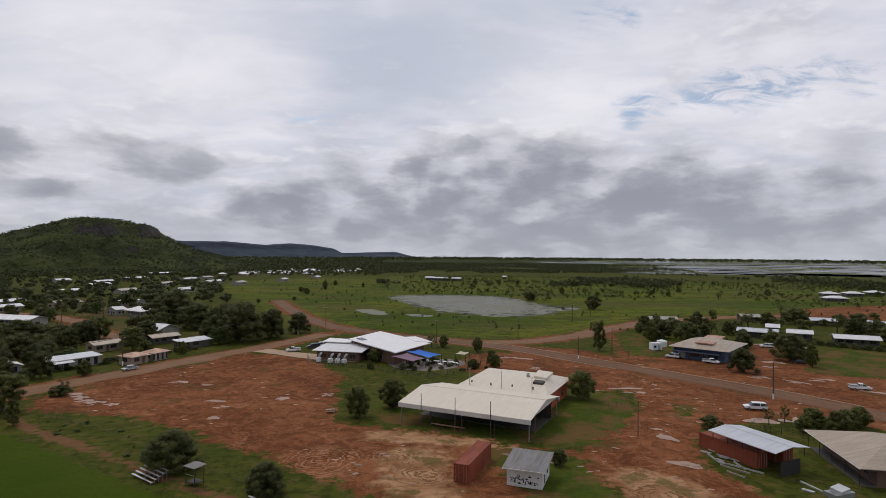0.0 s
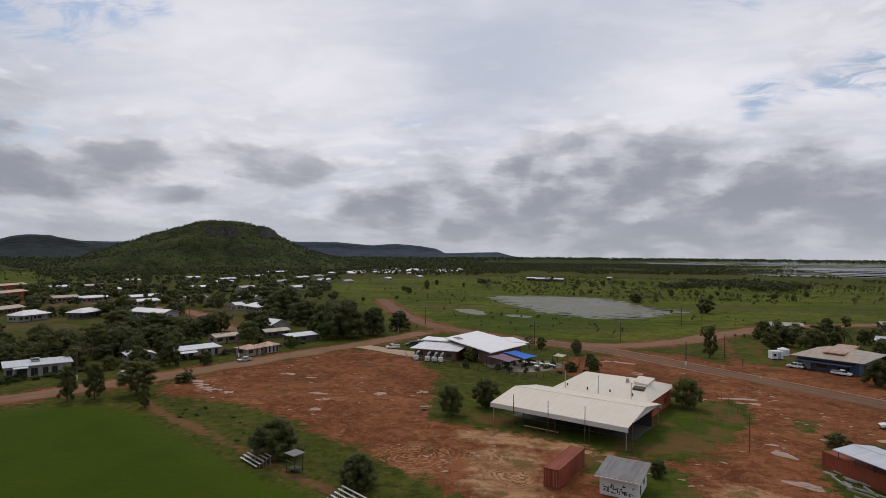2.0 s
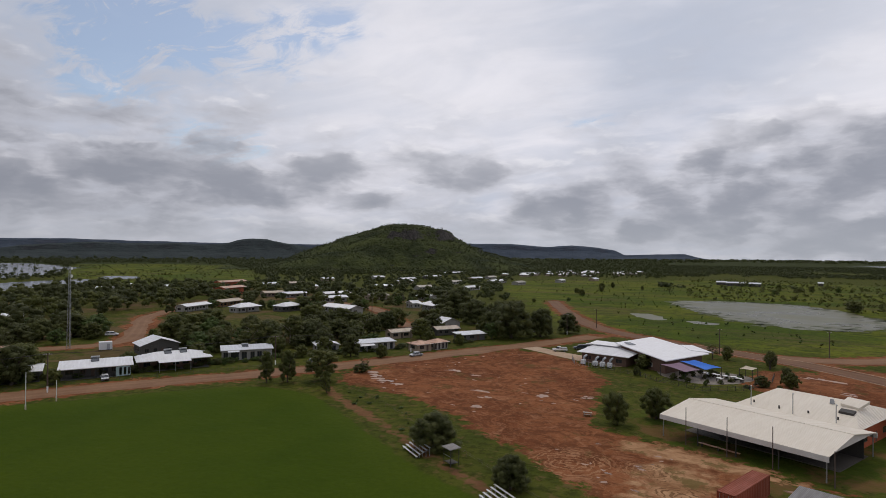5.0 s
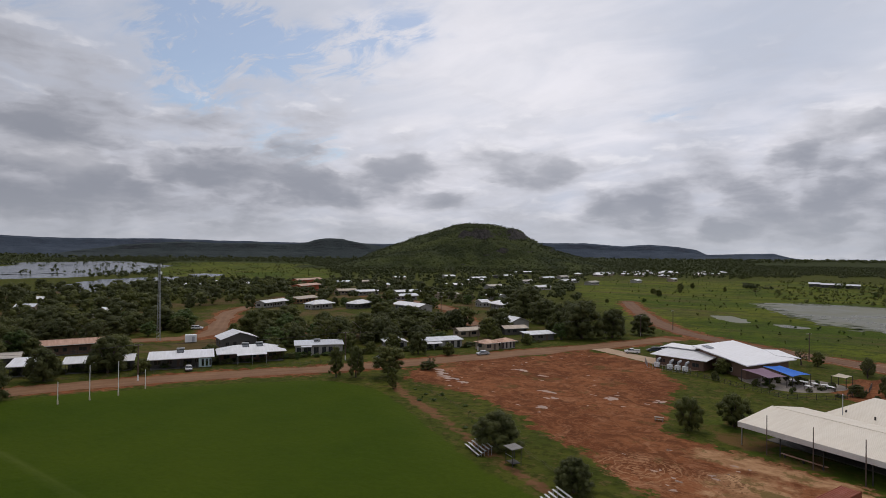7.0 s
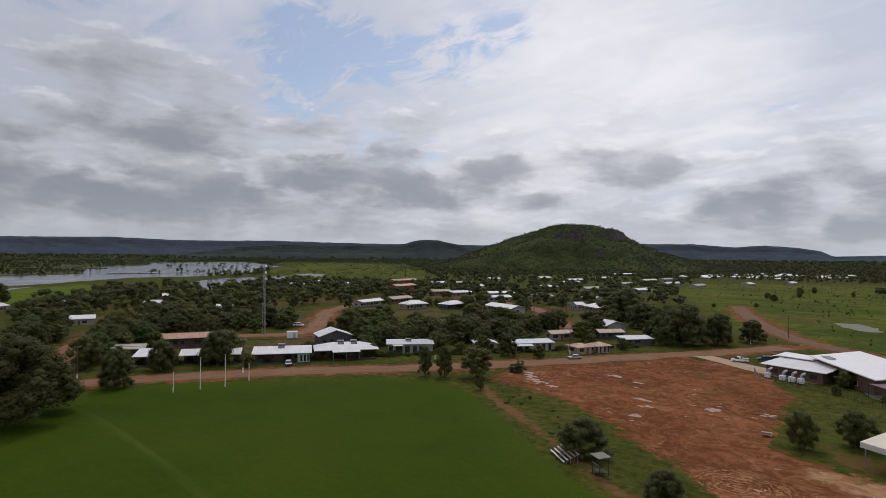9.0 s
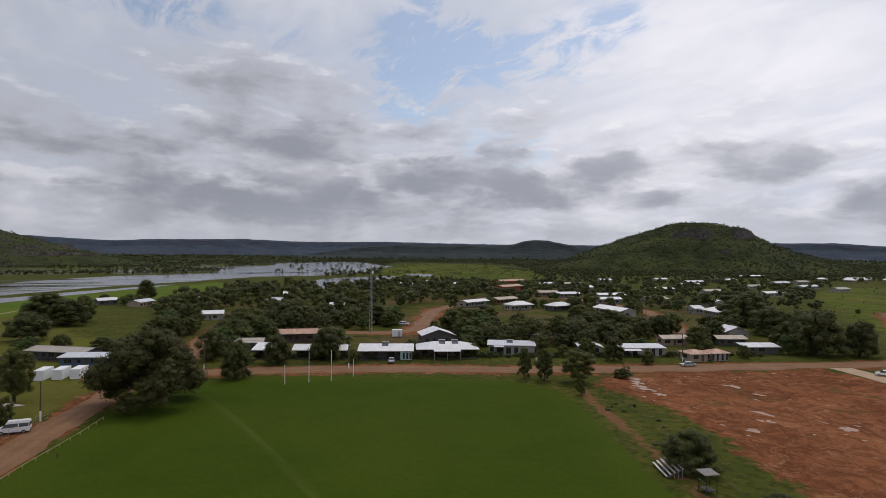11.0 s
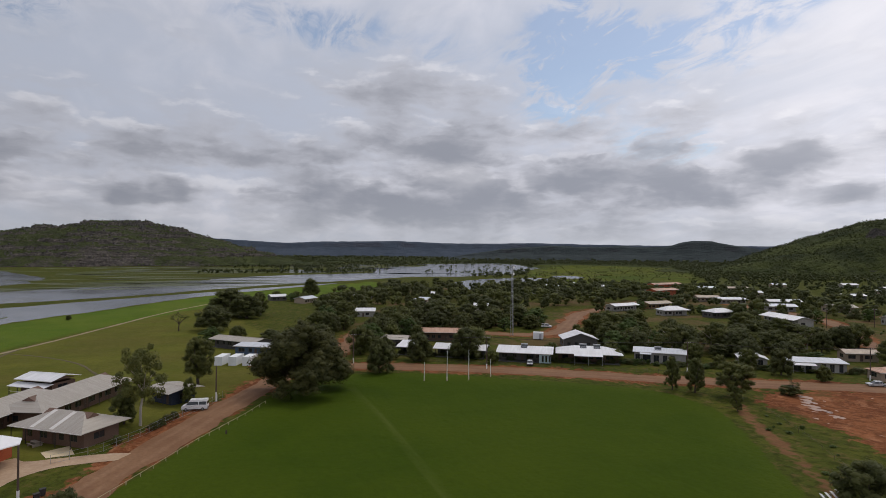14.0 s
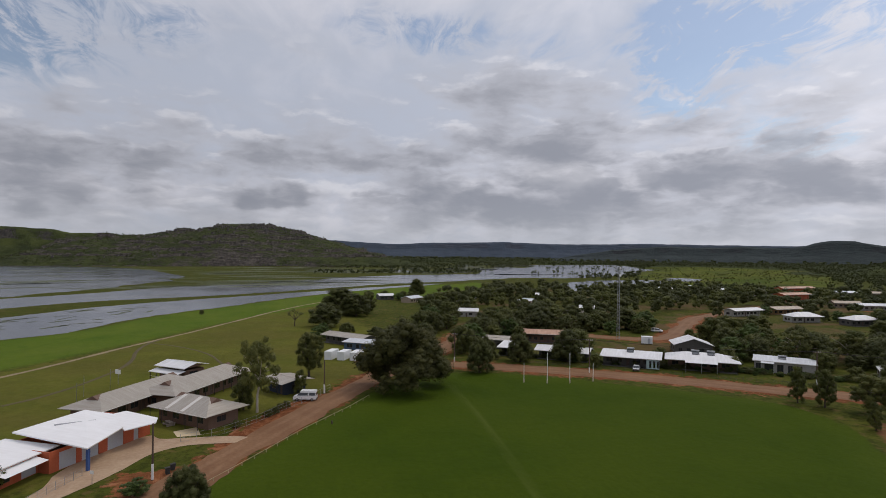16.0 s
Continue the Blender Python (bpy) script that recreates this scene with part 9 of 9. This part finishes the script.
def thickening(p):
    """Open at the meadow's edge, closing with distance, in drifts."""
    d = np.hypot(p[:, 0], p[:, 1])
    drift = np.array([noise.noise((x * 0.006, y * 0.004, 3.3)) + 0.5 * noise.noise((x * 0.02, y * 0.013, 8.1)) for x, y in p])
    return drift > 0.42 - 0.9 * np.clip((d - 620) / 900, 0, 1)


def off_plain(p):
    return (p[:, 0] < 0.34 * p[:, 1] + 110 * np.sin(p[:, 1] * 0.011) + 60 * np.sin(p[:, 1] * 0.037)) | (np.hypot(p[:, 0], p[:, 1]) < 1080)


woods("woodland", "low olive woodland thickening behind the meadow", ring(5200, -46, 7, 640, 2100, lambda p: thickening(p) & off_plain(p) & dry(p), 1.2), M_LEAF_BELT, 22, 3.0, 6.5, 1, 0.18)
woods("woodland", "darker trees scattered through the low woodland", ring(1500, -46, 7, 600, 1900, lambda p: thickening(p) & off_plain(p) & dry(p), 1.2), M_LEAF_FAR, 26, 4.5, 8, 17, 0.16)
woods("woodland", "far woodland along the plain's edge", ring(1500, -46, 10, 3300, 4750), M_LEAF_FAR, 10, 9, 15, 2, 0.4, 0.9)
woods("woodland", "mixed woodland below the hills", ring(7500, 6, 66, 880, 2700, lambda p: away(p, -745, 1244, 200) & patchy(p, 0.005, -0.45) & dry(p) & ~inside(p, FLATS)), M_LEAF_FAR, 16, 5, 9, 3, 0.20)
woods("woodland", "far woodland at the foot of the escarpment", ring(2400, 2, 124, 2600, 4200, lambda p: away(p, -1650, -282, 400)), M_LEAF_FAR, 10, 8, 14, 4, 0.4, 0.9)
woods("woodland", "woodland behind the lagoon", ring(3600, 60, 92, 900, 2700, lambda p: dry(p) & patchy(p, 0.006, -0.25) & ~inside(p, FLATS)), M_LEAF_FAR, 16, 3.5, 7, 5, 0.22)
woods("woodland", "paperbarks standing in the flooded arm", ring(110, 61, 76, 900, 1750, lambda p: inside(p, ARM) & patchy(p, 0.012, 0.05)), M_LEAF_FAR, 20, 4, 8, 15, 0.18)
woods("woodland", "pale scrub on the far shore of the lagoon", ring(460, 86, 122, 1330, 1560, dry), M_LEAF_BRIGHT, 16, 4, 8, 6)
woods("woodland", "woodland behind the far shore", ring(2200, 84, 126, 1560, 2300, lambda p: away(p, -1650, -282, 230)), M_LEAF_FAR, 16, 4, 7, 16, 0.2)
# hill cover
for X, Y, Z, U, V, n, label, seed in ((hx, hy, hz, hu, hv, 7500, "scrub and small trees covering the green hill", 7), (rx_, ry_, rz_, ru, rv, 5600, "scattered trees between rocks on the rugged hill", 8)):
    r_ = np.random.RandomState(seed)
    ok = np.where((Z > 2) & ~((Z > 66) & (Z < 80) & (V < 0) & (U > -0.12) & (U < 0.27) & (seed == 7)))[0]
    pick = r_.choice(ok, n)
    woods("hill_scrub", label, [(X[i] + r_.normal(0, 3), Y[i] + r_.normal(0, 3), Z[i] - 0.6) for i in pick], M_LEAF_HILL, 18, 2.0, 5.5, seed, 0.20)
woods("meadow_scrub", "dark bushes thickening towards the woodland", ring(1700, -42, 4, 400, 900, lambda p: dry(p) & clear_of(p, 8) & patchy(p + (120, 0), 0.012, -0.12), 0.8), M_LEAF_MID, 34, 1.4, 4.4, 19, 0.10, clumps=5)
# loose blocks on the rugged hill
br_ = np.random.RandomState(61)
top_ = np.where((rz_ > 18) & (rv < 0.15))[0]
weight = np.where(rz_[top_] > 74, 10.0, 1.5)
bv, bf = [], []
for i in br_.choice(top_, 1500, p=weight / weight.sum()):
    if noise.noise((rx_[i] * 0.012, ry_[i] * 0.012, 9.0)) < 0.0:
        continue
    hw, hh = br_.uniform(1.2, 4.2), br_.uniform(0.8, 3.6)
    t, o = br_.uniform(0, 6.28), len(bv)
    for zz in (-2.0, hh):
        for u_ in range(4):
            w_ = hw * br_.uniform(0.75, 1.25) * (0.85 if zz > 0 else 1.0)
            bv.append((rx_[i] + math.cos(t + u_ * 1.571) * w_, ry_[i] + math.sin(t + u_ * 1.571) * w_, rz_[i] + zz + br_.uniform(-0.6, 0.6)))
    bf += [(o, o + 1, o + 5, o + 4), (o + 1, o + 2, o + 6, o + 5), (o + 2, o + 3, o + 7, o + 6), (o + 3, o, o + 4, o + 7), (o + 4, o + 5, o + 6, o + 7)]
rock_me = bpy.data.meshes.new("rocks")
rock_me.from_pydata(bv, [], bf)
rock_me.materials.append(surf("weathered_sandstone_block", (0.135, 0.12, 0.108), (0.05, 0.046, 0.043), big=0.05, small=0.4, amount=1.0, rough=0.95))
tagged(new("rocks", rock_me), "broken sandstone blocks on the rugged hill", "rocks", kind="stuff")
# meadow scrub and far town trees
woods("meadow_scrub", "scattered low bushes in the wet meadow", ring(420, -42, 30, 260, 950, lambda p: dry(p) & clear_of(p, 8) & patchy(p, 0.01, -0.05)), M_LEAF_MID, 60, 0.9, 2.6, 9, 0.08, clumps=6)
woods("meadow_scrub", "bright green shrubs in the wet meadow", ring(900, -42, 34, 270, 950, lambda p: dry(p) & clear_of(p, 8) & patchy(p + (300, 0), 0.01, 0.0)), M_LEAF_BRIGHT, 60, 0.7, 2.2, 10, 0.08, clumps=6)
woods("town_trees", "trees over the far side of the town", ring(820, 20, 66, 420, 930, lambda p: dry(p) & clear_of(p, 11) & ~inside(p, MEADOW) & ~inside(p, FLATS)), M_LEAF_FAR, 70, 4.5, 9, 12, 0.08, clumps=6)
woods("town_trees", "scrub trees on the green flats", ring(620, 44, 62, 560, 1700, lambda p: dry(p) & inside(p, FLATS) & patchy(p, 0.012, -0.1)), M_LEAF_MID, 30, 1.6, 4.6, 13, 0.12, clumps=4)

# town trees, one by one
TOWN = smooth_line([(-176, 42), (-214, 40), (-300, 55), (-380, 70), (-470, 130), (-540, 200), (-560, 330), (-440, 400), (-330, 420), (-240, 420), (-150, 330), (-90, 262), (-86, 214), (-126, 190), (-150, 140), (-165, 112), (-182, 84)])
OPEN = [smooth_line([(-236, 175), (-214, 190), (-196, 235), (-214, 262), (-256, 240), (-266, 205)]), smooth_line([(-200, 150), (-186, 128), (-170, 112), (-160, 118), (-176, 150)])]
OPEN += [smooth_line([(-222, 106), (-213, 142), (-233, 168), (-246, 186), (-232, 178), (-196, 156), (-184, 124), (-192, 98)]),
         smooth_line([(-257, 237), (-238, 237), (-212, 253), (-177, 216), (-178, 178), (-190, 176)])]
tr = np.random.RandomState(21)


def spaced(xy, gap, limit):
    """The first places that keep a gap from one another."""
    out = []
    for p in xy:
        if all((p[0] - q[0]) ** 2 + (p[1] - q[1]) ** 2 > gap * gap for q in out):
            out.append(p)
            if len(out) >= limit:
                break
    return out


cand = np.stack([tr.uniform(-560, -80, 9000), tr.uniform(35, 430, 9000)], 1)
cand = cand[inside(cand, TOWN) & np.all([~inside(cand, o_) for o_ in OPEN], 0) & dry(cand)]
cand = cand[clear_of(cand, 9.0, 1.0)]
cand = cand[patchy(cand, 0.02, -0.36)]
turn_ = np.degrees(np.arctan2(-cand[:, 0], cand[:, 1]))
cand = cand[(turn_ > 60) | (tr.uniform(0, 1, len(cand)) < 0.4)]
# roofs, clearings and water kept in view of the camera by leaving trees out
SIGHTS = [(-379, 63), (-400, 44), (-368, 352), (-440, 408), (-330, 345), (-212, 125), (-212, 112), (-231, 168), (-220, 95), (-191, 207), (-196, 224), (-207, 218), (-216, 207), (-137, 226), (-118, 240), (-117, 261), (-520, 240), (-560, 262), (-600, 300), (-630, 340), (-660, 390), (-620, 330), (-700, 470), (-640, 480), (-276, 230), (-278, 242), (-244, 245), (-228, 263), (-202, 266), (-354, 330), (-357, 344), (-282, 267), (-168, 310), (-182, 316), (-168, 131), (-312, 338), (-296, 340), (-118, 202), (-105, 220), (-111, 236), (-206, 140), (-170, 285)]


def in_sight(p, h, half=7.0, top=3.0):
    """Whether a tree of that height blocks the view from about the camera's place, (5, 7, 35), to one of the SIGHTS."""
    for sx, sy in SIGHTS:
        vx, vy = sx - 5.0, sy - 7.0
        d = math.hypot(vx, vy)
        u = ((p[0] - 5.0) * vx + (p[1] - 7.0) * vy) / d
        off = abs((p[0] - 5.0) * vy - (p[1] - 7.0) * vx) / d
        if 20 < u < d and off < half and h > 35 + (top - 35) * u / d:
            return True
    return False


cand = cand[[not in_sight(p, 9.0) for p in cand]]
near_town = cand[np.hypot(cand[:, 0], cand[:, 1] - 10) < 270]
for x, y in spaced(near_town, 6.2, 120):
    h = tr.uniform(6.0, 11.0)
    plant(tr.choice(["dome", "round", "round", "tall", "dome", "gum", "bright"]), x, y, h, h * tr.uniform(1.05, 1.6), group="trees of the town")
# trees on each house's side away from the camera
for hx_, hy_ in HOUSE_SPOTS:
    d_ = math.hypot(hx_, hy_ - 7)
    if hx_ < -110 and 190 < d_ < 420:
        for side in (-1, 0.1, 1):
            ux_, uy_ = hx_ / d_, (hy_ - 7) / d_
            x, y = hx_ + ux_ * 11 - uy_ * side * 11 + tr.normal(0, 1.5), hy_ + uy_ * 11 + ux_ * side * 11 + tr.normal(0, 1.5)
            p_ = np.array([[x, y]])
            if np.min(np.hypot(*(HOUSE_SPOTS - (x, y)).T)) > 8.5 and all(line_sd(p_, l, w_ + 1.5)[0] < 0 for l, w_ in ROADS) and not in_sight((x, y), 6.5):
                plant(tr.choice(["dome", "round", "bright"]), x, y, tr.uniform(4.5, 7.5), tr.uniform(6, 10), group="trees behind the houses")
far_town = spaced(cand[np.hypot(cand[:, 0], cand[:, 1] - 10) >= 270], 7.0, 440)
woods("town_trees", "dense dark trees over the back of the town", [(x, y, 0) for x, y in far_town[::2]], M_LEAF_DARK, 300, 6.5, 12, 31, 0.05, clumps=9)
woods("town_trees", "mid-green trees over the back of the town", [(x, y, 0) for x, y in far_town[1::2]], M_LEAF_MID, 300, 6, 11, 32, 0.05, clumps=9)
# trees round the shop and the houses beyond it
EAST = smooth_line([(98, 205), (84, 262), (100, 285), (130, 312), (190, 312), (250, 300), (262, 268), (190, 205), (150, 214), (120, 222), (112, 208)])
cand = np.stack([tr.uniform(80, 270, 1500), tr.uniform(190, 320, 1500)], 1)
cand = cand[inside(cand, EAST) & away(cand, 97, 202, 16)]
for x, y in spaced(cand[clear_of(cand, 8.5, 1.0)], 6.5, 34):
    h = tr.uniform(5, 9)
    plant(tr.choice(["dome", "round", "round", "sparse"]), x, y, h, h * tr.uniform(1.0, 1.5), group="trees beyond the shop")
cand = np.stack([tr.uniform(80, 330, 3000), tr.uniform(195, 330, 3000)], 1)
grove = smooth_line([(98, 210), (90, 262), (104, 290), (140, 316), (230, 318), (300, 300), (262, 262), (190, 240), (150, 236), (120, 226)])
houses_ = BUILT[:len(BUILT) // 2]
cand = cand[inside(cand, grove) & away(cand, 97, 202, 17)]
cand = cand[[np.min(np.hypot(*(houses_ - p).T)) > 7.5 for p in cand]]
woods("town_trees", "dense dark trees beyond the shop", [(x, y, 0) for x, y in spaced(cand, 8.0, 40)], M_LEAF_MID, 330, 4.5, 8.5, 41, 0.05, clumps=9)
# single trees in the meadow
cand = np.stack([tr.uniform(-140, 420, 4000), tr.uniform(255, 700, 4000)], 1)
cand = cand[inside(cand, MEADOW, 6) & dry(cand)]
cand = cand[clear_of(cand, 8, 3)]
keep_ = patchy(cand, 0.012, -0.1) & ((cand[:, 0] > 60) | patchy(cand, 0.012, 0.12))
for x, y in spaced(cand[keep_], 9, 76):
    h = tr.uniform(3.0, 7)
    plant(tr.choice(["round", "gum", "sparse", "bright"]), x, y, h, h * tr.uniform(0.8, 1.4), group="trees of the meadow")

# the stock that the trees were copied from goes
for s in [t_ for g_ in STOCK.values() for t_ in g_] + BIG:
    for o in (s, *s.children_recursive):
        bpy.data.objects.remove(o)
